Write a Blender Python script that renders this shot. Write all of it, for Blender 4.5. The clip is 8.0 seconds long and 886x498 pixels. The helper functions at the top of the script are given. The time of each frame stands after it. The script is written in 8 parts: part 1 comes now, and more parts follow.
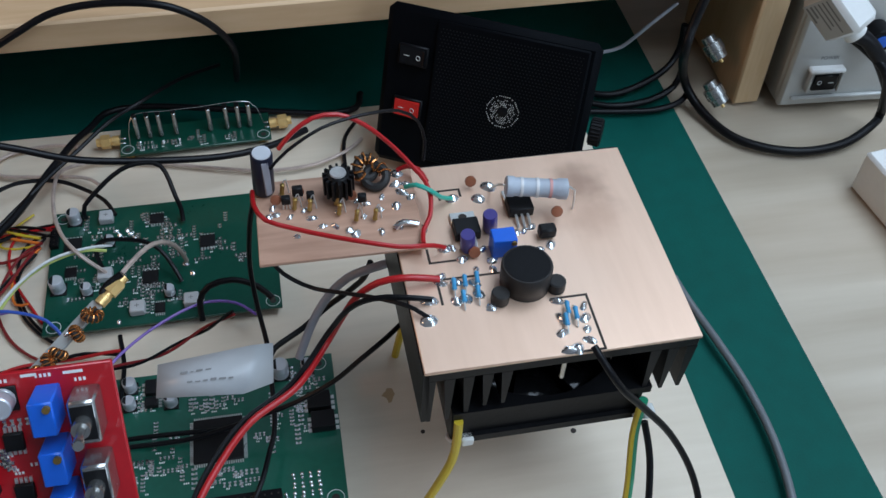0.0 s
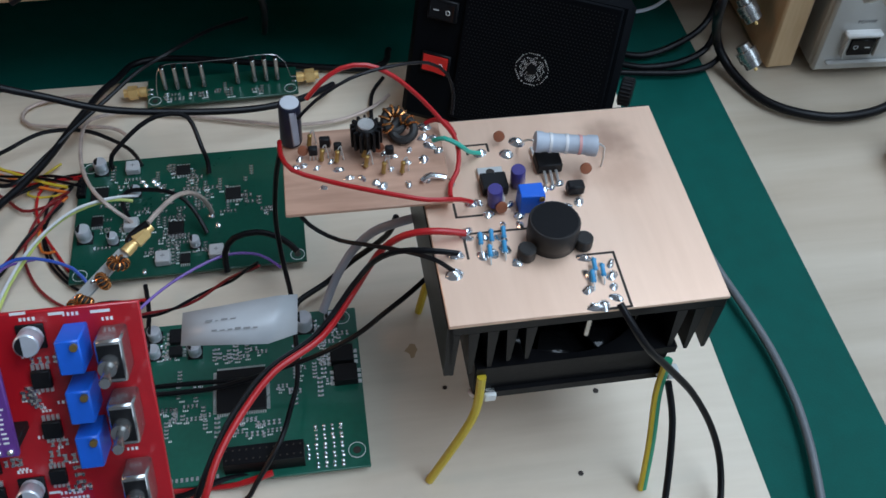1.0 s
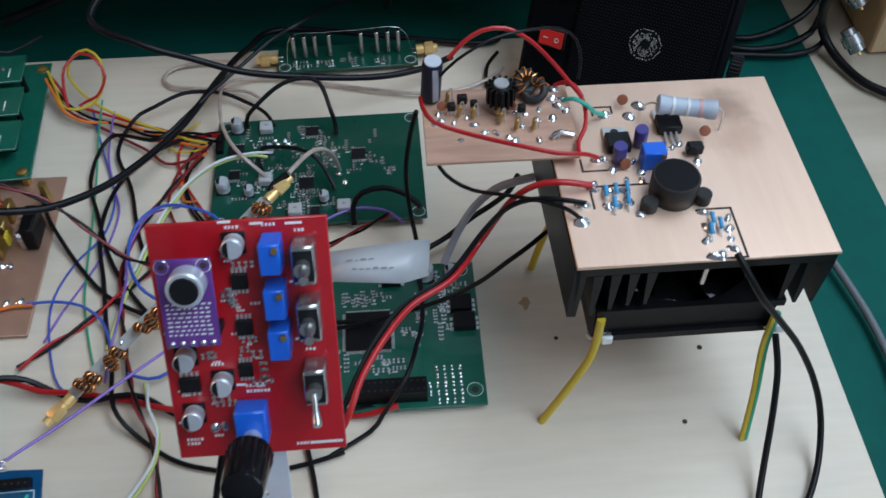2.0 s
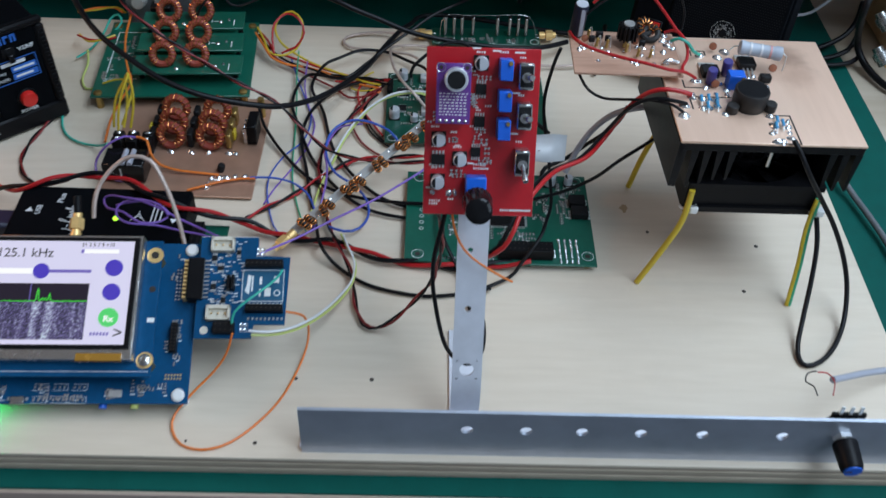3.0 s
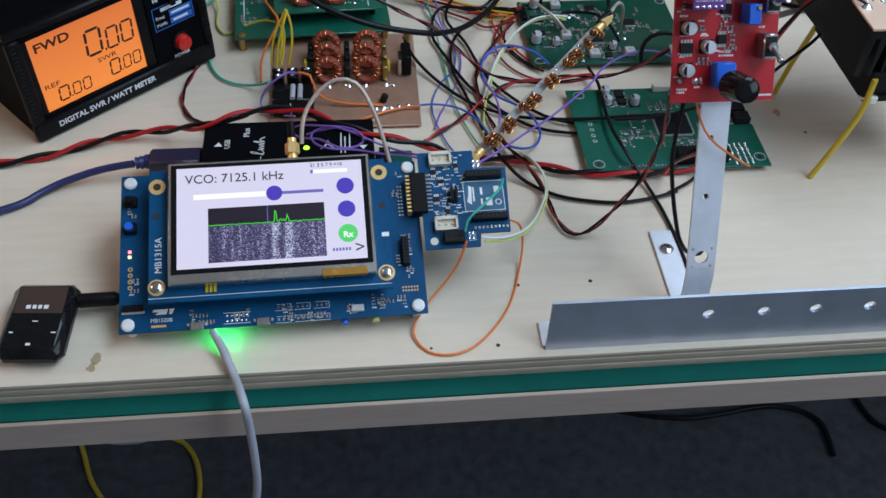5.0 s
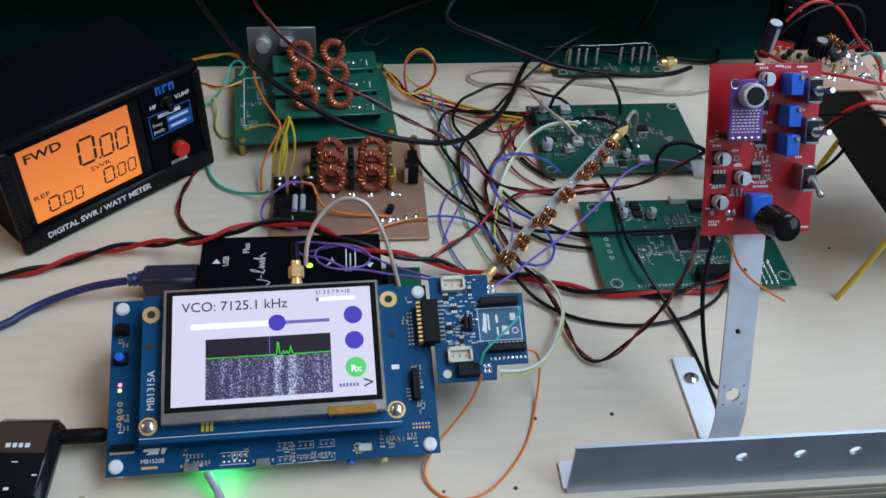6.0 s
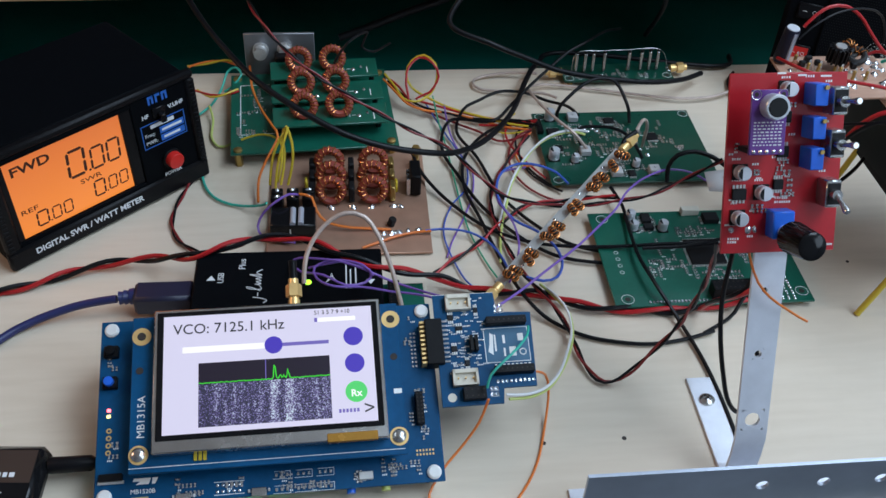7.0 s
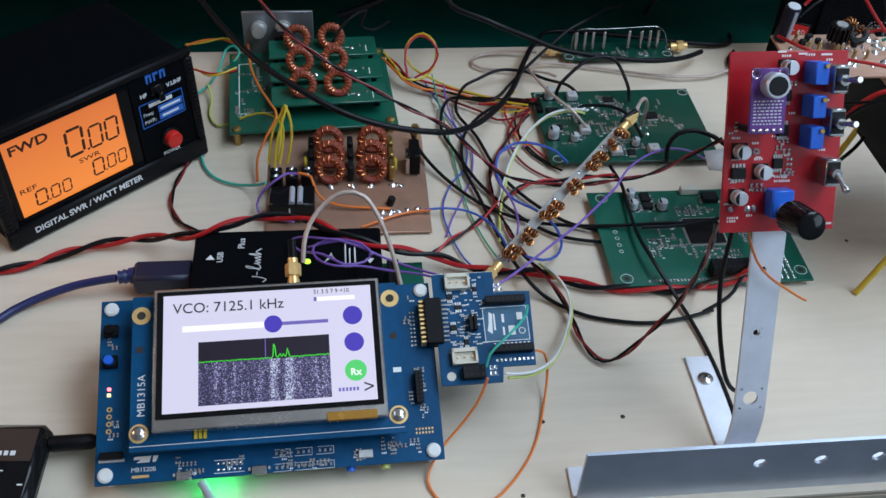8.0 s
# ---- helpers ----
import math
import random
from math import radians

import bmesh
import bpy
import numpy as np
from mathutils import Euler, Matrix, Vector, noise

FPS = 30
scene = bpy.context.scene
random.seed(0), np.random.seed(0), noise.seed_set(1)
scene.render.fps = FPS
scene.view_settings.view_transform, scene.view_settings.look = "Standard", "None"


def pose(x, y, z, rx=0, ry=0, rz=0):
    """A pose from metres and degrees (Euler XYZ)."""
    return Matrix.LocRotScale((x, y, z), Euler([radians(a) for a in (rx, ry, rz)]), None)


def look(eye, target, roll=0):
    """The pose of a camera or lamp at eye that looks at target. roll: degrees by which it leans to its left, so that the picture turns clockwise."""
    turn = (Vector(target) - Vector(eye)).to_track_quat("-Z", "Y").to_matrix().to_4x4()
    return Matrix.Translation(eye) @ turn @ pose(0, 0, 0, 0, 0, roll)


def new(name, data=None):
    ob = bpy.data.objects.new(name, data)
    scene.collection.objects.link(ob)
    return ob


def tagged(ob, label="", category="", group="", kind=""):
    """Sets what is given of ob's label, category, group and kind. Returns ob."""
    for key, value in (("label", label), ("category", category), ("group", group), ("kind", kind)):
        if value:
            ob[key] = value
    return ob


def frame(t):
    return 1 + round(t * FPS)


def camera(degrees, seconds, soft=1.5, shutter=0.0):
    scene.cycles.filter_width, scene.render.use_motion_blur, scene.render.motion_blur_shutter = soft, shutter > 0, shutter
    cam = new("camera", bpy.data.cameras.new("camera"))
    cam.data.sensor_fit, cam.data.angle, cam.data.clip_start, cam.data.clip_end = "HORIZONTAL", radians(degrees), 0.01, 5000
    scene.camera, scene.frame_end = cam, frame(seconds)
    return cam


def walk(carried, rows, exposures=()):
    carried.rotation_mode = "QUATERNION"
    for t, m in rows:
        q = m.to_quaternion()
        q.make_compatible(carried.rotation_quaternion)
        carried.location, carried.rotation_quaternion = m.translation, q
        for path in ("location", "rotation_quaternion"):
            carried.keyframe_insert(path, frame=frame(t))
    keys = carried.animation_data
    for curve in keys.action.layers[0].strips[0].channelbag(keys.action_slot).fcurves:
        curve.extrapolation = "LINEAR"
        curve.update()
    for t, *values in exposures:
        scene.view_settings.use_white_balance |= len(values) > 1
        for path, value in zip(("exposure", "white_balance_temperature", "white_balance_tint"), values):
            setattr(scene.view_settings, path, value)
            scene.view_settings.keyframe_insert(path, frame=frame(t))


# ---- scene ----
cam = camera(48.6, 8.0, soft=1.5, shutter=0.2)
PATH = [
    (0, (0.372, -0.057, 0.407), (0.644, 1.238, -1.093), 2.3),
    (0.5, (0.373, -0.057, 0.404), (0.627, 1.234, -1.102), 2.1),
    (1, (0.37, -0.059, 0.402), (0.591, 1.192, -1.143), 2.2),
    (1.2, (0.366, -0.057, 0.404), (0.561, 1.188, -1.149), 2.2),
    (2.3, (0.315, -0.128, 0.423), (0.392, 1.147, -1.115), -0.7),
    (2.5, (0.294, -0.161, 0.432), (0.391, 1.137, -1.087), 0.2),
    (3, (0.262, -0.29, 0.453), (0.315, 1.121, -0.964), 3.0),
    (3.5, (0.217, -0.389, 0.479), (0.261, 1.043, -0.917), 1.9),
    (4, (0.146, -0.366, 0.468), (0.295, 1.047, -0.939), 4.8),
    (4.2, (0.146, -0.35, 0.45), (0.283, 1.062, -0.96), 2.5),
    (5.3, (0.091, -0.309, 0.427), (0.28, 1.064, -1.014), 3.2),
    (5.5, (0.09, -0.292, 0.435), (0.294, 1.116, -0.971), 3.7),
    (6, (0.093, -0.275, 0.429), (0.295, 1.193, -0.914), 3.4),
    (6.5, (0.094, -0.254, 0.42), (0.297, 1.232, -0.904), 3.3),
    (7, (0.094, -0.252, 0.419), (0.294, 1.219, -0.922), 3.2),
    (7.5, (0.093, -0.251, 0.419), (0.298, 1.2, -0.941), 3.4),
    (8, (0.094, -0.252, 0.419), (0.294, 1.19, -0.953), 3.3),
]
walk(cam, [(t, look(eye, target, roll)) for t, eye, target, roll in PATH],
     [(0, -0.44), (1.2, -0.42), (2.5, -0.28), (3.5, -0.24), (8, -0.20)])

# ---- light ----
world = bpy.data.worlds.new("room_world")
scene.world = world
world.use_nodes = True
wn = world.node_tree.nodes
wn["Background"].inputs[0].default_value = (0.75, 0.85, 1.0, 1)
wn["Background"].inputs[1].default_value = 0.02


def area_lamp(name, m, sx, sy, power, colour):
    d = bpy.data.lights.new(name, "AREA")
    d.shape, d.size, d.size_y, d.energy, d.color = "RECTANGLE", sx, sy, power, colour
    ob = new(name, d)
    ob.matrix_world = m
    return ob


area_lamp("ceiling_panel_light", look((1.05, 0.02, 1.70), (0.80, 0.08, 0.0)), 1.85, 1.05, 51.5, (0.745, 0.935, 1.16))
area_lamp("window_light", look((2.2, -1.3, 1.1), (0.3, 0.1, 0.0)), 1.5, 1.3, 27, (0.74, 0.92, 1.12))
area_lamp("warm_room_light", look((-1.7, 0.25, 1.0), (0.0, 0.1, 0.0)), 0.5, 0.5, 8.5, (1.0, 0.58, 0.34))


# ---- materials ----
def material(name, col, rough=0.5, metal=0.0, var=0.15, scale=180.0, bump=0.08, dark=None, coat=0.0, emit=0.0, spec=0.5):
    """Colour with grain at two scales, a little relief and uneven gloss."""
    m = bpy.data.materials.new(name)
    m.use_nodes = True
    n, l = m.node_tree.nodes, m.node_tree.links
    b = n["Principled BSDF"]
    b.inputs["Metallic"].default_value = metal
    b.inputs["Specular IOR Level"].default_value = spec
    b.inputs["Coat Weight"].default_value = coat
    tc = n.new("ShaderNodeTexCoord")
    n1, n2 = n.new("ShaderNodeTexNoise"), n.new("ShaderNodeTexNoise")
    n1.inputs["Scale"].default_value, n2.inputs["Scale"].default_value = scale, scale * 0.09
    n1.inputs["Detail"].default_value = 5
    mixn = n.new("ShaderNodeMath")
    mixn.operation = "MULTIPLY_ADD"
    mixn.inputs[1].default_value = 0.6
    ramp = n.new("ShaderNodeValToRGB")
    d = dark or tuple(c * (1 - var) for c in col)
    h = tuple(min(1.0, c * (1 + var * 0.6)) for c in col)
    ramp.color_ramp.elements[0].position, ramp.color_ramp.elements[1].position = 0.3, 0.75
    ramp.color_ramp.elements[0].color, ramp.color_ramp.elements[1].color = (*d, 1), (*h, 1)
    half = n.new("ShaderNodeMath")
    half.operation = "MULTIPLY"
    half.inputs[1].default_value = 0.4
    l.new(tc.outputs["Object"], n1.inputs["Vector"])
    l.new(tc.outputs["Object"], n2.inputs["Vector"])
    l.new(n1.outputs["Fac"], half.inputs[0])
    l.new(n2.outputs["Fac"], mixn.inputs[0])
    l.new(half.outputs[0], mixn.inputs[2])
    l.new(mixn.outputs[0], ramp.inputs["Fac"])
    l.new(ramp.outputs["Color"], b.inputs["Base Color"])
    mr = n.new("ShaderNodeMapRange")
    mr.inputs["To Min"].default_value, mr.inputs["To Max"].default_value = max(0.03, rough - 0.1), min(1.0, rough + 0.1)
    l.new(mixn.outputs[0], mr.inputs["Value"])
    l.new(mr.outputs["Result"], b.inputs["Roughness"])
    if bump:
        bp = n.new("ShaderNodeBump")
        bp.inputs["Strength"].default_value, bp.inputs["Distance"].default_value = bump, 0.0006
        l.new(n1.outputs["Fac"], bp.inputs["Height"])
        l.new(bp.outputs["Normal"], b.inputs["Normal"])
    if emit:
        b.inputs["Emission Color"].default_value = (*col, 1)
        b.inputs["Emission Strength"].default_value = emit
    return m


def wood(name, light, dark, axis, scale=9.0, rough=0.45, rings=26.0, blend=0.5, metal=0.0):
    """Wood with long grain along x (axis 0) or y (axis 1), knots of tone and fine pores."""
    m = bpy.data.materials.new(name)
    m.use_nodes = True
    n, l = m.node_tree.nodes, m.node_tree.links
    b = n["Principled BSDF"]
    tc, mp = n.new("ShaderNodeTexCoord"), n.new("ShaderNodeMapping")
    st = [scale, scale, scale]
    st[axis] = scale * 0.12
    mp.inputs["Scale"].default_value = st
    w, f = n.new("ShaderNodeTexNoise"), n.new("ShaderNodeTexNoise")
    w.inputs["Scale"].default_value, w.inputs["Detail"].default_value, w.inputs["Distortion"].default_value = 1.0, 4, 1.2
    f.inputs["Scale"].default_value, f.inputs["Detail"].default_value = rings, 6
    l.new(tc.outputs["Object"], mp.inputs["Vector"])
    l.new(mp.outputs[0], w.inputs["Vector"])
    l.new(mp.outputs[0], f.inputs["Vector"])
    add = n.new("ShaderNodeMath")
    add.operation = "MULTIPLY_ADD"
    add.inputs[1].default_value = blend
    hf = n.new("ShaderNodeMath")
    hf.operation = "MULTIPLY"
    hf.inputs[1].default_value = 1 - blend
    l.new(f.outputs["Fac"], hf.inputs[0])
    l.new(w.outputs["Fac"], add.inputs[0])
    l.new(hf.outputs[0], add.inputs[2])
    r = n.new("ShaderNodeValToRGB")
    r.color_ramp.elements[0].position, r.color_ramp.elements[1].position = 0.3, 0.62
    r.color_ramp.elements[0].color, r.color_ramp.elements[1].color = (*dark, 1), (*light, 1)
    l.new(add.outputs[0], r.inputs["Fac"])
    l.new(r.outputs["Color"], b.inputs["Base Color"])
    b.inputs["Roughness"].default_value = rough
    b.inputs["Metallic"].default_value = metal
    bp = n.new("ShaderNodeBump")
    bp.inputs["Strength"].default_value, bp.inputs["Distance"].default_value = 0.12, 0.0005
    l.new(f.outputs["Fac"], bp.inputs["Height"])
    l.new(bp.outputs["Normal"], b.inputs["Normal"])
    return m


def stain_on(m, centre, radius, colour, amount):
    """A soft uneven stain about a place of the object's own space."""
    n, l = m.node_tree.nodes, m.node_tree.links
    b = n["Principled BSDF"]
    old = b.inputs["Base Color"].links[0].from_socket
    tc, d, no = n.new("ShaderNodeTexCoord"), n.new("ShaderNodeVectorMath"), n.new("ShaderNodeTexNoise")
    d.operation = "DISTANCE"
    d.inputs[1].default_value = centre
    no.inputs["Scale"].default_value = 90
    l.new(tc.outputs["Object"], d.inputs[0])
    l.new(tc.outputs["Object"], no.inputs["Vector"])
    ma = n.new("ShaderNodeMath")
    ma.operation = "MULTIPLY_ADD"
    ma.inputs[1].default_value = radius * 0.9
    l.new(no.outputs["Fac"], ma.inputs[0])
    l.new(d.outputs["Value"], ma.inputs[2])
    mr = n.new("ShaderNodeMapRange")
    mr.interpolation_type = "SMOOTHSTEP"
    mr.inputs["From Min"].default_value, mr.inputs["From Max"].default_value = radius * 0.5, radius * 1.6
    mr.inputs["To Min"].default_value, mr.inputs["To Max"].default_value = amount, 0.0
    l.new(ma.outputs[0], mr.inputs["Value"])
    mx = n.new("ShaderNodeMix")
    mx.data_type = "RGBA"
    l.new(mr.outputs["Result"], mx.inputs["Factor"])
    l.new(old, mx.inputs["A"])
    mx.inputs["B"].default_value = (*colour, 1)
    l.new(mx.outputs["Result"], b.inputs["Base Color"])


def glow(name, col, strength):
    m = bpy.data.materials.new(name)
    m.use_nodes = True
    b = m.node_tree.nodes["Principled BSDF"]
    b.inputs["Base Color"].default_value = (*[c * 0.2 for c in col], 1)
    b.inputs["Roughness"].default_value = 0.3
    b.inputs["Emission Color"].default_value = (*col, 1)
    b.inputs["Emission Strength"].default_value = strength
    return m


def plain(name, col, rough=0.4, metal=0.0):
    m = bpy.data.materials.new(name)
    m.use_nodes = True
    b = m.node_tree.nodes["Principled BSDF"]
    b.inputs["Base Color"].default_value = (*col, 1)
    b.inputs["Roughness"].default_value, b.inputs["Metallic"].default_value = rough, metal
    return m


PLY = wood("birch_plywood", (0.68, 0.585, 0.465), (0.605, 0.51, 0.395), 0, 7.0, 0.5)
PLY_EDGE = wood("plywood_edge_light", (0.5, 0.42, 0.32), (0.36, 0.29, 0.21), 0, 20.0, 0.7)
PLY_EDGE2 = wood("plywood_edge_dark", (0.42, 0.34, 0.27), (0.32, 0.25, 0.19), 0, 20.0, 0.75)
TABLE = wood("table_board", (0.55, 0.47, 0.37), (0.34, 0.26, 0.18), 0, 11.0, 0.5, 6.0, 0.75)
PINE = wood("pine_plank", (0.680, 0.450, 0.264), (0.560, 0.342, 0.176), 0, 8.0, 0.55)
PINE_UP = wood("pine_post", (0.600, 0.414, 0.238), (0.500, 0.315, 0.158), 2, 12.0, 0.55)
MAT = material("cutting_mat_green", (0.002, 0.082, 0.065), 0.65, var=0.15, scale=900, bump=0.15, spec=0.12)
CARPET = material("charcoal_carpet", (0.078, 0.084, 0.100), 0.95, var=0.5, scale=700, bump=1.0)
WALL = material("grey_wall_paint", (0.44, 0.45, 0.47), 0.9, var=0.06, scale=60)
CEIL = material("white_ceiling_paint", (0.7, 0.7, 0.68), 0.95, var=0.04, scale=60)
# near-black colour that stands for the deep shade under the shelf
SHELF_SHADE = material("under_shelf_shade", (0.012, 0.018, 0.018), 0.8, var=0.2, scale=50)
BLACK = material("black_plastic", (0.005, 0.005, 0.006), 0.42, var=0.2, scale=500, bump=0.12, spec=0.16)
BLACK_SATIN = material("black_satin_case", (0.0026, 0.0033, 0.0045), 0.6, var=0.15, scale=900, bump=0.2, spec=0.04)
BLACK_GLOSS = material("black_gloss_plastic", (0.008, 0.008, 0.009), 0.12, var=0.2, scale=100, bump=0.0, spec=0.22)
RUBBER = material("black_cable_jacket", (0.0045, 0.0045, 0.006), 0.42, var=0.25, scale=300, bump=0.06, spec=0.22)
ANOD = material("black_anodised_aluminium", (0.007, 0.007, 0.008), 0.4, 0.1, var=0.2, scale=400, bump=0.06, spec=0.22)
PCB_G = material("green_solder_mask", (0.004, 0.062, 0.040), 0.3, var=0.25, scale=350, bump=0.05, coat=0.3)
PCB_G2 = material("bright_green_solder_mask", (0.006, 0.10, 0.064), 0.32, var=0.22, scale=350, bump=0.05, coat=0.3)
PCB_B = material("blue_solder_mask", (0.003, 0.066, 0.165), 0.4, var=0.3, scale=260, bump=0.05, spec=0.16)
PCB_R = material("red_solder_mask", (0.46, 0.009, 0.016), 0.34, var=0.15, scale=300, bump=0.05, coat=0.3)
PCB_P = material("purple_solder_mask", (0.13, 0.04, 0.23), 0.3, var=0.25, scale=300, bump=0.05)
COPPER = wood("bare_copper_clad", (0.86, 0.60, 0.45), (0.77, 0.52, 0.38), 1, 26.0, 0.42, 8.0, 0.6, 0.55)
COPPER_MID = wood("handled_copper_clad", (0.56, 0.34, 0.24), (0.33, 0.18, 0.12), 0, 55.0, 0.4, 5.0, 0.6)
SLEEVE = material("slate_capacitor_sleeve", (0.016, 0.018, 0.034), 0.35, var=0.15, scale=300, bump=0.05, spec=0.2)
COPPER_OLD = material("tarnished_copper_clad", (0.5, 0.29, 0.2), 0.42, 0.45, var=0.25, scale=90, bump=0.08)
CUWIRE = material("enamelled_copper_wire", (0.64, 0.26, 0.085), 0.25, 0.8, var=0.2, scale=600, bump=0.0)
CORE_R = material("red_powdered_core", (0.27, 0.040, 0.022), 0.55, var=0.2, scale=500, bump=0.1)
CORE_K = material("dark_ferrite_core", (0.03, 0.028, 0.027), 0.5, var=0.25, scale=500, bump=0.1, spec=0.22)
SOLDER = material("solder", (0.82, 0.83, 0.84), 0.16, 0.9, var=0.25, scale=500, bump=0.25)
TIN_DARK = material("nickel_shell", (0.46, 0.46, 0.45), 0.25, 0.9, var=0.2, scale=400, bump=0.08)
STRIP_W = material("translucent_white_strip", (0.38, 0.39, 0.38), 0.35, var=0.15, scale=200, bump=0.05)
BAND_P = material("pink_band", (0.6, 0.3, 0.28), 0.5, var=0.1, scale=400)
INSTR_LABEL = material("grey_label_paper", (0.5, 0.51, 0.5), 0.6, var=0.1, scale=200)
STRIPE = 25.0
TIN = material("tinned_metal", (0.74, 0.74, 0.72), 0.3, 0.7, var=0.2, scale=400, bump=0.08)
CAN = material("aluminium_can", (0.66, 0.68, 0.72), 0.34, 0.5, var=0.12, scale=300, bump=0.05)
ALU = material("brushed_aluminium", (0.76, 0.78, 0.84), 0.45, 0.4, var=0.14, scale=160, bump=0.08)
ALU_DULL = material("dull_aluminium_plate", (0.26, 0.265, 0.28), 0.45, 0.6, var=0.25, scale=90, bump=0.1)
ALU_ANGLE = material("mill_aluminium_angle", (0.5, 0.54, 0.62), 0.42, 0.75, var=0.2, scale=70, bump=0.08)
GOLD = material("gold_plate", (0.90, 0.60, 0.24), 0.35, 0.5, var=0.15, scale=400, bump=0.04)
BRASS = material("dull_brass", (0.45, 0.3, 0.1), 0.4, 0.85, var=0.2, scale=400, bump=0.05)
CHIP = material("chip_epoxy", (0.009, 0.009, 0.01), 0.5, var=0.2, scale=900, bump=0.1, spec=0.22)
BROWN = material("brown_ceramic", (0.3, 0.1, 0.05), 0.45, var=0.2, scale=600, bump=0.1)
CERAM = material("grey_ceramic", (0.36, 0.33, 0.3), 0.5, var=0.2, scale=600, bump=0.1)
WHITE = material("white_plastic", (0.74, 0.74, 0.72), 0.45, var=0.06, scale=300, bump=0.05)
CREAM = material("cream_plastic", (0.62, 0.58, 0.48), 0.5, var=0.08, scale=300, bump=0.05)
SILK = plain("white_silkscreen", (0.75, 0.76, 0.74), 0.6)
INK_W = plain("white_lettering", (0.7, 0.72, 0.74), 0.5)
INK_G = plain("grey_ink", (0.2, 0.2, 0.2), 0.6)
INK_B = plain("blue_print", (0.02, 0.13, 0.5), 0.5)
BLUE_TRIM = material("blue_trimmer_plastic", (0.01, 0.12, 0.62), 0.35, var=0.1, scale=300, bump=0.05)
BLUE_RES = material("blue_resistor_lacquer", (0.05, 0.3, 0.55), 0.35, var=0.15, scale=500, bump=0.08)
NAVY = material("navy_blue_cable", (0.02, 0.025, 0.11), 0.42, var=0.2, scale=300, bump=0.08)
VIOLET_CAP = material("violet_can_sleeve", (0.05, 0.04, 0.2), 0.35, var=0.15, scale=300, bump=0.05)
RED_BTN = material("red_button_plastic", (0.6, 0.02, 0.015), 0.35, var=0.1, scale=300, bump=0.04)
RESIST = material("grey_power_resistor", (0.4, 0.44, 0.5), 0.5, var=0.12, scale=400, bump=0.12)
W_RED = material("red_wire", (0.42, 0.010, 0.013), 0.38, var=0.15, scale=300, bump=0.05)
W_DRED = material("dark_red_wire", (0.20, 0.010, 0.012), 0.42, var=0.15, scale=300, bump=0.05)
W_YEL = material("yellow_wire", (0.6, 0.44, 0.03), 0.4, var=0.12, scale=300, bump=0.05)
W_LIME = material("lime_wire", (0.5, 0.56, 0.16), 0.4, var=0.12, scale=300, bump=0.05)
W_ORA = material("orange_wire", (0.75, 0.19, 0.03), 0.4, var=0.12, scale=300, bump=0.05)
W_GRN = material("green_wire", (0.02, 0.3, 0.16), 0.4, var=0.12, scale=300, bump=0.05)
W_TEAL = material("teal_wire", (0.03, 0.4, 0.3), 0.4, var=0.12, scale=300, bump=0.05)
W_BLUE = material("blue_wire", (0.035, 0.09, 0.42), 0.4, var=0.12, scale=300, bump=0.05)
W_PUR = material("purple_wire", (0.2, 0.1, 0.42), 0.4, var=0.12, scale=300, bump=0.05)
W_WHT = material("white_wire", (0.66, 0.66, 0.66), 0.4, var=0.1, scale=300, bump=0.05)
W_GREY = material("grey_cable", (0.36, 0.37, 0.42), 0.42, var=0.12, scale=300, bump=0.06)
W_DGREY = material("dark_grey_cable", (0.13, 0.14, 0.15), 0.42, var=0.12, scale=300, bump=0.06)
EDGE = wood("brown_edge_strip", (0.46, 0.36, 0.30), (0.38, 0.29, 0.24), 0, 9.0, 0.5)
GREY_P = material("grey_plastic", (0.42, 0.42, 0.42), 0.5, var=0.08, scale=400, bump=0.05)
W_TAN = material("tan_braided_coax", (0.58, 0.46, 0.40), 0.4, 0.3, var=0.35, scale=1400, bump=0.3)
PAPER = material("translucent_tape", (0.42, 0.43, 0.44), 0.35, var=0.08, scale=200, bump=0.08)
SILVER = material("silver_case_paint", (0.5, 0.5, 0.48), 0.4, 0.3, var=0.06, scale=700, bump=0.08)
stain_on(PLY, (0.02, 0.33, 0.0), 0.07, (0.46, 0.34, 0.22), 0.45)
stain_on(PLY, (-0.06, 0.30, 0.0), 0.05, (0.44, 0.33, 0.22), 0.4)
stain_on(PLY, (0.40, 0.10, 0.0), 0.06, (0.50, 0.43, 0.35), 0.25)
stain_on(COPPER, (0.083, 0.087, 0.0), 0.015, (0.24, 0.13, 0.09), 0.6)
stain_on(COPPER, (0.083, 0.069, 0.0), 0.017, (0.5, 0.29, 0.2), 0.5)
STAIN = plain("brown_stain", (0.40, 0.29, 0.17), 0.6)
KNOT = plain("dark_nail_hole", (0.03, 0.022, 0.018), 0.8)
KAPTON = material("amber_flex_tail", (0.4, 0.2, 0.03), 0.25, 0.2, var=0.2, scale=200, bump=0.03)
STEEL = material("screw_steel", (0.6, 0.58, 0.55), 0.25, 0.95, var=0.12, scale=300, bump=0.05)
SCR_BG = glow("lcd_white_ground", (0.78, 0.75, 0.95), 0.85)
SCR_WHITE = glow("lcd_white_bar", (1.0, 1.0, 1.0), 1.0)
SCR_PUR = glow("lcd_violet_bar", (0.2, 0.16, 0.55), 0.8)
SCR_BLUE = glow("lcd_blue_button", (0.075, 0.05, 0.5), 0.9)
SCR_GRN = glow("lcd_green_button", (0.1, 0.7, 0.18), 0.9)
SCR_LINE = glow("lcd_green_trace", (0.06, 0.75, 0.05), 0.9)
SCR_DARK = glow("lcd_dark_panel", (0.02, 0.015, 0.03), 0.8)
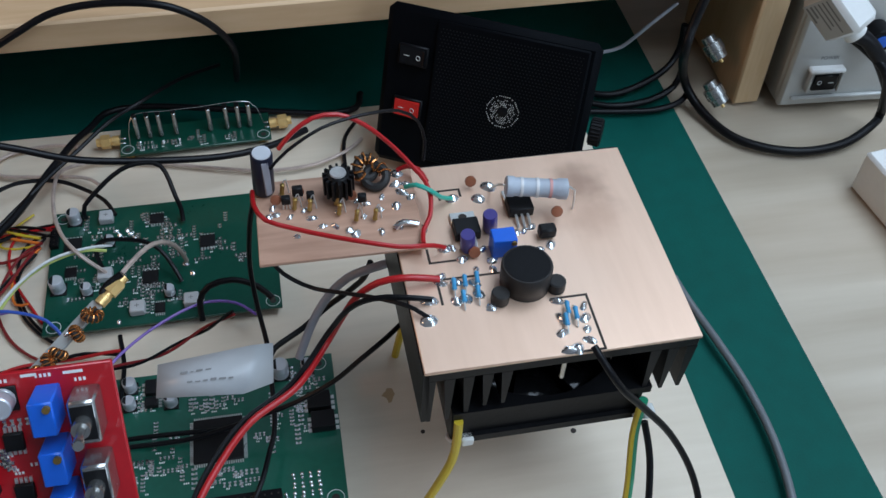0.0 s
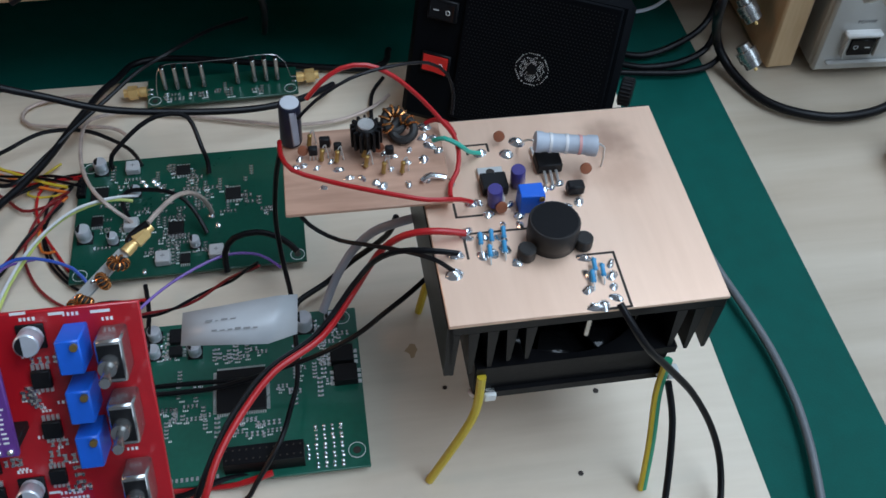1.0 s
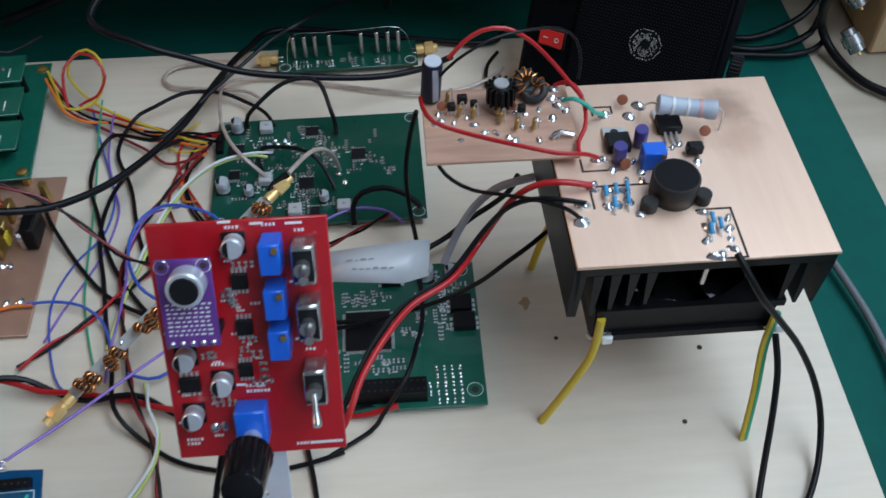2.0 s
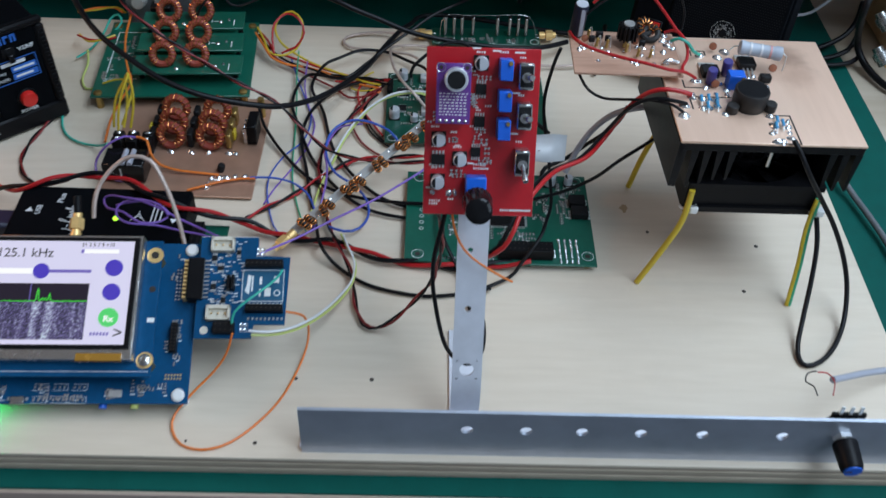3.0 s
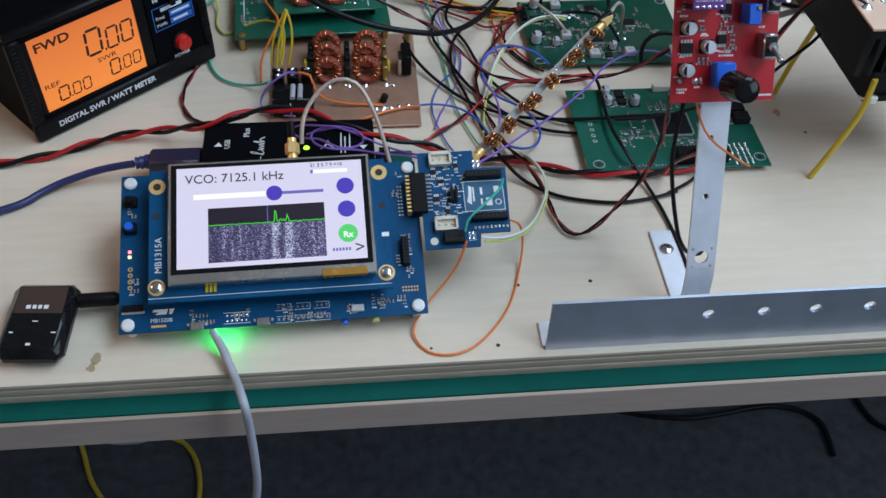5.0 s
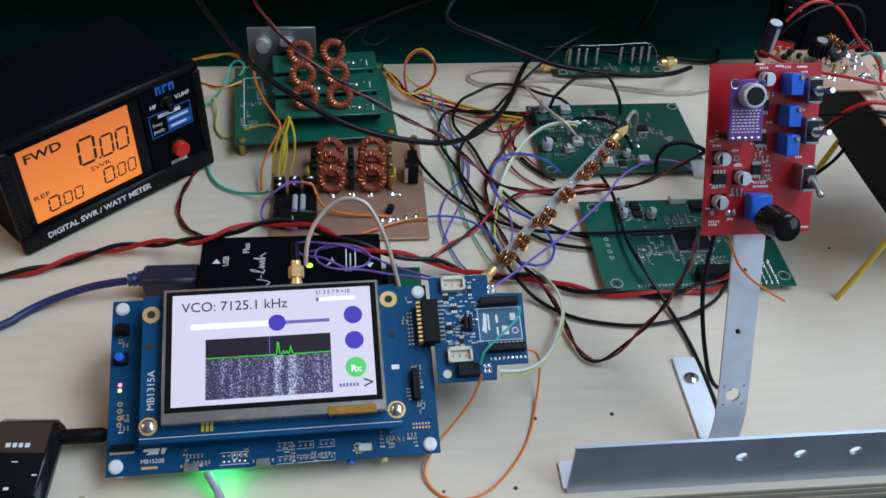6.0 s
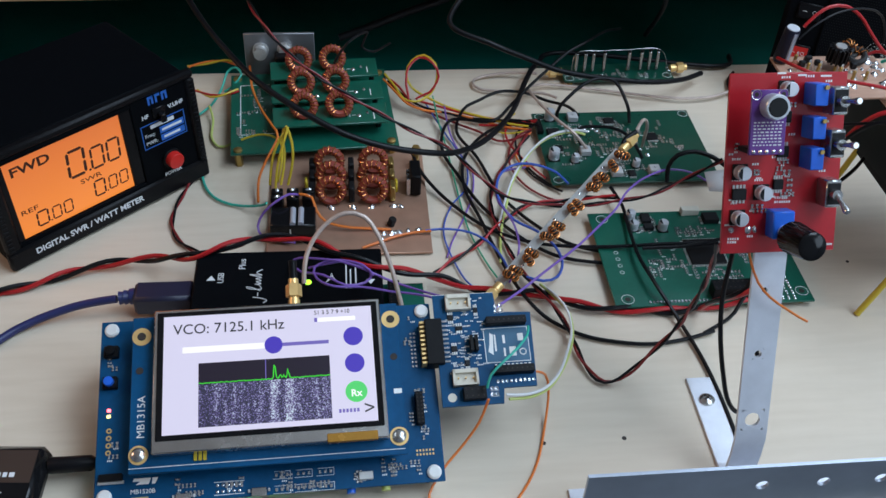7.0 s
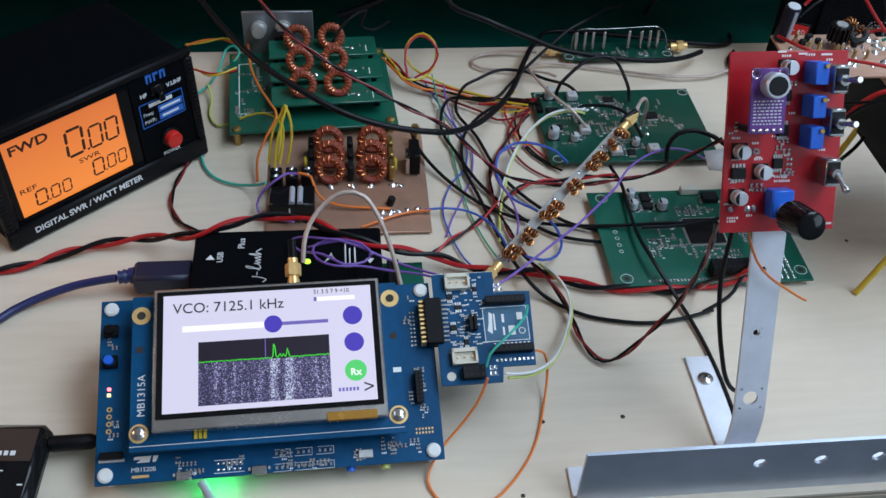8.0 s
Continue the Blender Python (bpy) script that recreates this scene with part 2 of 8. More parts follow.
SCR_INK = plain("lcd_dark_text", (0.01, 0.01, 0.016), 0.5)
ORANGE_LCD = glow("orange_backlit_lcd", (0.9, 0.235, 0.045), 0.95)
lcd_n, lcd_l = ORANGE_LCD.node_tree.nodes, ORANGE_LCD.node_tree.links
lcd_tc, lcd_sep, lcd_map, lcd_ramp = (lcd_n.new("ShaderNode" + k) for k in ("TexCoord", "SeparateXYZ", "MapRange", "ValToRGB"))
lcd_map.inputs["From Min"].default_value, lcd_map.inputs["From Max"].default_value = -0.001, 0.0545
lcd_ramp.color_ramp.elements[0].color, lcd_ramp.color_ramp.elements[1].color = (1.0, 0.29, 0.05, 1), (0.74, 0.185, 0.05, 1)
lcd_l.new(lcd_tc.outputs["Object"], lcd_sep.inputs[0])
lcd_l.new(lcd_sep.outputs["Y"], lcd_map.inputs["Value"])
lcd_l.new(lcd_map.outputs["Result"], lcd_ramp.inputs["Fac"])
lcd_l.new(lcd_ramp.outputs["Color"], lcd_n["Principled BSDF"].inputs["Emission Color"])
LCD_INK = plain("lcd_segment_brown", (0.05, 0.012, 0.004), 0.5)
LED_G = glow("green_led", (0.45, 1.0, 0.05), 2.5)
LED_GR = glow("bright_green_led", (0.02, 1.0, 0.22), 230.0)
LED_R = glow("red_led", (1.0, 0.12, 0.14), 6.0)
LED_Y = glow("yellow_led", (1.0, 0.85, 0.3), 3.0)


def waterfall_material():
    """Speckled spectrum history: violet noise with brighter columns where signals stand."""
    m = bpy.data.materials.new("lcd_waterfall")
    m.use_nodes = True
    n, l = m.node_tree.nodes, m.node_tree.links
    b = n["Principled BSDF"]
    tc, mp, sep = n.new("ShaderNodeTexCoord"), n.new("ShaderNodeMapping"), n.new("ShaderNodeSeparateXYZ")
    mp.inputs["Scale"].default_value = (1, 0.10, 1)
    fine, col = n.new("ShaderNodeTexNoise"), n.new("ShaderNodeTexNoise")
    fine.inputs["Scale"].default_value, fine.inputs["Detail"].default_value = 1700, 1
    col.inputs["Scale"].default_value, col.inputs["Detail"].default_value = 420, 2
    l.new(tc.outputs["Object"], fine.inputs["Vector"])
    l.new(tc.outputs["Object"], mp.inputs["Vector"])
    l.new(tc.outputs["Object"], sep.inputs[0])
    l.new(mp.outputs[0], col.inputs["Vector"])
    across = n.new("ShaderNodeMapRange")
    across.inputs["From Min"].default_value, across.inputs["From Max"].default_value = 0.0362, 0.1376
    l.new(sep.outputs["X"], across.inputs["Value"])
    gain = n.new("ShaderNodeValToRGB")
    e = gain.color_ramp.elements
    e[0].position, e[0].color = 0.0, (0.1, 0.1, 0.1, 1)
    e[1].position, e[1].color = 1.0, (0.1, 0.1, 0.1, 1)
    for pos, v in ((0.325, 0.1), (0.338, 0.3), (0.35, 0.1), (0.495, 0.14), (0.51, 0.85), (0.53, 0.75), (0.545, 0.25), (0.56, 0.35), (0.575, 0.8), (0.60, 0.5), (0.615, 0.14), (0.71, 0.1), (0.722, 0.5), (0.732, 0.1)):
        x = e.new(pos)
        x.color = (v, v, v, 1)
    l.new(across.outputs["Result"], gain.inputs["Fac"])
    s1, s2, s3 = (n.new("ShaderNodeMath") for _ in range(3))
    for q, k in ((s1, 0.74), (s2, 0.28), (s3, 0.21)):
        q.operation = "MULTIPLY_ADD"
        q.inputs[1].default_value = k
    s1.inputs[2].default_value = -0.075
    l.new(fine.outputs["Fac"], s1.inputs[0])
    l.new(col.outputs["Fac"], s2.inputs[0])
    l.new(s1.outputs[0], s2.inputs[2])
    l.new(gain.outputs["Color"], s3.inputs[0])
    l.new(s2.outputs[0], s3.inputs[2])
    r = n.new("ShaderNodeValToRGB")
    e = r.color_ramp.elements
    e[0].position, e[0].color = 0.41, (0.006, 0.005, 0.018, 1)
    e[1].position, e[1].color = 0.68, (0.72, 0.88, 0.95, 1)
    e.new(0.50).color = (0.07, 0.045, 0.19, 1)
    e.new(0.57).color = (0.30, 0.26, 0.55, 1)
    l.new(s3.outputs[0], r.inputs["Fac"])
    b.inputs["Base Color"].default_value = (0.02, 0.02, 0.03, 1)
    l.new(r.outputs["Color"], b.inputs["Emission Color"])
    b.inputs["Emission Strength"].default_value = 0.9
    return m


SCR_FALL = waterfall_material()


# ---- building tools ----
class Geo:
    """Vertices and faces of one mesh."""

    def __init__(self):
        self.v, self.f = [], []

    def add(self, verts, faces):
        o = len(self.v)
        self.v += [tuple(p) for p in verts]
        self.f += [tuple(i + o for i in q) for q in faces]
        return self

    def box(self, x0, y0, z0, x1, y1, z1, b=0.0):
        if b <= 0:
            vs = [(x, y, z) for x in (x0, x1) for y in (y0, y1) for z in (z0, z1)]
            return self.add(vs, [(0, 1, 3, 2), (4, 6, 7, 5), (0, 4, 5, 1), (2, 3, 7, 6), (0, 2, 6, 4), (1, 5, 7, 3)])
        b = min(b, (x1 - x0) * 0.45, (y1 - y0) * 0.45, (z1 - z0) * 0.45)
        vs, ix = [], {}
        for i, (x, sx) in enumerate(((x0, 1), (x1, -1))):
            for j, (y, sy) in enumerate(((y0, 1), (y1, -1))):
                for k, (z, sz) in enumerate(((z0, 1), (z1, -1))):
                    ix[i, j, k] = len(vs)
                    vs += [(x, y + sy * b, z + sz * b), (x + sx * b, y, z + sz * b), (x + sx * b, y + sy * b, z)]
        f = []
        for a in (0, 1):
            f.append(tuple(ix[a, j, k] for j, k in ((0, 0), (0, 1), (1, 1), (1, 0))))
            f.append(tuple(ix[i, a, k] + 1 for i, k in ((0, 0), (1, 0), (1, 1), (0, 1))))
            f.append(tuple(ix[i, j, a] + 2 for i, j in ((0, 0), (0, 1), (1, 1), (1, 0))))
        for a in (0, 1):
            for c in (0, 1):
                f.append((ix[0, a, c] + 1, ix[1, a, c] + 1, ix[1, a, c] + 2, ix[0, a, c] + 2))
                f.append((ix[a, 0, c], ix[a, 1, c], ix[a, 1, c] + 2, ix[a, 0, c] + 2))
                f.append((ix[a, c, 0], ix[a, c, 1], ix[a, c, 1] + 1, ix[a, c, 0] + 1))
        for q in ix.values():
            f.append((q, q + 1, q + 2))
        return self.add(vs, f)

    def lathe(self, c, prof, n=16, axis=(0, 0, 1)):
        """Rings of (radius, height) about an axis from c."""
        q = Vector(axis).to_track_quat("Z", "Y").to_matrix()
        vs, f = [], []
        for r, h in prof:
            for i in range(n):
                a = 2 * math.pi * i / n
                vs.append(Vector(c) + q @ Vector((r * math.cos(a), r * math.sin(a), h)))
        for k in range(len(prof) - 1):
            for i in range(n):
                j = (i + 1) % n
                f.append((k * n + i, k * n + j, k * n + n + j, k * n + n + i))
        f.append(tuple(reversed(range(n))))
        f.append(tuple(range((len(prof) - 1) * n, len(prof) * n)))
        return self.add(vs, f)

    def cyl(self, c, r, h, n=16, axis=(0, 0, 1), b=0.0):
        if b:
            return self.lathe(c, [(r - b, 0), (r, b), (r, h - b), (r - b, h)], n, axis)
        return self.lathe(c, [(r, 0), (r, h)], n, axis)

    def dome(self, c, r, h, n=10):
        return self.lathe(c, [(r, 0), (r * 0.92, h * 0.45), (r * 0.62, h * 0.82), (r * 0.15, h)], n)

    def tube(self, pts, r, n=7, closed=False):
        p = [Vector(q) for q in pts]
        m = len(p)
        vs, f, up = [], [], None
        for i in range(m):
            if closed:
                t = (p[(i + 1) % m] - p[i - 1])
            else:
                t = p[min(i + 1, m - 1)] - p[max(i - 1, 0)]
            t = t.normalized() if t.length > 1e-9 else Vector((0, 0, 1))
            if up is None:
                up = t.orthogonal().normalized()
            up = (up - t * up.dot(t))
            up = up.normalized() if up.length > 1e-6 else t.orthogonal().normalized()
            s = t.cross(up)
            for k in range(n):
                a = 2 * math.pi * k / n
                vs.append(p[i] + (up * math.cos(a) + s * math.sin(a)) * r)
        for i in range(m if closed else m - 1):
            j = (i + 1) % m
            for k in range(n):
                l = (k + 1) % n
                f.append((i * n + k, i * n + l, j * n + l, j * n + k))
        if not closed:
            f.append(tuple(reversed(range(n))))
            f.append(tuple(range((m - 1) * n, m * n)))
        return self.add(vs, f)

    def torus(self, c, R, r, axis=(0, 0, 1), nu=28, nv=10, flat=1.0):
        q = Vector(axis).to_track_quat("Z", "Y").to_matrix()
        vs, f = [], []
        for i in range(nu):
            a = 2 * math.pi * i / nu
            for k in range(nv):
                e = 2 * math.pi * k / nv
                rr = R + r * math.cos(e)
                vs.append(Vector(c) + q @ Vector((rr * math.cos(a), rr * math.sin(a), r * flat * math.sin(e))))
        for i in range(nu):
            for k in range(nv):
                j, l = (i + 1) % nu, (k + 1) % nv
                f.append((i * nv + k, j * nv + k, j * nv + l, i * nv + l))
        return self.add(vs, f)

    def prism(self, poly, z0, z1):
        n = len(poly)
        vs = [(x, y, z0) for x, y in poly] + [(x, y, z1) for x, y in poly]
        f = [tuple(reversed(range(n))), tuple(range(n, 2 * n))]
        f += [(i, (i + 1) % n, n + (i + 1) % n, n + i) for i in range(n)]
        return self.add(vs, f)

    def moved(self, m):
        self.v = [tuple(m @ Vector(p)) for p in self.v]
        return self


def mesh_of(name, g, mat):
    me = bpy.data.meshes.new(name)
    me.from_pydata(g.v, [], g.f)
    bm = bmesh.new()
    bm.from_mesh(me)
    bmesh.ops.recalc_face_normals(bm, faces=bm.faces)
    bm.to_mesh(me)
    bm.free()
    me.materials.append(mat)
    for p in me.polygons:
        p.use_smooth = True
    me.set_sharp_from_angle(angle=radians(38))
    return me


def part(name, g, mat, parent=None, label="", m=None):
    ob = new(name, mesh_of(name, g, mat))
    if parent is not None:
        ob.parent = parent
    if m is not None:
        ob.matrix_basis = m
    if label:
        ob["label"] = label
    return ob


def thing(name, label, category, m=None, group="", kind=""):
    ob = new(name)
    ob.empty_display_size = 0.01
    if m is not None:
        ob.matrix_basis = m
    return tagged(ob, label, category, group, kind)


def whole(name, g, mat, label, category, group="", kind="", m=None):
    return tagged(part(name, g, mat, None, "", m), label, category, group, kind)


def lettering(text, size, mat, parent, m, align="LEFT", name="lettering", depth=0.00008, bold=0.0):
    c = bpy.data.curves.new(name, "FONT")
    c.body, c.size, c.align_x, c.extrude, c.offset = text, size, align, depth, bold
    c.resolution_u = 3
    ob = new(name, c)
    bpy.context.view_layer.update()
    me = bpy.data.meshes.new_from_object(ob)
    bpy.data.objects.remove(ob)
    me.materials.clear()
    me.materials.append(mat)
    o2 = new(name, me)
    o2.parent = parent
    o2.matrix_basis = m
    return o2


def spline(pts, step=0.004):
    """A smooth line through the points."""
    p = [Vector(q) for q in pts]
    out = []
    for i in range(len(p) - 1):
        a, b, c, d = p[max(i - 1, 0)], p[i], p[i + 1], p[min(i + 2, len(p) - 1)]
        n = max(2, min(14, int((c - b).length / step)))
        for k in range(n):
            t = k / n
            out.append(0.5 * ((2 * b) + (c - a) * t + (2 * a - 5 * b + 4 * c - d) * t * t + (3 * b - a - 3 * c + d) * t ** 3))
    out.append(p[-1])
    return out


def cable(name, label, r, mat, pts, category="cable", group=""):
    g = Geo().tube(spline(pts), r, 10 if r > 0.0012 else 7)
    return whole(name, g, mat, label, category, group or name.replace("_", " ") + "s")


def pair_cable(name, label, r, mats, pts, pitch=0.03, category="cable", part_names=("red_wire", "black_wire")):
    line = spline(pts)
    th = thing(name, label, category)
    s, acc = [], 0.0
    for i, q in enumerate(line):
        acc += (q - line[i - 1]).length if i else 0.0
        s.append(acc)
    for k in (0, 1):
        out = []
        for i, q in enumerate(line):
            t = (line[min(i + 1, len(line) - 1)] - line[max(i - 1, 0)])
            t = t.normalized() if t.length > 1e-9 else Vector((1, 0, 0))
            side = t.cross(Vector((0, 0, 1)))
            side = side.normalized() if side.length > 1e-5 else Vector((1, 0, 0))
            up = side.cross(t)
            a = 2 * math.pi * s[i] / pitch + math.pi * k
            out.append(q + (side * math.cos(a) + up * math.sin(a)) * r * 1.05)
        part(part_names[k], Geo().tube(out, r, 7), mats[k], th)
    return th


# ---- the room and the bench ----
def slab(name, x0, y0, z0, x1, y1, z1, mat, label, b=0.0, cat="structure"):
    return whole(name, Geo().box(x0, y0, z0, x1, y1, z1, b), mat, label, cat, kind="structure")


slab("floor", -1.8, -2.4, -0.80, 2.4, 1.0, -0.77, CARPET, "charcoal carpet floor under the bench", cat="floor")
slab("wall_west", -1.9, -2.4, -0.77, -1.8, 1.0, 1.75, WALL, "plain grey painted room wall", cat="wall")
slab("wall_east", 2.4, -2.4, -0.77, 2.5, 1.0, 1.75, WALL, "plain grey painted wall beside the bench", cat="wall")
slab("wall_south", -1.9, -2.5, -0.77, 2.5, -2.4, 1.75, WALL, "plain grey painted wall behind the bench user", cat="wall")
slab("wall_north", -1.9, 1.0, -0.77, 2.5, 1.1, 1.75, WALL, "plain grey wall behind the bench", cat="wall")
slab("ceiling", -1.9, -2.5, 1.75, 2.5, 1.1, 1.85, CEIL, "plain white painted ceiling", cat="ceiling")

table = thing("workbench_table", "light wooden workbench table with square front edge", "table", kind="structure")
part("tabletop", Geo().box(-1.1, -0.0122, -0.0395, 1.5, 0.8, -0.0170, 0.0010), TABLE, table)
part("edge_strip", Geo().box(-1.1, -0.0132, -0.0393, 1.5, -0.0123, -0.0172, 0.0004), EDGE, table, "brown edge strip")
for x in (-1.0, 1.4):
    for y in (0.05, 0.72):
        part("leg", Geo().box(x - 0.03, y - 0.03, -0.77, x + 0.03, y + 0.03, -0.0395, 0.003), TABLE, table)
whole("cutting_mat", Geo().prism([(-0.9, -0.0112), (0.6305, -0.0112), (0.6180, 0.60), (-0.9, 0.60)], -0.0169, -0.0154), MAT,
      "dark green cutting mat lying on the table", "mat")

board = thing("plywood_board", "pale birch plywood base board with layered edge", "board")
zs = [0.0, -0.0020, -0.0047, -0.0074, -0.0101, -0.0128, -0.0153]
for k in range(6):
    inset = 0.0 if k % 2 == 0 else 0.0004
    part("ply_layer", Geo().box(-0.32, inset, zs[k + 1], 0.551 - inset, 0.42 - inset, zs[k], 0.00015),
         PLY if k == 0 else (PLY_EDGE2 if k % 2 else PLY_EDGE), board)
for x, y, r in ((0.238, 0.0538, 0.0013), (0.1772, 0.0096, 0.0012), (0.487, 0.171, 0.0014), (0.47, 0.13, 0.0013), (0.416, 0.182, 0.0011),
                (0.1947, 0.0534, 0.0012), (0.14, 0.01, 0.0008)):
    part("nail_hole", Geo().cyl((x, y, -0.0004), r, 0.0006, 9), KNOT, board)
for x, y, r in ((-0.041, 0.0155, 0.0032), (-0.043, 0.0095, 0.0028), (0.403, 0.205, 0.0035)):
    rim = random.Random(int(x * 1e4) + 7)
    part("stain", Geo().prism([(x + r * k * math.cos(a * 0.4488), y + r * k * 1.3 * math.sin(a * 0.4488)) for a in range(14) for k in (rim.uniform(0.55, 1.05),)], 0.00002, 0.0001), STAIN, board, "brown stain")

shelf = thing("riser_shelf", "pale pine riser shelf over the back of the bench", "shelf", pose(0, 0, -0.0027, 0, -0.38, 0))
part("shelf_board", Geo().box(-0.75, 0.405, 0.074, 0.695, 0.70, 0.092, 0.0015), PINE, shelf)
part("post", Geo().box(0.6615, 0.404, -0.0169, 0.6800, 0.50, 0.0755, 0.0015), PINE_UP, shelf)
part("post", Geo().box(-0.745, 0.405, -0.0153, -0.72, 0.50, 0.074, 0.0015), PINE_UP, shelf)
# added panel: closes the shelf's back so the cavity reads as shade
part("shade_panel", Geo().box(-0.75, 0.70, -0.0169, 0.69, 0.712, 0.092, 0.001), SHELF_SHADE, shelf, "added dark panel for the shade under the shelf")
whole("equipment_box", Geo().box(-0.75, 0.44, 0.0922, 0.2, 0.68, 0.36, 0.004), BLACK_SATIN, "black equipment case on the riser shelf", "equipment", m=pose(0, 0, -0.0026, 0, -0.38, 0))
whole("equipment_box", Geo().box(0.235, 0.5, 0.0922, 0.66, 0.68, 0.36, 0.004), BLACK_SATIN, "black equipment case standing on the pine shelf", "equipment", m=pose(0, 0, -0.0026, 0, -0.38, 0))


# ---- small electronic parts ----
def can_cap(parent, x, y, r, h, z=0.0):
    c = part("capacitor", Geo().lathe((x, y, z + 0.0008), [(r, 0), (r, h * 0.12), (r * 0.93, h * 0.18), (r, h * 0.24), (r, h * 0.93), (r * 0.9, h)], 16), CAN, parent, "silver can capacitor")
    part("base", Geo().box(x - r * 1.08, y - r * 1.08, z, x + r * 1.08, y + r * 1.08, z + 0.0008, 0.0002), CHIP, c)
    part("polarity_mark", Geo().prism([(x + r * 0.86 * math.cos(a), y + r * 0.86 * math.sin(a)) for a in [math.pi * 0.62 + k * math.pi * 0.76 / 6 for k in range(7)]], z + h + 0.0008, z + h + 0.00092), CHIP, c)
    return c


def chip(parent, x, y, w, d, h=0.0016, pins=8, sides="y", z=0.0):
    c = part("chip", Geo().box(x - w / 2, y - d / 2, z + 0.0002, x + w / 2, y + d / 2, z + h, 0.0002), CHIP, parent)
    g = Geo()
    n = pins // 2
    for s in sides:
        L = w if s == "y" else d
        for i in range(n):
            q = -L / 2 + L * (i + 0.5) / n
            wd = L / n * 0.3
            for sg in (-1, 1):
                if s == "y":
                    g.box(x + q - wd, y + sg * (d / 2 + 0.0009) - 0.0008, z, x + q + wd, y + sg * (d / 2 + 0.0009) + 0.0008, z + 0.0006)
                else:
                    g.box(x + sg * (w / 2 + 0.0009) - 0.0008, y + q - wd, z, x + sg * (w / 2 + 0.0009) + 0.0008, y + q + wd, z + 0.0006)
    tagged(part("pin_row", g, TIN, c), kind="stuff")
    return c


def smd_field(parent, spots, seed):
    """Tiny resistors and capacitors in short rows (x, y, spread x, spread y, count), with their printed marks."""
    rnd = random.Random(seed)
    body, ends, silk = Geo(), Geo(), Geo()
    for x, y, sx, sy, n in spots:
        left = n
        while left > 0:
            run = min(left, rnd.choice((2, 3, 4, 5)))
            left -= run
            px, py = x + rnd.uniform(-sx, sx * 0.7), y + rnd.uniform(-sy, sy * 0.7)
            along, big = rnd.random() < 0.5, rnd.choice((1.0, 1.0, 1.25))
            for i in range(run):
                cx, cy = (px, py + i * 0.0019 * big) if along else (px + i * 0.0019 * big, py)
                if abs(cx - x) > sx * 1.15 or abs(cy - y) > sy * 1.15:
                    continue
                a, b = (0.00105 * big, 0.0005 * big) if along else (0.0005 * big, 0.00105 * big)
                body.box(cx - a * 0.5, cy - b * 0.5, 0, cx + a * 0.5, cy + b * 0.5, 0.0006)
                if along:
                    ends.box(cx - a, cy - b, 0, cx - a * 0.42, cy + b, 0.00066)
                    ends.box(cx + a * 0.42, cy - b, 0, cx + a, cy + b, 0.00066)
                else:
                    ends.box(cx - a, cy - b, 0, cx + a, cy - b * 0.42, 0.00066)
                    ends.box(cx - a, cy + b * 0.42, 0, cx + a, cy + b, 0.00066)
            tx, ty = px + rnd.uniform(-0.001, 0.001), py - 0.0022
            for k in range(rnd.choice((0, 2, 3))):
                silk.box(tx, ty, 0, tx + 0.0006, ty + 0.0008, 0.00006)
                tx += 0.0009
    tagged(part("chip_resistor", body, CERAM, parent), kind="stuff")
    tagged(part("solder_end", ends, SOLDER, parent), kind="stuff")
    tagged(part("printed_mark", silk, SILK, parent), kind="stuff")


def mount_hole(parent, x, y, r=0.0016, ring=None, z=0.0):
    h = part("mounting_hole", Geo().cyl((x, y, z - 0.0002), r, 0.00028, 14), KNOT, parent)
    part("printed_ring", Geo().torus((x, y, z + 0.0001), r * 2.1, 0.00016, nu=24, nv=5), ring or SILK, h)


def socket(parent, x0, y0, x1, y1, h, n, rows=1, z=0.0, holes=True):
    s = part("pin_header", Geo().box(x0, y0, z, x1, y1, z + h, 0.0002), BLACK, parent)
    g = Geo()
    w, d = x1 - x0, y1 - y0
    for r in range(rows):
        for i in range(n):
            if w >= d:
                cx, cy = x0 + w * (i + 0.5) / n, y0 + d * (r + 0.5) / rows
            else:
                cx, cy = x0 + w * (r + 0.5) / rows, y0 + d * (i + 0.5) / n
            g.box(cx - 0.00035, cy - 0.00035, z + h - 0.0002, cx + 0.00035, cy + 0.00035, z + h + (0.00015 if holes else 0.004))
    tagged(part("contact", g, KNOT if holes else GOLD, s), kind="stuff")
    return s


def toroid(parent, c, R, r, axis, core, turns, wire_r=0.0004, gap=0.12, name="toroid_coil"):
    t = part(name, Geo().torus(c, R, r, axis, 26, 8, 1.15), core, parent)
    q = Vector(axis).to_track_quat("Z", "Y").to_matrix()
    pts, n = [], turns * 9
    for i in range(n + 1):
        u = i / n
        a = 2 * math.pi * (gap / 2 + u * (1 - gap)) - math.pi / 2
        e = 2 * math.pi * turns * u
        k = 1.0 + wire_r / r * 1.1
        rr = R + r * k * math.cos(e)
        pts.append(Vector(c) + q @ Vector((rr * math.cos(a), rr * math.sin(a), r * 1.15 * k * math.sin(e))))
    part("winding", Geo().tube(pts, wire_r, 5), CUWIRE, t, "bright copper wire winding")
    return t


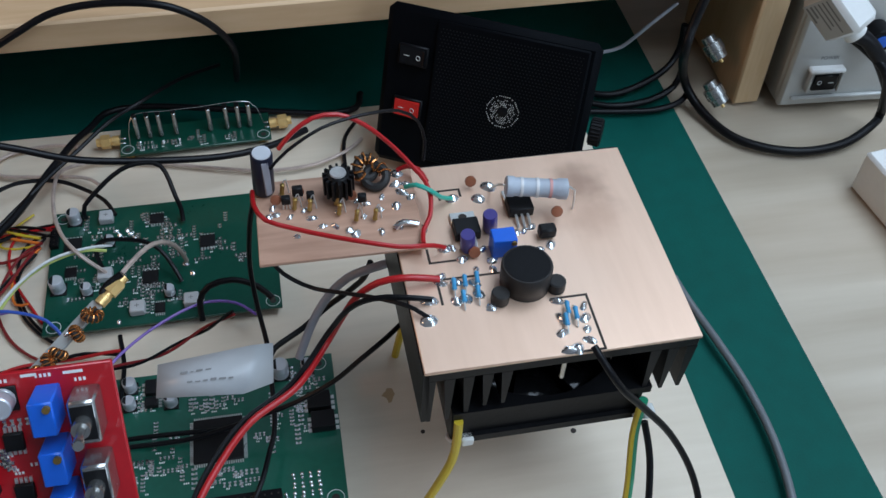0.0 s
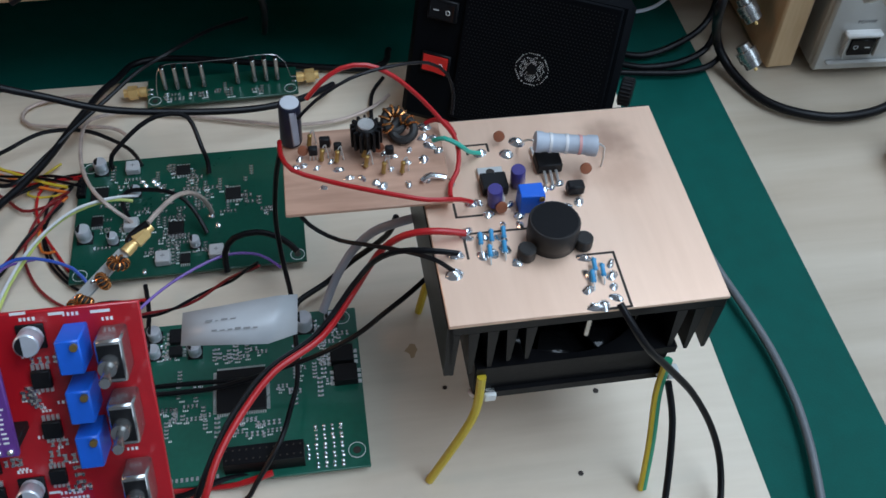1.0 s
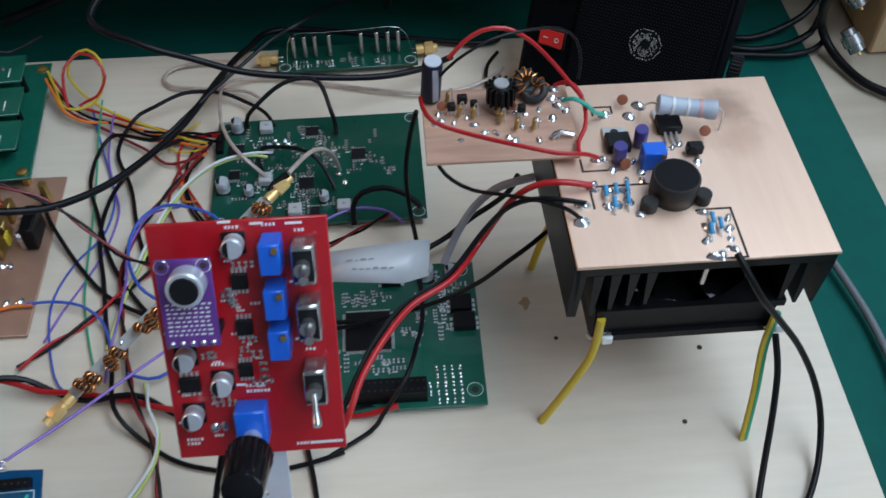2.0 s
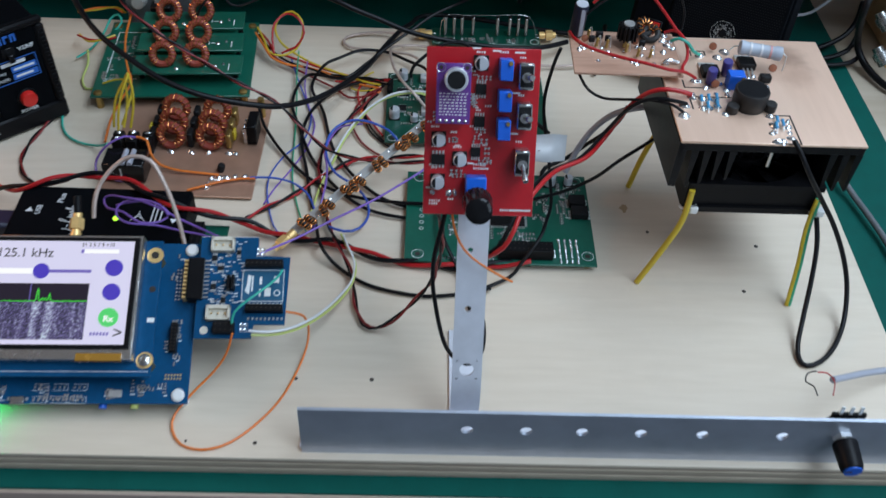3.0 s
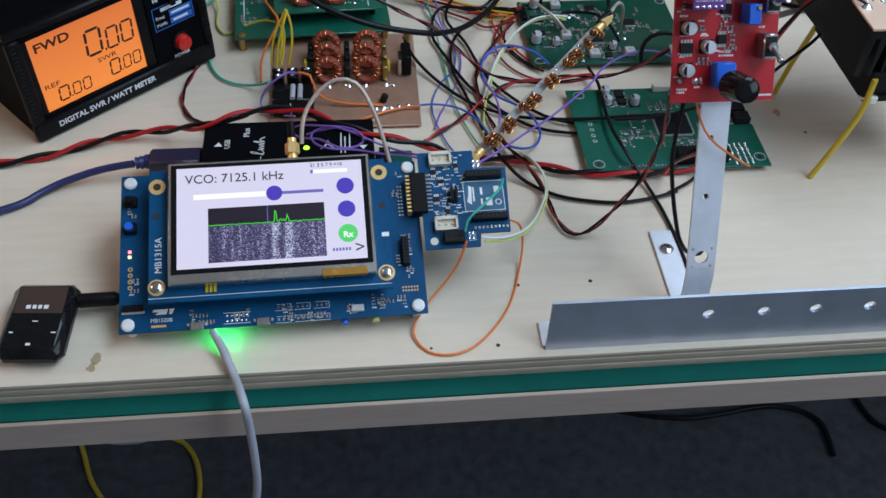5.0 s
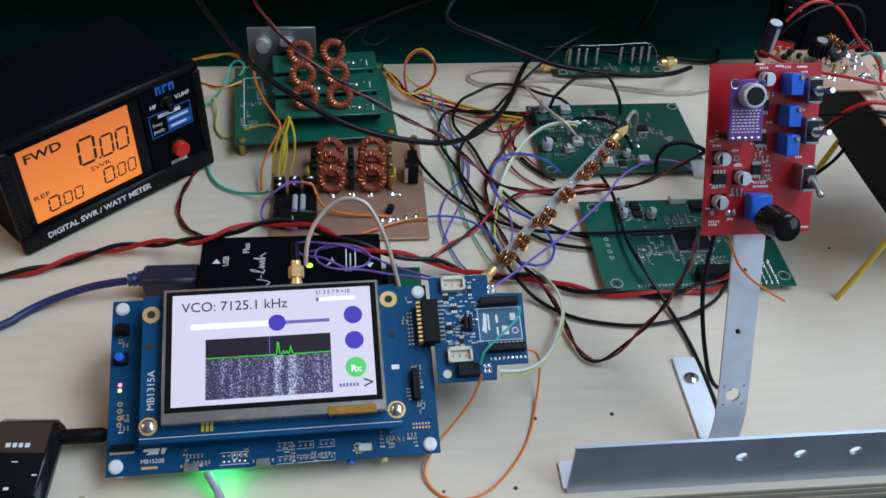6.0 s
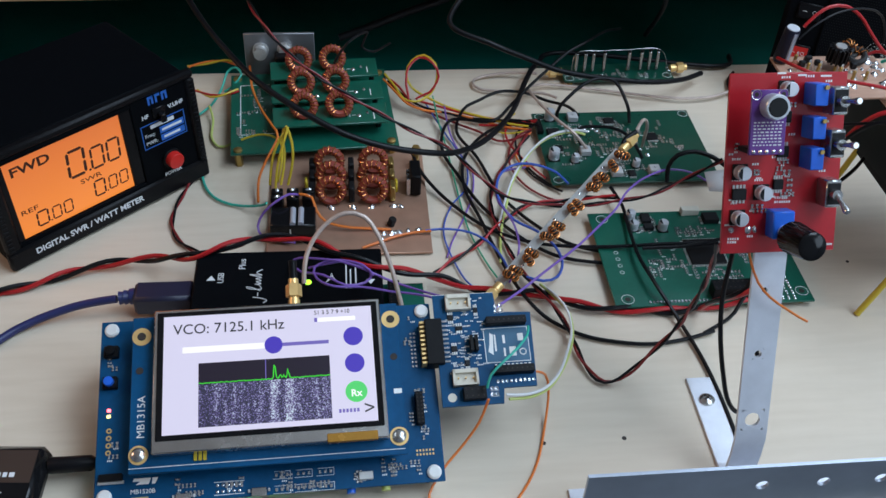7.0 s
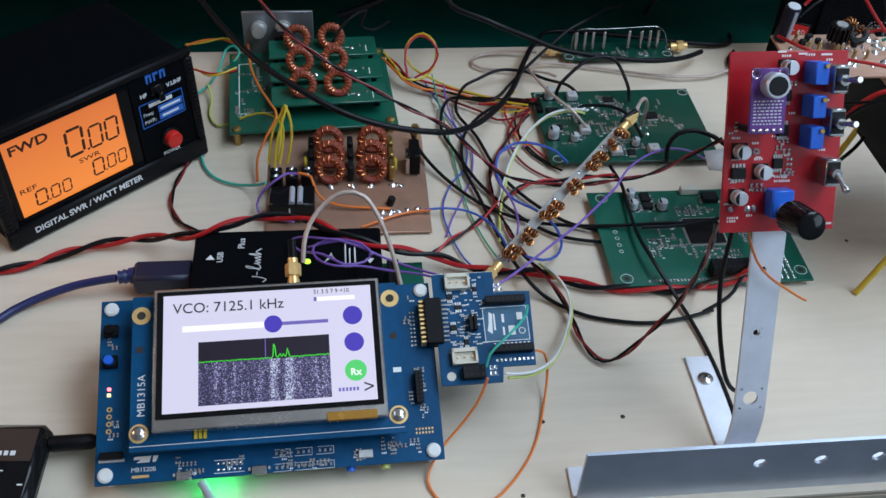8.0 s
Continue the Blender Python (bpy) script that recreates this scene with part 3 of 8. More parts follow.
def sma(parent, c, axis, name="coax_connector", L=0.012, s=1.0):
    a = Vector(axis).normalized()
    g = Geo().lathe(c, [(0.0031 * s, 0), (0.0031 * s, L * 0.3), (0.0026 * s, L * 0.32), (0.0026 * s, L * 0.42)], 12, a)
    g.lathe(Vector(c) + a * L * 0.42, [(0.0042 * s, 0), (0.0042 * s, L * 0.4), (0.0036 * s, L * 0.45)], 6, a)
    g.lathe(Vector(c) + a * L * 0.86, [(0.0026 * s, 0), (0.0026 * s, L * 0.2)], 12, a)
    return part(name, g, GOLD, parent, "gold-plated coaxial connector")


def blobs(parent, pts, name="solder_joint", k=1.05):
    rng = random.Random(len(pts) * 7 + 3)
    for x, y, z, r in pts:
        r *= k
        g = Geo().lathe((0, 0, 0), [(r * 1.15, -0.0001), (r * 1.0, r * 0.22), (r * 0.66, r * 0.5), (r * 0.3, r * 0.72), (r * 0.08, r * 0.78)], 9)
        a, flat = rng.uniform(0, 3.14), rng.uniform(0.62, 1.0)
        turn = Matrix.Rotation(a, 4, "Z") @ Matrix.Diagonal((1.18, flat, 1, 1))
        g.v = [turn @ Vector(v) for v in g.v]
        g.v = [(v[0] + x + rng.uniform(-0.13, 0.13) * r, v[1] + y + rng.uniform(-0.13, 0.13) * r, v[2] + z + rng.uniform(-0.06, 0.06) * r) for v in g.v]
        part(name, g, SOLDER, parent)


def pcb(name, label, m, w, d, mat, t=0.0016, standoff=0.0):
    th = thing(name, label, "circuit board", m)
    part("board", Geo().box(0, 0, -t, w, d, 0, 0.0003), mat, th)
    if standoff:
        for x in (0.006, w - 0.006):
            for y in (0.006, d - 0.006):
                part("standoff", Geo().cyl((x, y, -t - standoff), 0.0026, standoff, 6), BRASS, th)
    return th


# ---- receiver board (green, at the back) ----
A = pcb("receiver_board", "green circuit board with dense chips and silver capacitors", pose(0.2365, 0.2625, 0.006, 0, 0, 0.3), 0.1195, 0.085, PCB_G, standoff=0.0044)
for x, y in ((0.0055, 0.0045), (0.115, 0.0045), (0.115, 0.080), (0.0055, 0.080)):
    mount_hole(A, x, y, 0.0017)
for x, y, r, h in ((0.012, 0.077, 0.0036, 0.0075), (0.0065, 0.029, 0.0038, 0.0075), (0.021, 0.025, 0.0028, 0.005), (0.063, 0.0175, 0.0027, 0.005), (0.031, 0.058, 0.0028, 0.004)):
    can_cap(A, x, y, r, h)
for x, y, w, d in ((0.056, 0.072, 0.0075, 0.0065), (0.083, 0.051, 0.008, 0.008), (0.053, 0.030, 0.008, 0.008), (0.012, 0.0395, 0.006, 0.006), (0.012, 0.059, 0.009, 0.009), (0.058, 0.0085, 0.005, 0.006)):
    chip(A, x, y, w, d, 0.0017, 10)
for x, y in ((0.029, 0.076), (0.030, 0.034), (0.047, 0.009), (0.074, 0.010)):
    tf = part("transformer", Geo().box(x - 0.0038, y - 0.0038, 0, x + 0.0038, y + 0.0038, 0.0045, 0.0006), GREY_P, A, "grey square transformer")
    part("printed_cross", Geo().box(x - 0.0012, y - 0.0002, 0.0045, x + 0.0012, y + 0.0002, 0.00462).box(x - 0.0002, y - 0.0012, 0.0045, x + 0.0002, y + 0.0012, 0.00462), INK_G, tf)
smd_field(A, [(0.053, 0.052, 0.022, 0.010, 60), (0.050, 0.030, 0.012, 0.012, 60), (0.075, 0.050, 0.013, 0.012, 50), (0.020, 0.05, 0.012, 0.03, 60), (0.055, 0.070, 0.013, 0.008, 35),
              (0.055, 0.012, 0.025, 0.006, 45), (0.088, 0.056, 0.008, 0.018, 35), (0.100, 0.045, 0.004, 0.012, 14)], 3)
socket(A, 0.0, 0.058, 0.0045, 0.074, 0.003, 6)
blobs(A, [(0.034 + 0.002 * i, 0.0665 - 0.003 * (i % 3), 0, 0.0014) for i in range(6)] + [(0.0745, 0.030, 0, 0.0016), (0.071, 0.037, 0, 0.0015), (0.0375, 0.003, 0, 0.0014)])

# ---- controller board (green, at the front) ----
Bd = pcb("controller_board", "green controller circuit board with a large square processor chip", pose(0.2538, 0.1438, 0.006, 0, 0, -0.3), 0.1235, 0.087, PCB_G2, standoff=0.0044)
for x, y in ((0.0085, 0.0065), (0.118, 0.0085), (0.1165, 0.0815), (0.0085, 0.0805)):
    mount_hole(Bd, x, y, 0.0018)
chip(Bd, 0.0675, 0.0455, 0.0225, 0.0225, 0.0018, 44, "xy")
for x, y, r, h in ((0.027, 0.080, 0.0032, 0.006), (0.027, 0.070, 0.0030, 0.0055), (0.046, 0.069, 0.0032, 0.006), (0.111, 0.0785, 0.0030, 0.006), (0.098, 0.078, 0.0042, 0.008)):
    can_cap(Bd, x, y, r, h)
for x, y, w, d, h in ((0.037, 0.0785, 0.006, 0.008, 0.003), (0.037, 0.070, 0.006, 0.005, 0.003), (0.115, 0.058, 0.011, 0.009, 0.005), (0.116, 0.047, 0.011, 0.009, 0.005), (0.080, 0.0765, 0.010, 0.008, 0.004)):
    chip(Bd, x, y, w, d, h, 6, "x")
socket(Bd, 0.060, 0.0035, 0.095, 0.0125, 0.0085, 12, 2)
part("white_plug", Geo().box(0.062, 0.0815, 0, 0.074, 0.0865, 0.005, 0.0005), CREAM, Bd)
rnd = random.Random(5)
g = Geo()
for i in range(5):
    for j in range(5):
        if i + j > 0 and not (i == 0 and j > 2):
            for e in (0.0, 0.0019):
                g.dome((0.0965 + i * 0.0038 + rnd.uniform(-0.0002, 0.0002), 0.0022 + j * 0.0046 + e, 0), rnd.uniform(0.0008, 0.00105), 0.0009, 8)
for i in range(17):
    g.box(0.021 + i * 0.0022, 0.0022, 0, 0.0222 + i * 0.0022, 0.0042, 0.0005)
tagged(part("solder_pad", g, SOLDER, Bd), kind="stuff")
smd_field(Bd, [(0.067, 0.066, 0.014, 0.004, 40), (0.045, 0.045, 0.008, 0.014, 40), (0.067, 0.026, 0.018, 0.006, 45), (0.090, 0.050, 0.007, 0.018, 40), (0.108, 0.068, 0.010, 0.012, 40),
               (0.034, 0.075, 0.014, 0.008, 35), (0.105, 0.05, 0.004, 0.012, 20), (0.030, 0.033, 0.008, 0.010, 24)], 8)
g = Geo()
for k in range(4):
    g.torus((0.0105, 0.030 + k * 0.006, 0.0001), 0.0013, 0.00018, nu=12, nv=4)
part("printed_ring", g, SILK, Bd)

# folded tape label over the controller board
tape = thing("tape_flag", "translucent tape flag with faint handwriting on the cables", "tape")
q0, q1, q2, q3 = (0.3054, 0.1737, 0.069), (0.3398, 0.172, 0.0665), (0.3446, 0.19, 0.0745), (0.3063, 0.1882, 0.0715)
q4, q5 = (0.3518, 0.1772, 0.064), (0.3534, 0.1905, 0.0735)
qm = tuple((Vector(q0) + Vector(q1) + Vector(q2) + Vector(q3)) / 4 + Vector((0, -0.0006, 0.0012)))
g = Geo().add([q0, q1, q2, q3, qm, q4, q5], [(0, 1, 4), (1, 2, 4), (2, 3, 4), (3, 0, 4), (1, 5, 6, 2)])
tp = part("tape_sheet", g, PAPER, tape)
sol = tp.modifiers.new("thickness", "SOLIDIFY")
sol.thickness = 0.0003
g = Geo()
rnd = random.Random(2)
for row in (0, 1):
    x = 0.26 + row * 0.08
    while x < 0.55 + row * 0.28:
        w = rnd.uniform(0.03, 0.08)
        t0 = 0.60 - row * 0.26
        t1 = t0 + rnd.uniform(0.025, 0.06)
        ps = []
        for q, tt in ((x, t0), (x + w, t0), (x + w, t1), (x, t1)):
            ps.append(Vector(q0).lerp(Vector(q1), q).lerp(Vector(q3).lerp(Vector(q2), q), tt) + Vector((0, -0.0008, 0.0016)))
        g.add(ps, [(0, 1, 2, 3)])
        x += w + 0.03
part("handwriting_bar", g, INK_G, tape)

# ---- band filter with upright cylinders ----
F = pcb("filter_board", "small green filter board with upright silver cylinders", pose(0.2700, 0.3900, 0.006, 0, 0, 1.6), 0.0885, 0.024, PCB_G, standoff=0.0044)
for x in (0.011, 0.018, 0.0245, 0.0335, 0.0535, 0.0635, 0.0705, 0.077):
    cr = part("crystal", Geo().cyl((x, 0.0125, 0.001), 0.0014, 0.0150, 14, (0.0, 0.12, 1), 0.0003), TIN_DARK, F, "upright silver cylinder")
    part("cap", Geo().cyl((x, 0.0144, 0.0164), 0.0015, 0.0012, 10), CHIP, cr)
part("ground_wire", Geo().tube(spline([(0.006, 0.006, 0.0), (0.010, 0.0138, 0.0168), (0.030, 0.0145, 0.0178), (0.048, 0.0145, 0.0180), (0.078, 0.0145, 0.0176), (0.085, 0.010, 0.004)]), 0.00022, 5), TIN_DARK, F)
smd_field(F, [(0.044, 0.006, 0.035, 0.003, 50), (0.0435, 0.010, 0.004, 0.004, 10)], 12)
for x, y in ((0.0045, 0.0045), (0.084, 0.0045)):
    mount_hole(F, x, y, 0.0017)
sma(F, (0.0, 0.012, 0.0015), (-1, 0.0, 0), L=0.0125)
sma(F, (0.0885, 0.012, 0.0015), (1, 0.0, 0.05), L=0.0125)
for x in (0.0, 0.0852):
    gl = Geo()
    for yy in (0.0095, 0.0135):
        gl.box(x, yy, -0.0004, x + 0.0036, yy + 0.0012, 0.0011, 0.0002)
    part("connector_tab", gl, SOLDER, F)

# ---- power amplifier on its heatsink ----
PA = thing("power_amplifier", "copper-clad amplifier board on a black finned heatsink with fan", "amplifier", pose(0.4084, 0.1395, 0.1119, 0, 0.9, 0.9))
part("copper_board", Geo().box(0, 0, -0.0016, 0.107, 0.106, 0.0, 0.0003), COPPER, PA, "bare copper-clad board")
hs = part("heatsink", Geo().box(0.0, 0.001, -0.0075, 0.107, 0.106, -0.0018, 0.0004), ANOD, PA, "black anodised finned heatsink")
for i in range(15):
    x = 0.0005 + i * 0.0073
    h = 0.021 if 0.018 < x < 0.082 else 0.027
    y0 = 0.022 if 0.031 < x < 0.082 else 0.001
    part("fin", Geo().add([(x, y0, -0.0074), (x + 0.0042, y0, -0.0074), (x + 0.0028, y0, -0.0074 - h), (x + 0.0014, y0, -0.0074 - h),
                           (x, 0.106, -0.0074), (x + 0.0042, 0.106, -0.0074), (x + 0.0028, 0.106, -0.0074 - h), (x + 0.0014, 0.106, -0.0074 - h)],
                          [(0, 1, 2, 3), (7, 6, 5, 4), (0, 4, 5, 1), (1, 5, 6, 2), (2, 6, 7, 3), (3, 7, 4, 0)]), ANOD, hs)
# added block: darkens the fin gaps, where the lit board would show
part("fin_gap_block", Geo().box(0.0370, 0.0260, -0.0305, 0.1035, 0.106, -0.0074, 0.0008), ANOD, hs)
part("side_wall", Geo().add([(-0.0004, 0.001, -0.0018), (0.0022, 0.001, -0.0018), (0.0022, 0.106, -0.0018), (-0.0004, 0.106, -0.0018), (-0.0004, 0.001, -0.034), (0.0022, 0.001, -0.034), (0.0022, 0.106, -0.040), (-0.0004, 0.106, -0.040)], [(0, 1, 2, 3), (7, 6, 5, 4), (0, 4, 5, 1), (1, 5, 6, 2), (2, 6, 7, 3), (3, 7, 4, 0)]), ANOD, hs)
part("rear_wall", Geo().box(0.0013, 0.1062, -0.0335, 0.107, 0.1085, -0.0018, 0.0004), ANOD, hs)
part("screw_end", Geo().cyl((0.0545, 0.003, -0.0185), 0.0012, 0.011, 10), STEEL, hs)
fan = part("fan", Geo().box(0.012, 0.001, -0.0535, 0.016, 0.081, -0.0315, 0.0005), BLACK, PA, "black plastic cooling fan")
fg = Geo()
cx, cy = 0.053, 0.041
ring_o = []
for z0, z1 in ((-0.0535, -0.0495), (-0.0355, -0.0315)):
    n = 40
    vs, fs = [], []
    for i in range(n):
        a = 2 * math.pi * i / n
        k = 0.0405 / max(abs(math.cos(a)), abs(math.sin(a)))
        for rr, z in ((0.0378, z0), (k, z0), (k, z1), (0.0378, z1)):
            vs.append((cx + rr * math.cos(a), cy + rr * math.sin(a), z))
    for i in range(n):
        j = (i + 1) % n
        for q in range(4):
            w = (q + 1) % 4
            fs.append((i * 4 + q, j * 4 + q, j * 4 + w, i * 4 + w))
    fg.add(vs, fs)
part("fan_flange", fg, BLACK, fan)
n, vs, fs = 40, [], []
for i in range(n):
    a = 2 * math.pi * i / n
    k = 0.0385 / max(abs(math.cos(a)), abs(math.sin(a)))
    for rr, z in ((0.0374, -0.0497), (k, -0.0497), (k, -0.0353), (0.0374, -0.0353)):
        vs.append((cx + rr * math.cos(a), cy + rr * math.sin(a), z))
for i in range(n):
    j = (i + 1) % n
    for q in range(4):
        w = (q + 1) % 4
        fs.append((i * 4 + q, j * 4 + q, j * 4 + w, i * 4 + w))
part("fan_shroud", Geo().add(vs, fs), BLACK, fan)
# added disc that keeps the bright plywood from showing through the fan
part("fan_blocking_disc", Geo().cyl((cx, cy, -0.0530), 0.0376, 0.0012, 36), BLACK, fan, "added black disc blocking the view through the fan")
part("fan_hub", Geo().cyl((cx, cy, -0.051), 0.016, 0.017, 24, b=0.001), BLACK_GLOSS, fan)
for k in range(9):
    a = 2 * math.pi * k / 9
    pts = []
    for rr, da, z in ((0.0155, 0, -0.037), (0.0370, 0.10, -0.036), (0.0370, 0.95, -0.0485), (0.0155, 0.85, -0.0495)):
        pts.append((cx + rr * math.cos(a + da), cy + rr * math.sin(a + da), z))
    bl = part("fan_blade", Geo().add(pts, [(0, 1, 2, 3)]), BLACK_GLOSS, fan)
    mo = bl.modifiers.new("thickness", "SOLIDIFY")
    mo.thickness = 0.001
for x, y in ((0.0145, 0.003), (0.0915, 0.003), (0.0915, 0.079)):
    part("cable_tie", Geo().torus((x, y, -0.052), 0.0032, 0.0009, (0, 0.4, 1), 14, 6), WHITE, fan, "white nylon tie")
    part("tie_head", Geo().box(x + 0.002, y - 0.004, -0.0545, x + 0.007, y + 0.001, -0.0495, 0.0006), WHITE, fan, "white nylon tie head")
for pts, mat2 in (([(0.0145, 0.0, -0.036), (0.0135, -0.0015, -0.058), (0.0085, -0.003, -0.075), (-0.0045, -0.004, -0.1115)], W_YEL),
                  ([(0.0915, 0.0, -0.040), (0.0905, -0.003, -0.060), (0.0902, -0.012, -0.085), (0.0885, -0.0215, -0.1101)], W_GRN),
                  ([(0.0145, 0.08, -0.040), (0.0125, 0.083, -0.058), (0.0075, 0.086, -0.085), (0.004, 0.088, -0.1115)], W_YEL),
                  ([(0.0915, 0.08, -0.040), (0.0915, 0.082, -0.060), (0.0945, 0.085, -0.085), (0.097, 0.088, -0.1115)], W_YEL)):
    lg = part("leg", Geo().tube(spline(pts), 0.0019, 9), mat2, PA, "stiff insulated wire leg")
    if mat2 is W_GRN:
        part("stripe", Geo().tube([Vector(p) + Vector((-0.0011, -0.0006, 0)) for p in spline(pts)], 0.0014, 6), W_YEL, lg, "yellow stripe")
# parts on the copper board
rs = part("power_resistor", Geo().lathe((0.047, 0.0768, 0.013), [(0.0036, 0), (0.0044, 0.0006), (0.0044, 0.003), (0.0039, 0.004), (0.0039, 0.021), (0.0044, 0.022), (0.0044, 0.0255), (0.003, 0.026)], 20, (1, -0.17, -0.05)), RESIST, PA, "large grey power resistor")
for h in (0.006, 0.0125, 0.018):
    part("band", Geo().lathe(Vector((0.047, 0.0768, 0.013)) + Vector((1, -0.17, -0.05)).normalized() * h, [(0.00415, 0), (0.00415, 0.0012)], 18, (1, -0.17, -0.05)), W_WHT if h != 0.018 else BAND_P, rs)
part("lead", Geo().tube(spline([(0.048, 0.0768, 0.013), (0.045, 0.0790, 0.012), (0.0445, 0.089, 0.0)]), 0.0005, 5), TIN, rs)
part("lead", Geo().tube(spline([(0.072, 0.0738, 0.012), (0.076, 0.073, 0.010), (0.076, 0.072, 0.0)]), 0.0005, 5), TIN, rs)
ind = part("shielded_inductor", Geo().lathe((0.0462, 0.0358, 0.0), [(0.0098, 0), (0.0098, 0.003), (0.0101, 0.0035), (0.0101, 0.0108), (0.0096, 0.0116)], 26), CORE_K, PA, "black round power inductor")
part("inductor_top", Geo().lathe((0.0462, 0.0358, 0.0116), [(0.0091, 0), (0.0089, 0.0002)], 26), BLACK, ind)
tr = part("trimmer", Geo().box(0.0365, 0.050, 0.0, 0.0462, 0.0575, 0.0098, 0.0004), BLUE_TRIM, PA, "blue multi-turn trimmer")
part("screw", Geo().cyl((0.0448, 0.0505, 0.0082), 0.0011, 0.0012, 10, (0, -1, 0)), BRASS, tr)
for x, y in ((0.0278, 0.0562), (0.0390, 0.0655)):
    el = part("electrolytic_capacitor", Geo().lathe((x, y, 0.001), [(0.0028, 0), (0.003, 0.0005), (0.003, 0.0098), (0.0027, 0.0104)], 16, (-0.1, -0.15, 1)), VIOLET_CAP, PA, "violet sleeved capacitor")
for x, y, ax in ((0.0290, 0.0632, 1), (0.0535, 0.0728, 1)):
    ta = part("power_transistor", Geo().box(x - 0.0052, y - 0.0025, 0.0004, x + 0.0052, y + 0.0065, 0.005, 0.0004), CHIP, PA, "black power transistor with metal tab")
    part("tab", Geo().box(x - 0.0052, y + 0.0066, 0.0004, x + 0.0052, y + 0.0125, 0.0018, 0.0003), TIN, ta)
    part("tab_hole", Geo().cyl((x, y + 0.0095, 0.0018), 0.0018, 0.0001, 12), KNOT, ta)
    gl = Geo()
    for i in (-1, 0, 1):
        gl.tube([(x + i * 0.0025, y - 0.0025, 0.002), (x + i * 0.0025, y - 0.005, 0.0018), (x + i * 0.0025, y - 0.0085, 0.0003)], 0.0006, 5)
    part("lead", gl, TIN, ta)
for x, y, z in ((0.036, 0.0905, 0.004), (0.0295, 0.052, 0.003), (0.067, 0.066, 0.006)):
    part("disc_capacitor", Geo().lathe((x, y, z), [(0.001, -0.0009), (0.0024, -0.0006), (0.0024, 0.0006), (0.001, 0.0009)], 14, (0, -1, 0.3)), BROWN, PA, "brown disc capacitor")
part("relay_block", Geo().box(0.0575, 0.056, 0.001, 0.0645, 0.061, 0.006, 0.0008), CHIP, PA)
for i, (x, y) in enumerate(((0.018, 0.0375), (0.0225, 0.0385), (0.0275, 0.0395), (0.0205, 0.031), (0.0265, 0.0325), (0.0585, 0.0195), (0.061, 0.0165), (0.0565, 0.014))):
    rb = part("small_resistor", Geo().lathe((x, y - 0.0028, 0.0026), [(0.0007, 0), (0.0011, 0.0006), (0.0009, 0.0015), (0.0009, 0.0042), (0.0011, 0.005), (0.0007, 0.0056)], 10, (0.1, 1, 0.05)), BLUE_RES, PA, "small blue resistor")
    part("lead", Geo().tube([(x, y - 0.0050, 0.0004), (x, y - 0.0034, 0.0026), (x, y - 0.0026, 0.0026)], 0.0003, 4).tube([(x + 0.0005, y + 0.0028, 0.0027), (x + 0.0006, y + 0.0036, 0.0026), (x + 0.0006, y + 0.005, 0.0004)], 0.0003, 4), TIN, rb)
for x, y in ((0.0345, 0.0285), (0.0575, 0.031)):
    part("small_transformer", Geo().cyl((x, y, 0.0), 0.0036, 0.0055, 14, b=0.0005), CORE_K, PA)
blobs(PA, [(0.0272, 0.0854, 0, 0.0024), (0.0380, 0.0837, 0, 0.0024), (0.0186, 0.0580, 0, 0.0022), (0.0215, 0.0582, 0, 0.0018), (0.0244, 0.0517, 0, 0.0020), (0.0338, 0.0556, 0, 0.0019), (0.0617, 0.0538, 0, 0.0021), (0.0565, 0.0515, 0, 0.0019), (0.0364, 0.0492, 0, 0.0020), (0.0356, 0.0445, 0, 0.0017), (0.0136, 0.0410, 0, 0.0024), (0.0144, 0.0440, 0, 0.0020), (0.0201, 0.0400, 0, 0.0021), (0.0266, 0.0390, 0, 0.0022), (0.0181, 0.0310, 0, 0.0021), (0.0220, 0.0318, 0, 0.0022), (0.0273, 0.0332, 0, 0.0023), (0.0308, 0.0262, 0, 0.0020), (0.0078, 0.0326, 0, 0.0027), (0.0058, 0.0236, 0, 0.0028), (0.0563, 0.0250, 0, 0.0023), (0.0560, 0.0163, 0, 0.0026), (0.0544, 0.0099, 0, 0.0021), (0.0551, 0.0018, 0, 0.0026), (0.0585, 0.0022, 0, 0.0021), (0.0649, 0.0155, 0, 0.0022), (0.0637, 0.0050, 0, 0.0023), (0.0660, 0.0210, 0, 0.0019), (0.0120, 0.0705, 0, 0.0020), (0.0564, 0.0646, 0, 0.0017), (0.0440, 0.0900, 0, 0.0028), (0.0580, 0.0360, 0, 0.0019), (0.0290, 0.0455, 0, 0.0015), (0.0643, 0.0102, 0, 0.0016), (0.0495, 0.0625, 0, 0.0016), (0.0530, 0.0628, 0, 0.0017)], k=1.0)


def outline(g, pts, w=0.0005):
    for (ax, ay), (bx, by) in zip(pts, pts[1:]):
        g.box(min(ax, bx) - w, min(ay, by) - w, 0, max(ax, bx) + w, max(ay, by) + w, 0.00008)


g = Geo()
outline(g, [(0.0125, 0.0305), (0.0125, 0.0425), (0.0375, 0.0425)])
part("milled_groove", g, KNOT, PA)
g = Geo()
outline(g, [(0.0565, 0.0265), (0.0685, 0.0265), (0.0685, 0.0005), (0.057, 0.0005)])
part("milled_groove", g, KNOT, PA)
g = Geo()
outline(g, [(0.0115, 0.0585), (0.0115, 0.0515), (0.0265, 0.0515)])
part("milled_groove", g, KNOT, PA)
g = Geo()
outline(g, [(0.022, 0.0855), (0.022, 0.0905), (0.031, 0.0905), (0.031, 0.0865)])
part("milled_groove", g, KNOT, PA)

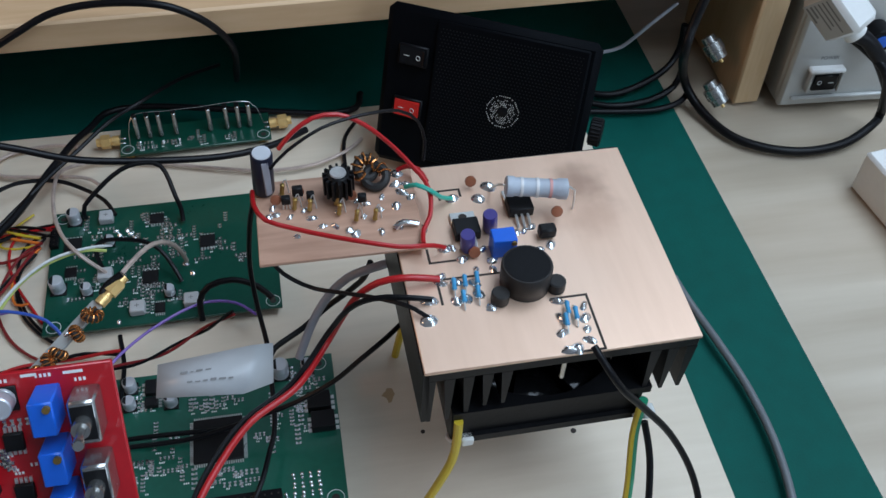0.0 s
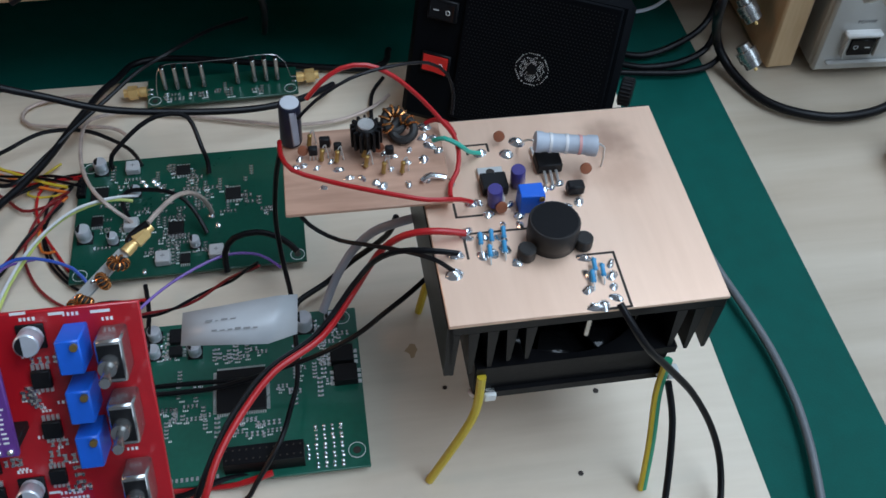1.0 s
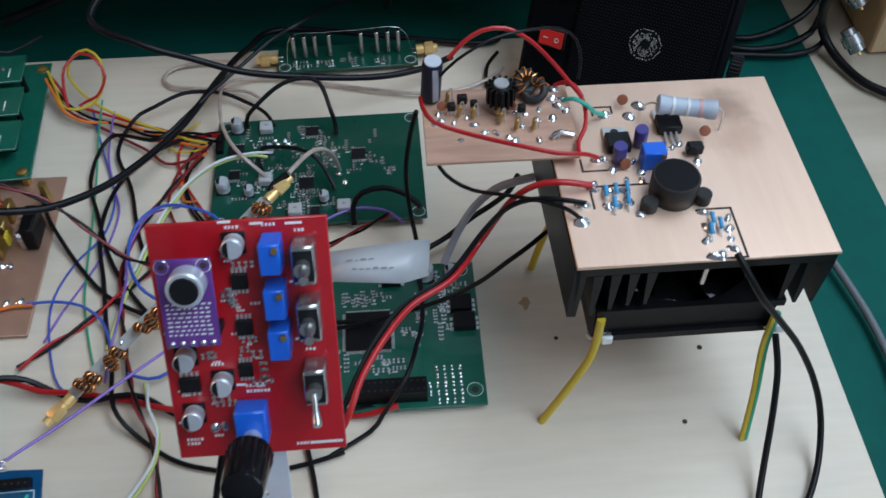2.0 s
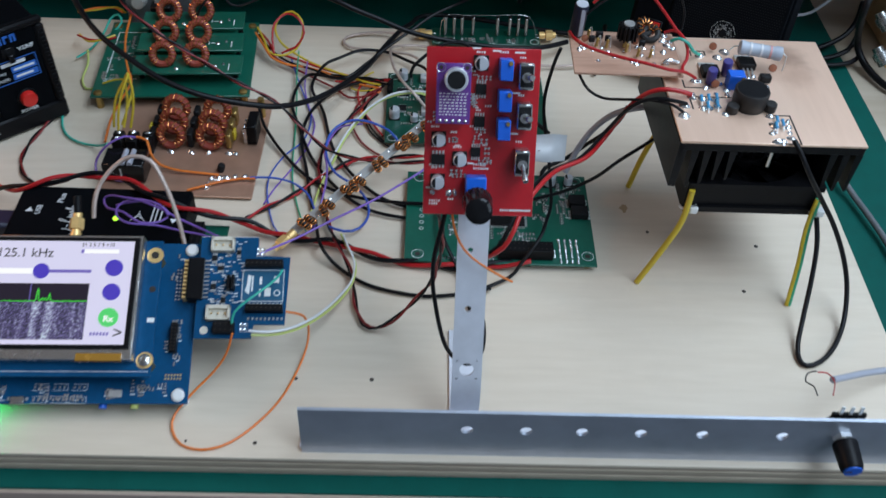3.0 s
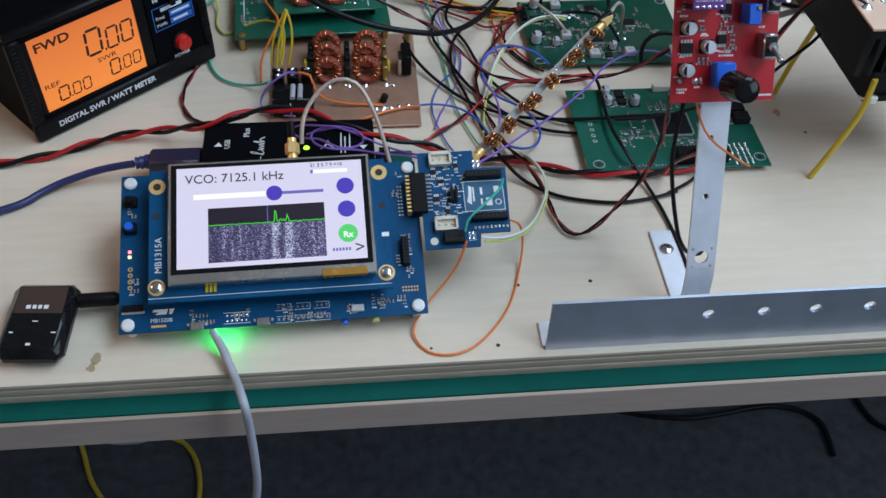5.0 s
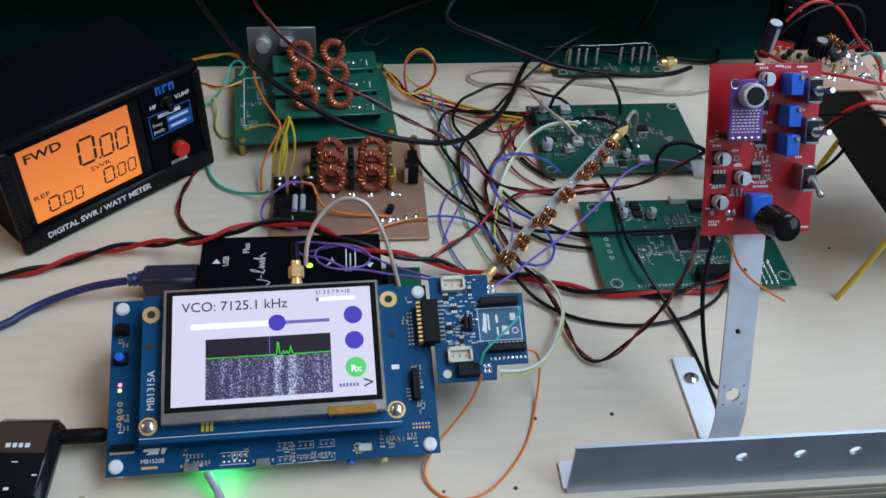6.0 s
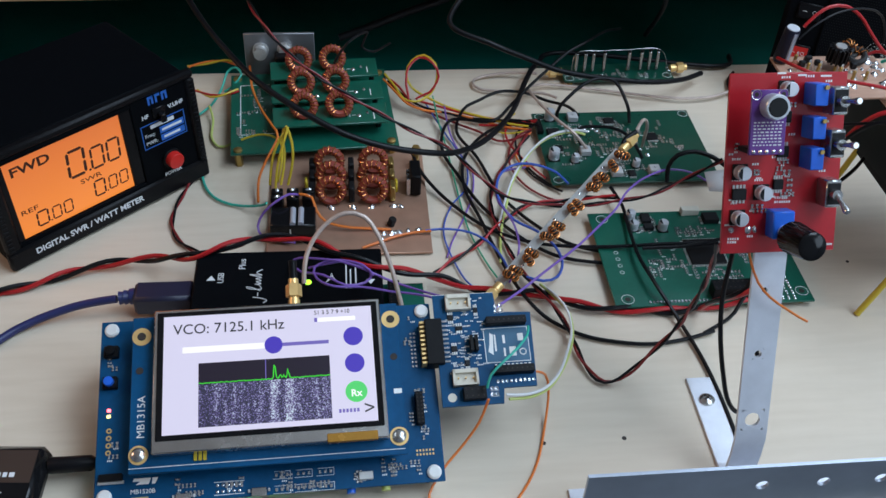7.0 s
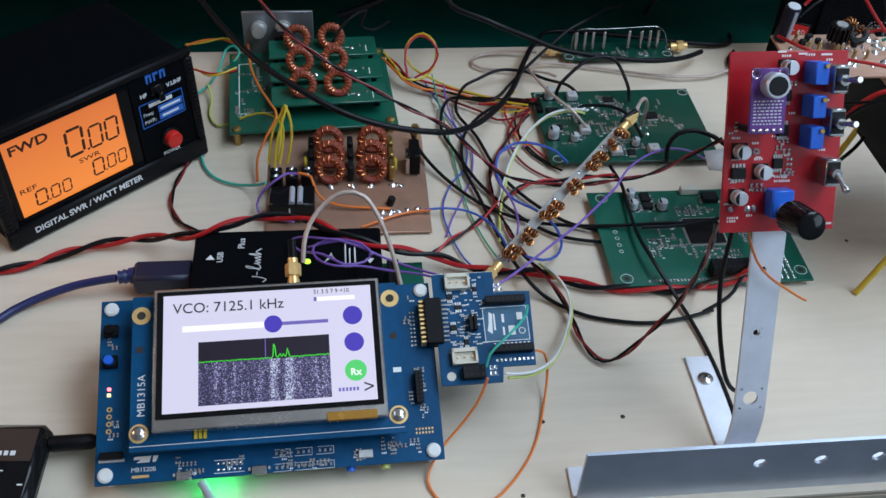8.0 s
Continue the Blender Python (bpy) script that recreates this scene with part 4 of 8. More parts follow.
# small driver board, bridged on to the amplifier
SB = thing("driver_board", "small copper-clad driver board with through-hole parts", "circuit board", pose(0.3530, 0.1962, 0.1165, 0, 0, -0.3))
part("board", Geo().box(0, 0, -0.0016, 0.0655, 0.0455, 0, 0.0003), COPPER_MID, SB)
part("mounting_post", Geo().cyl((0.062, 0.01, -0.005), 0.002, 0.0034, 8), BRASS, SB)
part("mounting_post", Geo().cyl((0.062, 0.038, -0.005), 0.002, 0.0034, 8), BRASS, SB)
ec = part("electrolytic_capacitor", Geo().lathe((0.004, 0.040, 0.001), [(0.0042, 0), (0.0045, 0.0006), (0.0045, 0.0215), (0.0041, 0.0225)], 20, (0.05, -0.1, 1)), SLEEVE, SB, "tall slate electrolytic capacitor")
part("sleeve_stripe", Geo().box(-0.0013, -0.0049, 0.0015, 0.0017, -0.0040, 0.0215, 0.0003).moved(Matrix.Translation((0.004, 0.040, 0.001)) @ Matrix.Rotation(0.1, 4, "X") @ Matrix.Rotation(math.radians(STRIPE), 4, "Z")), W_GREY, ec, "pale sleeve stripe")
part("can_top", Geo().lathe((0.0052, 0.0378, 0.0236), [(0.0038, 0), (0.0037, 0.0003)], 18, (0.05, -0.1, 1)), CAN, ec)
hsk = part("clip_on_heatsink", Geo().cyl((0.0343, 0.031, 0.005), 0.0046, 0.010, 16, b=0.0004), ANOD, SB, "black star heatsink on a transistor")
for k in range(14):
    a = 2 * math.pi * k / 14
    part("vane", Geo().box(-0.0005, 0.0043, 0, 0.0005, 0.0064, 0.0095).moved(Matrix.Translation((0.0343, 0.031, 0.005)) @ Matrix.Rotation(a, 4, "Z")), ANOD, hsk)
part("transistor_cap", Geo().lathe((0.0343, 0.031, 0.0152), [(0.0034, 0), (0.0032, 0.0006)], 18), TIN, hsk)
toroid(SB, (0.0465, 0.0410, 0.0065), 0.0043, 0.0018, (0.3, -0.5, 0.6), CORE_K, 9, 0.0005, 0.2)
toroid(SB, (0.0500, 0.0375, 0.0045), 0.0045, 0.0019, (-0.2, -0.4, 0.8), CORE_K, 3, 0.0004, 0.7)
for x, y in ((0.0085, 0.030), (0.018, 0.0335), (0.039, 0.0285), (0.0175, 0.034)):
    part("disc_capacitor", Geo().lathe((x, y, 0.0045), [(0.001, -0.0008), (0.0022, -0.0005), (0.0022, 0.0005), (0.001, 0.0008)], 14, (0, -1, 0.3)), BROWN, SB, "brown disc capacitor")
for x, y in ((0.0155, 0.027), (0.0215, 0.0255), (0.033, 0.0215), (0.0395, 0.017), (0.047, 0.0165), (0.011, 0.036), (0.0325, 0.027)):
    rb = part("axial_resistor", Geo().lathe((x, y, 0.001), [(0.0007, 0), (0.0011, 0.0006), (0.0009, 0.0015), (0.0009, 0.0042), (0.0011, 0.005), (0.0007, 0.0056)], 10, (0.15, 0.2, 1)), BRASS, SB, "tan upright resistor")
    part("lead", Geo().tube(spline([(x + 0.001, y + 0.0014, 0.0066), (x + 0.0022, y + 0.0022, 0.0075), (x + 0.003, y + 0.002, 0.0)]), 0.0003, 4), TIN, rb)
for x, y, w in ((0.0175, 0.0330, 0.0022), (0.0125, 0.0290, 0.0018), (0.0430, 0.0260, 0.0018), (0.0225, 0.0305, 0.0016)):
    tq = part("transistor", Geo().box(x - w, y - 0.0014, 0.003, x + w, y + 0.0014, 0.003 + w * 2.2, 0.0005), CHIP, SB, "small black transistor")
    gl = Geo()
    for k in (-1, 0, 1):
        gl.tube([(x + k * w * 0.6, y, 0.003), (x + k * w * 0.8, y - 0.0004, 0.0002)], 0.00035, 5)
    part("lead", gl, TIN, tq)
blobs(SB, [(0.0593, 0.0426, 0, 0.0028), (0.0582, 0.0366, 0, 0.0028), (0.0600, 0.0314, 0, 0.0028), (0.0568, 0.0243, 0, 0.0025), (0.0635, 0.0284, 0, 0.0022), (0.0625, 0.0360, 0, 0.0022), (0.0567, 0.0133, 0, 0.0026), (0.0309, 0.0163, 0, 0.0022), (0.0363, 0.0134, 0, 0.0022), (0.0388, 0.0112, 0, 0.0025), (0.0491, 0.0106, 0, 0.0023), (0.0450, 0.0269, 0, 0.0018), (0.0497, 0.0231, 0, 0.0018), (0.0411, 0.0291, 0, 0.0018), (0.0050, 0.0245, 0, 0.0023), (0.0070, 0.0300, 0, 0.0022), (0.0080, 0.0260, 0, 0.0019), (0.0155, 0.0130, 0, 0.0016), (0.0220, 0.0220, 0, 0.0024), (0.0260, 0.0170, 0, 0.0022), (0.0135, 0.0240, 0, 0.0018), (0.0195, 0.0270, 0, 0.0018), (0.0330, 0.0240, 0, 0.0018), (0.0430, 0.0200, 0, 0.0017), (0.0515, 0.0300, 0, 0.0019)], k=0.8)
part("bridge_strip", Geo().tube(spline([(0.0545, 0.011, 0.001), (0.058, 0.012, 0.003), (0.064, 0.012, 0.001)]), 0.0012, 6), SOLDER, SB)

# ---- loudspeaker at the back ----
SP = thing("extension_speaker", "black plastic communications loudspeaker with rocker switches and mesh grille", "speaker", pose(0.4151, 0.3594, 0.0125, 0, 0, -29.2) @ pose(0, 0, 0, 69.6, 0, 1.5) @ Matrix.Scale(0.886, 4) @ Matrix.Translation((0.005, 0.002, 0)))
part("case", Geo().box(-0.005, -0.002, -0.009, 0.128, 0.1022, 0, 0.004).add(
    [(-0.002, 0.001, -0.0085), (0.125, 0.001, -0.0085), (0.125, 0.099, -0.0085), (-0.002, 0.099, -0.0085), (0.010, 0.002, -0.035), (0.100, 0.002, -0.035), (0.100, 0.080, -0.035), (0.010, 0.080, -0.035)],
    [(0, 1, 2, 3), (7, 6, 5, 4), (0, 4, 5, 1), (1, 5, 6, 2), (2, 6, 7, 3), (3, 7, 4, 0)]), BLACK_SATIN, SP)
part("grille_panel", Geo().box(0.028, 0.006, 0.0, 0.122, 0.098, 0.0022, 0.0012), BLACK_SATIN, SP, "black perforated metal grille")
g = Geo()
for j in range(3, 44):
    for i in range(42):
        x, y = 0.031 + i * 0.0021 + (j % 2) * 0.00105, 0.003 + j * 0.0021
        g.add([(x - 0.00055, y, 0.0023), (x, y - 0.00055, 0.0023), (x + 0.00055, y, 0.0023), (x, y + 0.00055, 0.0023)], [(0, 1, 2, 3)])
tagged(part("grille_hole", g, CHIP, SP), kind="stuff")
tw = part("tweeter_dome", Geo().lathe((0.0758, 0.0503, 0.0022), [(0.0105, 0), (0.0102, 0.0006), (0.006, 0.0009), (0.0045, 0.0003), (0.003, 0.0012)], 24), BLACK_GLOSS, SP, "tweeter behind the grille")
g = Geo()
rnd = random.Random(9)
for j in range(-9, 10):
    for i in range(-9, 10):
        x, y = (i + 0.5 * (j % 2)) * 0.00125, j * 0.00108
        rr = math.hypot(x, y)
        if rr < 0.0106 and (rr > 0.0096 or (0.0025 < rr < 0.0078 and rnd.random() < 0.75)):
            g.dome((0.0758 + x, 0.0503 + y, 0.0029), rnd.uniform(0.00026, 0.00048), 0.0003, 5)
tagged(part("tweeter_glint", g, TIN, SP), kind="stuff")
for y, mt, lab in ((0.0728, BLACK_GLOSS, "black rocker switch"), (0.0386, RED_BTN, "red rocker switch")):
    sw = part("rocker_switch", Geo().box(0.0055, y - 0.0065, 0.0, 0.0245, y + 0.0065, 0.0026, 0.0006), BLACK, SP, lab)
    part("rocker", Geo().add([(0.007, y - 0.005, 0.0026), (0.023, y - 0.005, 0.0026), (0.023, y + 0.005, 0.0026), (0.007, y + 0.005, 0.0026), (0.007, y - 0.005, 0.0034), (0.015, y - 0.005, 0.0036), (0.023, y - 0.005, 0.0062), (0.007, y + 0.005, 0.0034), (0.015, y + 0.005, 0.0036), (0.023, y + 0.005, 0.0062)],
                             [(3, 2, 1, 0), (0, 1, 6, 5, 4), (3, 7, 8, 9, 2), (4, 5, 8, 7), (5, 6, 9, 8), (1, 2, 9, 6), (0, 4, 7, 3)]), mt, sw)
    part("off_mark", Geo().torus((0.0192, y, 0.0053), 0.0014, 0.0002, (-0.3, 0, 1), 16, 4), SILK, sw)
    part("on_mark", Geo().box(0.0095, y - 0.0002, 0.0036, 0.0130, y + 0.0002, 0.0038), SILK, sw)
kn = part("bracket_knob", Geo().cyl((0.129, 0.044, -0.016), 0.0085, 0.008, 24, (1, 0, 0), 0.0008), BLACK, SP, "ribbed black bracket knob")
for k in range(24):
    a = 2 * math.pi * k / 24
    part("rib", Geo().cyl((0.1298, 0.044 + 0.0085 * math.cos(a), -0.016 + 0.0085 * math.sin(a)), 0.0006, 0.0064, 5, (1, 0, 0)), BLACK, kn)
part("bracket", Geo().box(0.02, -0.0135, -0.030, 0.105, -0.0115, -0.004, 0.0005).box(0.02, -0.0116, -0.018, 0.022, -0.0018, -0.010, 0.0004).box(0.103, -0.0116, -0.018, 0.105, -0.0018, -0.010, 0.0004), BLACK_SATIN, SP, "black steel bracket foot")

# ---- silver instrument, far end of the bench ----
PS = thing("bench_instrument", "silver bench instrument with rocker power switch", "instrument", pose(0.6883, 0.400, -0.0165, 0, 0, -3))
part("case", Geo().box(0.0004, 0, 0.004, 0.24, 0.20, 0.16, 0.002), SILVER, PS)
part("front_panel", Geo().box(0.0, -0.006, 0.0045, 0.240, 0.0, 0.159, 0.002), SILVER, PS)
part("panel_ridge", Geo().box(0.0065, -0.0095, 0.0120, 0.234, -0.006, 0.0142, 0.001), SILVER, PS)
sw = part("power_switch", Geo().box(0.0135, -0.0075, 0.0185, 0.0355, -0.006, 0.0370, 0.0006), SILVER, PS, "recessed power rocker switch")
part("hood", Geo().box(0.0115, -0.0125, 0.0350, 0.0352, -0.006, 0.0385, 0.0012), WHITE, sw, "pale hood over the switch")
part("cheek", Geo().box(0.0135, -0.0105, 0.0185, 0.0160, -0.0075, 0.0350, 0.0008), SILVER, sw)
part("cheek", Geo().box(0.0345, -0.0105, 0.0185, 0.0360, -0.0075, 0.0350, 0.0006), SILVER, sw)
part("rocker", Geo().box(0.0175, -0.0095, 0.0195, 0.0335, -0.0075, 0.0318, 0.0006), BLACK_GLOSS, sw)
part("on_mark", Geo().box(0.0275, -0.0098, 0.0256, 0.0310, -0.0095, 0.0262), SILK, sw)
part("off_mark", Geo().torus((0.0215, -0.0096, 0.0262), 0.0014, 0.0002, (0, 1, 0), 16, 4), SILK, sw)
lettering("POWER", 0.0036, INK_G, PS, pose(0.0180, -0.0064, 0.0425, 90, 0, 0))
for x in (0.012, 0.2):
    part("foot", Geo().cyl((x + 0.008, 0.015, -0.0004), 0.006, 0.0045, 14), BLACK, PS)
kb = part("tuning_knob", Geo().cyl((0.0455, -0.006, 0.0637), 0.0085, 0.013, 24, (0, -1, 0), 0.001), BLACK, PS)
part("knob_cap", Geo().cyl((0.0455, -0.0191, 0.0637), 0.0045, 0.0005, 20, (0, -1, 0)), BLUE_TRIM, kb)
bx = whole("white_box", Geo().box(0.0, 0.0, 0.0, 0.09, 0.08, 0.03, 0.002), WHITE, "white box standing on the table", "box", m=pose(0.718, 0.242, -0.0169, 0, 0, 8))
# the adapter leans with its label face to the front
au = Vector((19, -18, -20)).normalized()
av = Vector((4, -24, 26)).normalized()
av = (av - au * av.dot(au)).normalized()
an = au.cross(av)
am = Matrix((au, av, an)).transposed().to_4x4()
AD = thing("mains_adapter", "white plug adapter with black strain relief before the instrument", "adapter", pose(0.6883, 0.400, -0.0165, 0, 0, -3) @ Matrix.Translation((-0.0014, -0.035, 0.0768)) @ am)
part("body", Geo().box(-0.029, 0, -0.019, 0, 0.031, 0, 0.003), WHITE, AD)
part("collar", Geo().cyl((-0.004, 0.014, -0.010), 0.0068, 0.009, 18, (0.9, -0.1, -0.1), 0.001), WHITE, AD)
part("rating_label", Geo().box(-0.0265, 0.0025, 0.0, -0.0025, 0.0285, 0.00015, 0.00005), INSTR_LABEL, AD, "grey rating label")
for k, (w0, w1) in enumerate(((0.004, 0.010), (0.004, 0.007), (0.003, 0.018), (0.003, 0.016), (0.003, 0.022), (0.003, 0.014))):
    part("print_bar", Geo().box(-0.0250, 0.0045 + k * 0.0038, 0.00016, -0.0250 + w1 * 0.85 + 0.002, 0.0045 + k * 0.0038 + w0 * 0.45, 0.00022), INK_G, AD)
sr = Matrix.Translation((0, 0, 0)) @ (pose(0.6883, 0.400, -0.0165, 0, 0, -3) @ Matrix.Translation((-0.0014, -0.035, 0.0768)) @ am).inverted() @ pose(0.6883, 0.400, -0.0165, 0, 0, -3)
part("strain_relief", Geo().tube([sr @ p for p in spline([(0.0120, -0.034, 0.0835), (0.0220, -0.036, 0.0800), (0.0350, -0.039, 0.0660), (0.0480, -0.040, 0.0461)])], 0.0046, 12), RUBBER, AD)

for pz in ((0.6405, 0.4222, 0.0288), (0.6395, 0.4032, 0.0073)):
    bn = thing("bnc_connector", "nickel bayonet coax connector hanging by the post", "connector", Matrix.Translation(pz))
    part("shell", Geo().lathe((0, 0, 0), [(0.0045, 0), (0.0047, 0.004), (0.0066, 0.0044), (0.0066, 0.011), (0.0056, 0.0115), (0.0056, 0.016), (0.0042, 0.0162)], 18, (0.4, -0.5, -0.55)), TIN_DARK, bn)
    part("pin", Geo().cyl(Vector((0.4, -0.5, -0.55)).normalized() * 0.016, 0.0011, 0.003, 8, (0.4, -0.5, -0.55)), GOLD, bn)

# ---- microphone board on its aluminium bracket ----
BR = thing("mounting_bracket", "bent aluminium strip bracket screwed to the board", "bracket")
part("foot_plate", Geo().box(0.2822, 0.0330, 0.0001, 0.2980, 0.0912, 0.0018, 0.0003), ALU, BR)
prof = [(0.0328, 0.0009), (0.0284, 0.0012), (0.0258, 0.0024), (0.0246, 0.0052), (0.0242, 0.0100), (0.0246, 0.0200), (0.0260, 0.0300), (0.0280, 0.0360)]
vs, fs = [], []
for k, (y, z) in enumerate(prof):
    q, p = prof[min(k + 1, len(prof) - 1)], prof[max(k - 1, 0)]
    d = Vector((q[0] - p[0], q[1] - p[1])).normalized()
    n1, n2 = d.y * 0.0018, -d.x * 0.0018
    vs += [(0.2822, y, z), (0.2979, y, z), (0.2979, y + n1, z + n2), (0.2822, y + n1, z + n2)]
for k in range(len(prof) - 1):
    for e in range(4):
        h = (e + 1) % 4
        fs.append((k * 4 + e, k * 4 + h, k * 4 + 4 + h, k * 4 + 4 + e))
fs += [(3, 2, 1, 0), tuple(len(vs) - 4 + i for i in range(4))]
part("bend", Geo().add(vs, fs), ALU, BR)


def strip_with_holes(x0, x1, length, thick, holes):
    """A flat strip along z with round holes (x, z, radius) through its thickness."""
    g, z, n = Geo(), 0.0, 20
    for cx, cz, rad in holes:
        h = rad * 1.5
        g.box(x0, 0, z, x1, thick, cz - h).box(x0, 0, cz - h, cx - h, thick, cz + h).box(cx + h, 0, cz - h, x1, thick, cz + h)
        z = cz + h
        vs, fs = [], []
        for i in range(n):
            a = 2 * math.pi * i / n
            c, d = math.cos(a), math.sin(a)
            for k in (rad, h / max(abs(c), abs(d))):
                vs += [(cx + k * c, 0, cz + k * d), (cx + k * c, thick, cz + k * d)]
        for i in range(n):
            p, q = 4 * i, 4 * ((i + 1) % n)
            fs += [(p, p + 2, q + 2, q), (q + 1, q + 3, p + 3, p + 1), (p + 1, p, q, q + 1)]
        g.add(vs, fs)
    return g.box(x0, 0, z, x1, thick, length)


lean = Matrix.Translation((0, 0.0280, 0.0360)) @ Matrix.Rotation(-math.atan2(0.0410, 0.0920), 4, "X")
part("strip", strip_with_holes(0.2822, 0.2979, 0.1010, 0.0018, ((0.2898, 0.0058, 0.0038), (0.2890, 0.0410, 0.0018), (0.2890, 0.0736, 0.0014))).moved(lean), ALU, BR)
sc = part("screw", Geo().lathe((0.2893, 0.0748, 0.0018), [(0.0042, 0), (0.0042, 0.001), (0.0028, 0.0022), (0.0006, 0.0026)], 18), STEEL, BR)
part("cross_slot", Geo().box(-0.0022, -0.0004, 0, 0.0022, 0.0004, 0.0003).box(-0.0004, -0.0022, 0, 0.0004, 0.0022, 0.0003).moved(Matrix.Translation((0.2893, 0.0748, 0.0043)) @ Matrix.Rotation(0.5, 4, "Z")), KNOT, sc)

RB = thing("microphone_board", "red circuit board with microphone module, trimmers and toggle switches", "circuit board", pose(0.2643, 0.0636, 0.1240, 61, 0, 0))
part("board", Geo().box(0, -0.0014, -0.0016, 0.0540, 0.0797, 0, 0.0003), PCB_R, RB)
mm = part("microphone_module", Geo().box(0.0045, 0.0455, 0.0085, 0.0205, 0.0735, 0.0101, 0.0003), PCB_P, RB, "purple microphone breakout board", pose(0.0002, 0, 0.0035))
part("microphone", Geo().lathe((0.0135, 0.0665, 0.0101), [(0.0055, 0), (0.0055, 0.006), (0.0050, 0.0066)], 22), CAN, mm, "silver electret capsule")
part("felt", Geo().lathe((0.0135, 0.0665, 0.0167), [(0.0042, 0), (0.0040, 0.0006)], 20), CHIP, mm, "black felt front")
for x in (0.0065, 0.0185):
    mount_hole(mm, x, 0.0715, 0.0010, SOLDER, 0.0101)
g = Geo()
for i in range(5):
    g.dome((0.0065 + i * 0.003, 0.047, 0.0101), 0.0010, 0.0009, 7)
part("module_pin", g, SOLDER, mm)
g = Geo()
rnd = random.Random(4)
for j in range(8):
    x = 0.006
    while x < 0.0185:
        w = rnd.uniform(0.0006, 0.0016)
        g.box(x, 0.0495 + j * 0.0014, 0.0101, x + w, 0.0500 + j * 0.0014, 0.01018)
        x += w + 0.0007
tagged(part("print_bar", g, SILK, mm), kind="stuff")
part("pin_header", Geo().box(0.0052, 0.0458, -0.0035, 0.0198, 0.0482, 0.0085, 0.0003), CHIP, mm, "black pin header")
for y in (0.071, 0.0565, 0.0430):
    t = part("trimmer", Geo().box(0.0341, y - 0.0052, 0, 0.0403, y + 0.0045, 0.0112, 0.0004), BLUE_TRIM, RB, "blue multi-turn trimmer")
    part("screw", Geo().cyl((0.0389, y + 0.0028, 0.0112), 0.0010, 0.0011, 10), BRASS, t)
for y, a in ((0.0678, 0.10), (0.0490, 0.10), (0.0268, -0.75)):
    t = part("toggle_switch", Geo().box(0.0432, y - 0.0062, 0, 0.0502, y + 0.0062, 0.0100, 0.0006), TIN_DARK, RB, "metal toggle switch")
    part("slot", Geo().box(0.0438, y - 0.0048, 0.0100, 0.0496, y + 0.0048, 0.0102), CHIP, t, "dark switch opening")
    part("bushing", Geo().cyl((0.0465, y, 0.0100), 0.0024, 0.0040, 14), TIN_DARK, t)
    part("lever", Geo().lathe((0.0465, y, 0.0132), [(0.0011, 0), (0.0010, 0.005), (0.0016, 0.0095), (0.0013, 0.0105)], 12, (0.12, a, 1)), TIN_DARK, t)
for x, y in ((0.0258, 0.0728), (0.0068, 0.0362), (0.0172, 0.0268), (0.0068, 0.0155)):
    can_cap(RB, x, y, 0.0033, 0.0055)
for x, y, w, d in ((0.0262, 0.0605, 0.005, 0.005), (0.0260, 0.0450, 0.005, 0.005), (0.0248, 0.0302, 0.0045, 0.0045), (0.0068, 0.0262, 0.0065, 0.0050)):
    chip(RB, x, y, w, d, 0.0018, 8)
smd_field(RB, [(0.0235, 0.055, 0.004, 0.003, 10), (0.026, 0.068, 0.004, 0.003, 8), (0.0265, 0.038, 0.003, 0.004, 10), (0.012, 0.037, 0.004, 0.003, 9), (0.015, 0.018, 0.005, 0.003, 8), (0.004, 0.046, 0.002, 0.003, 6), (0.0295, 0.028, 0.003, 0.004, 7)], 21)
blobs(RB, [(0.0045, 0.0095, 0, 0.0012), (0.0125, 0.0095, 0, 0.0014), (0.0155, 0.0095, 0, 0.0014)])
g = Geo()
for x, y, w in ((0.043, 0.0005, 0.010), (0.0025, 0.0225, 0.004), (0.021, 0.0235, 0.003), (0.027, 0.0235, 0.003), (0.0415, 0.077, 0.005), (0.031, 0.0775, 0.004), (0.0215, 0.0785, 0.004), (0.0012, 0.011, 0.005), (0.041, 0.058, 0.004), (0.041, 0.0385, 0.004)):
    g.box(x, y + 0.0006, 0, x + w, y + 0.0014, 0.00008)
tagged(part("print_bar", g, SILK, RB), kind="stuff")
rnd = random.Random(77)
marks = Geo()
for x, y, n in ((0.0235, 0.0772, 4), (0.0345, 0.0775, 4), (0.0440, 0.0752, 3), (0.0030, 0.0415, 4), (0.0125, 0.0390, 3), (0.0035, 0.0320, 4), (0.0140, 0.0318, 4), (0.0035, 0.0215, 3), (0.0240, 0.0215, 7), (0.0240, 0.0235, 6),
                (0.0030, 0.0050, 5), (0.0030, 0.0035, 4), (0.0120, 0.0060, 3), (0.0380, 0.0010, 14), (0.0215, 0.0420, 2), (0.0220, 0.0555, 3), (0.0285, 0.0520, 3), (0.0440, 0.0575, 3), (0.0440, 0.0352, 3), (0.0095, 0.0452, 5)):
    for q in range(n):
        marks.box(x + q * 0.0011, y, 0, x + q * 0.0011 + rnd.uniform(0.0005, 0.0008), y + 0.0010, 0.00008)
tagged(part("printed_mark", marks, SILK, RB), kind="stuff")
pt = part("potentiometer", Geo().box(0.0203, 0.0065, 0, 0.0303, 0.0192, 0.0085, 0.0006), BLUE_TRIM, RB, "blue potentiometer body")
part("bushing", Geo().cyl((0.0255, 0.0100, 0.0085), 0.0030, 0.009, 14), TIN, pt)
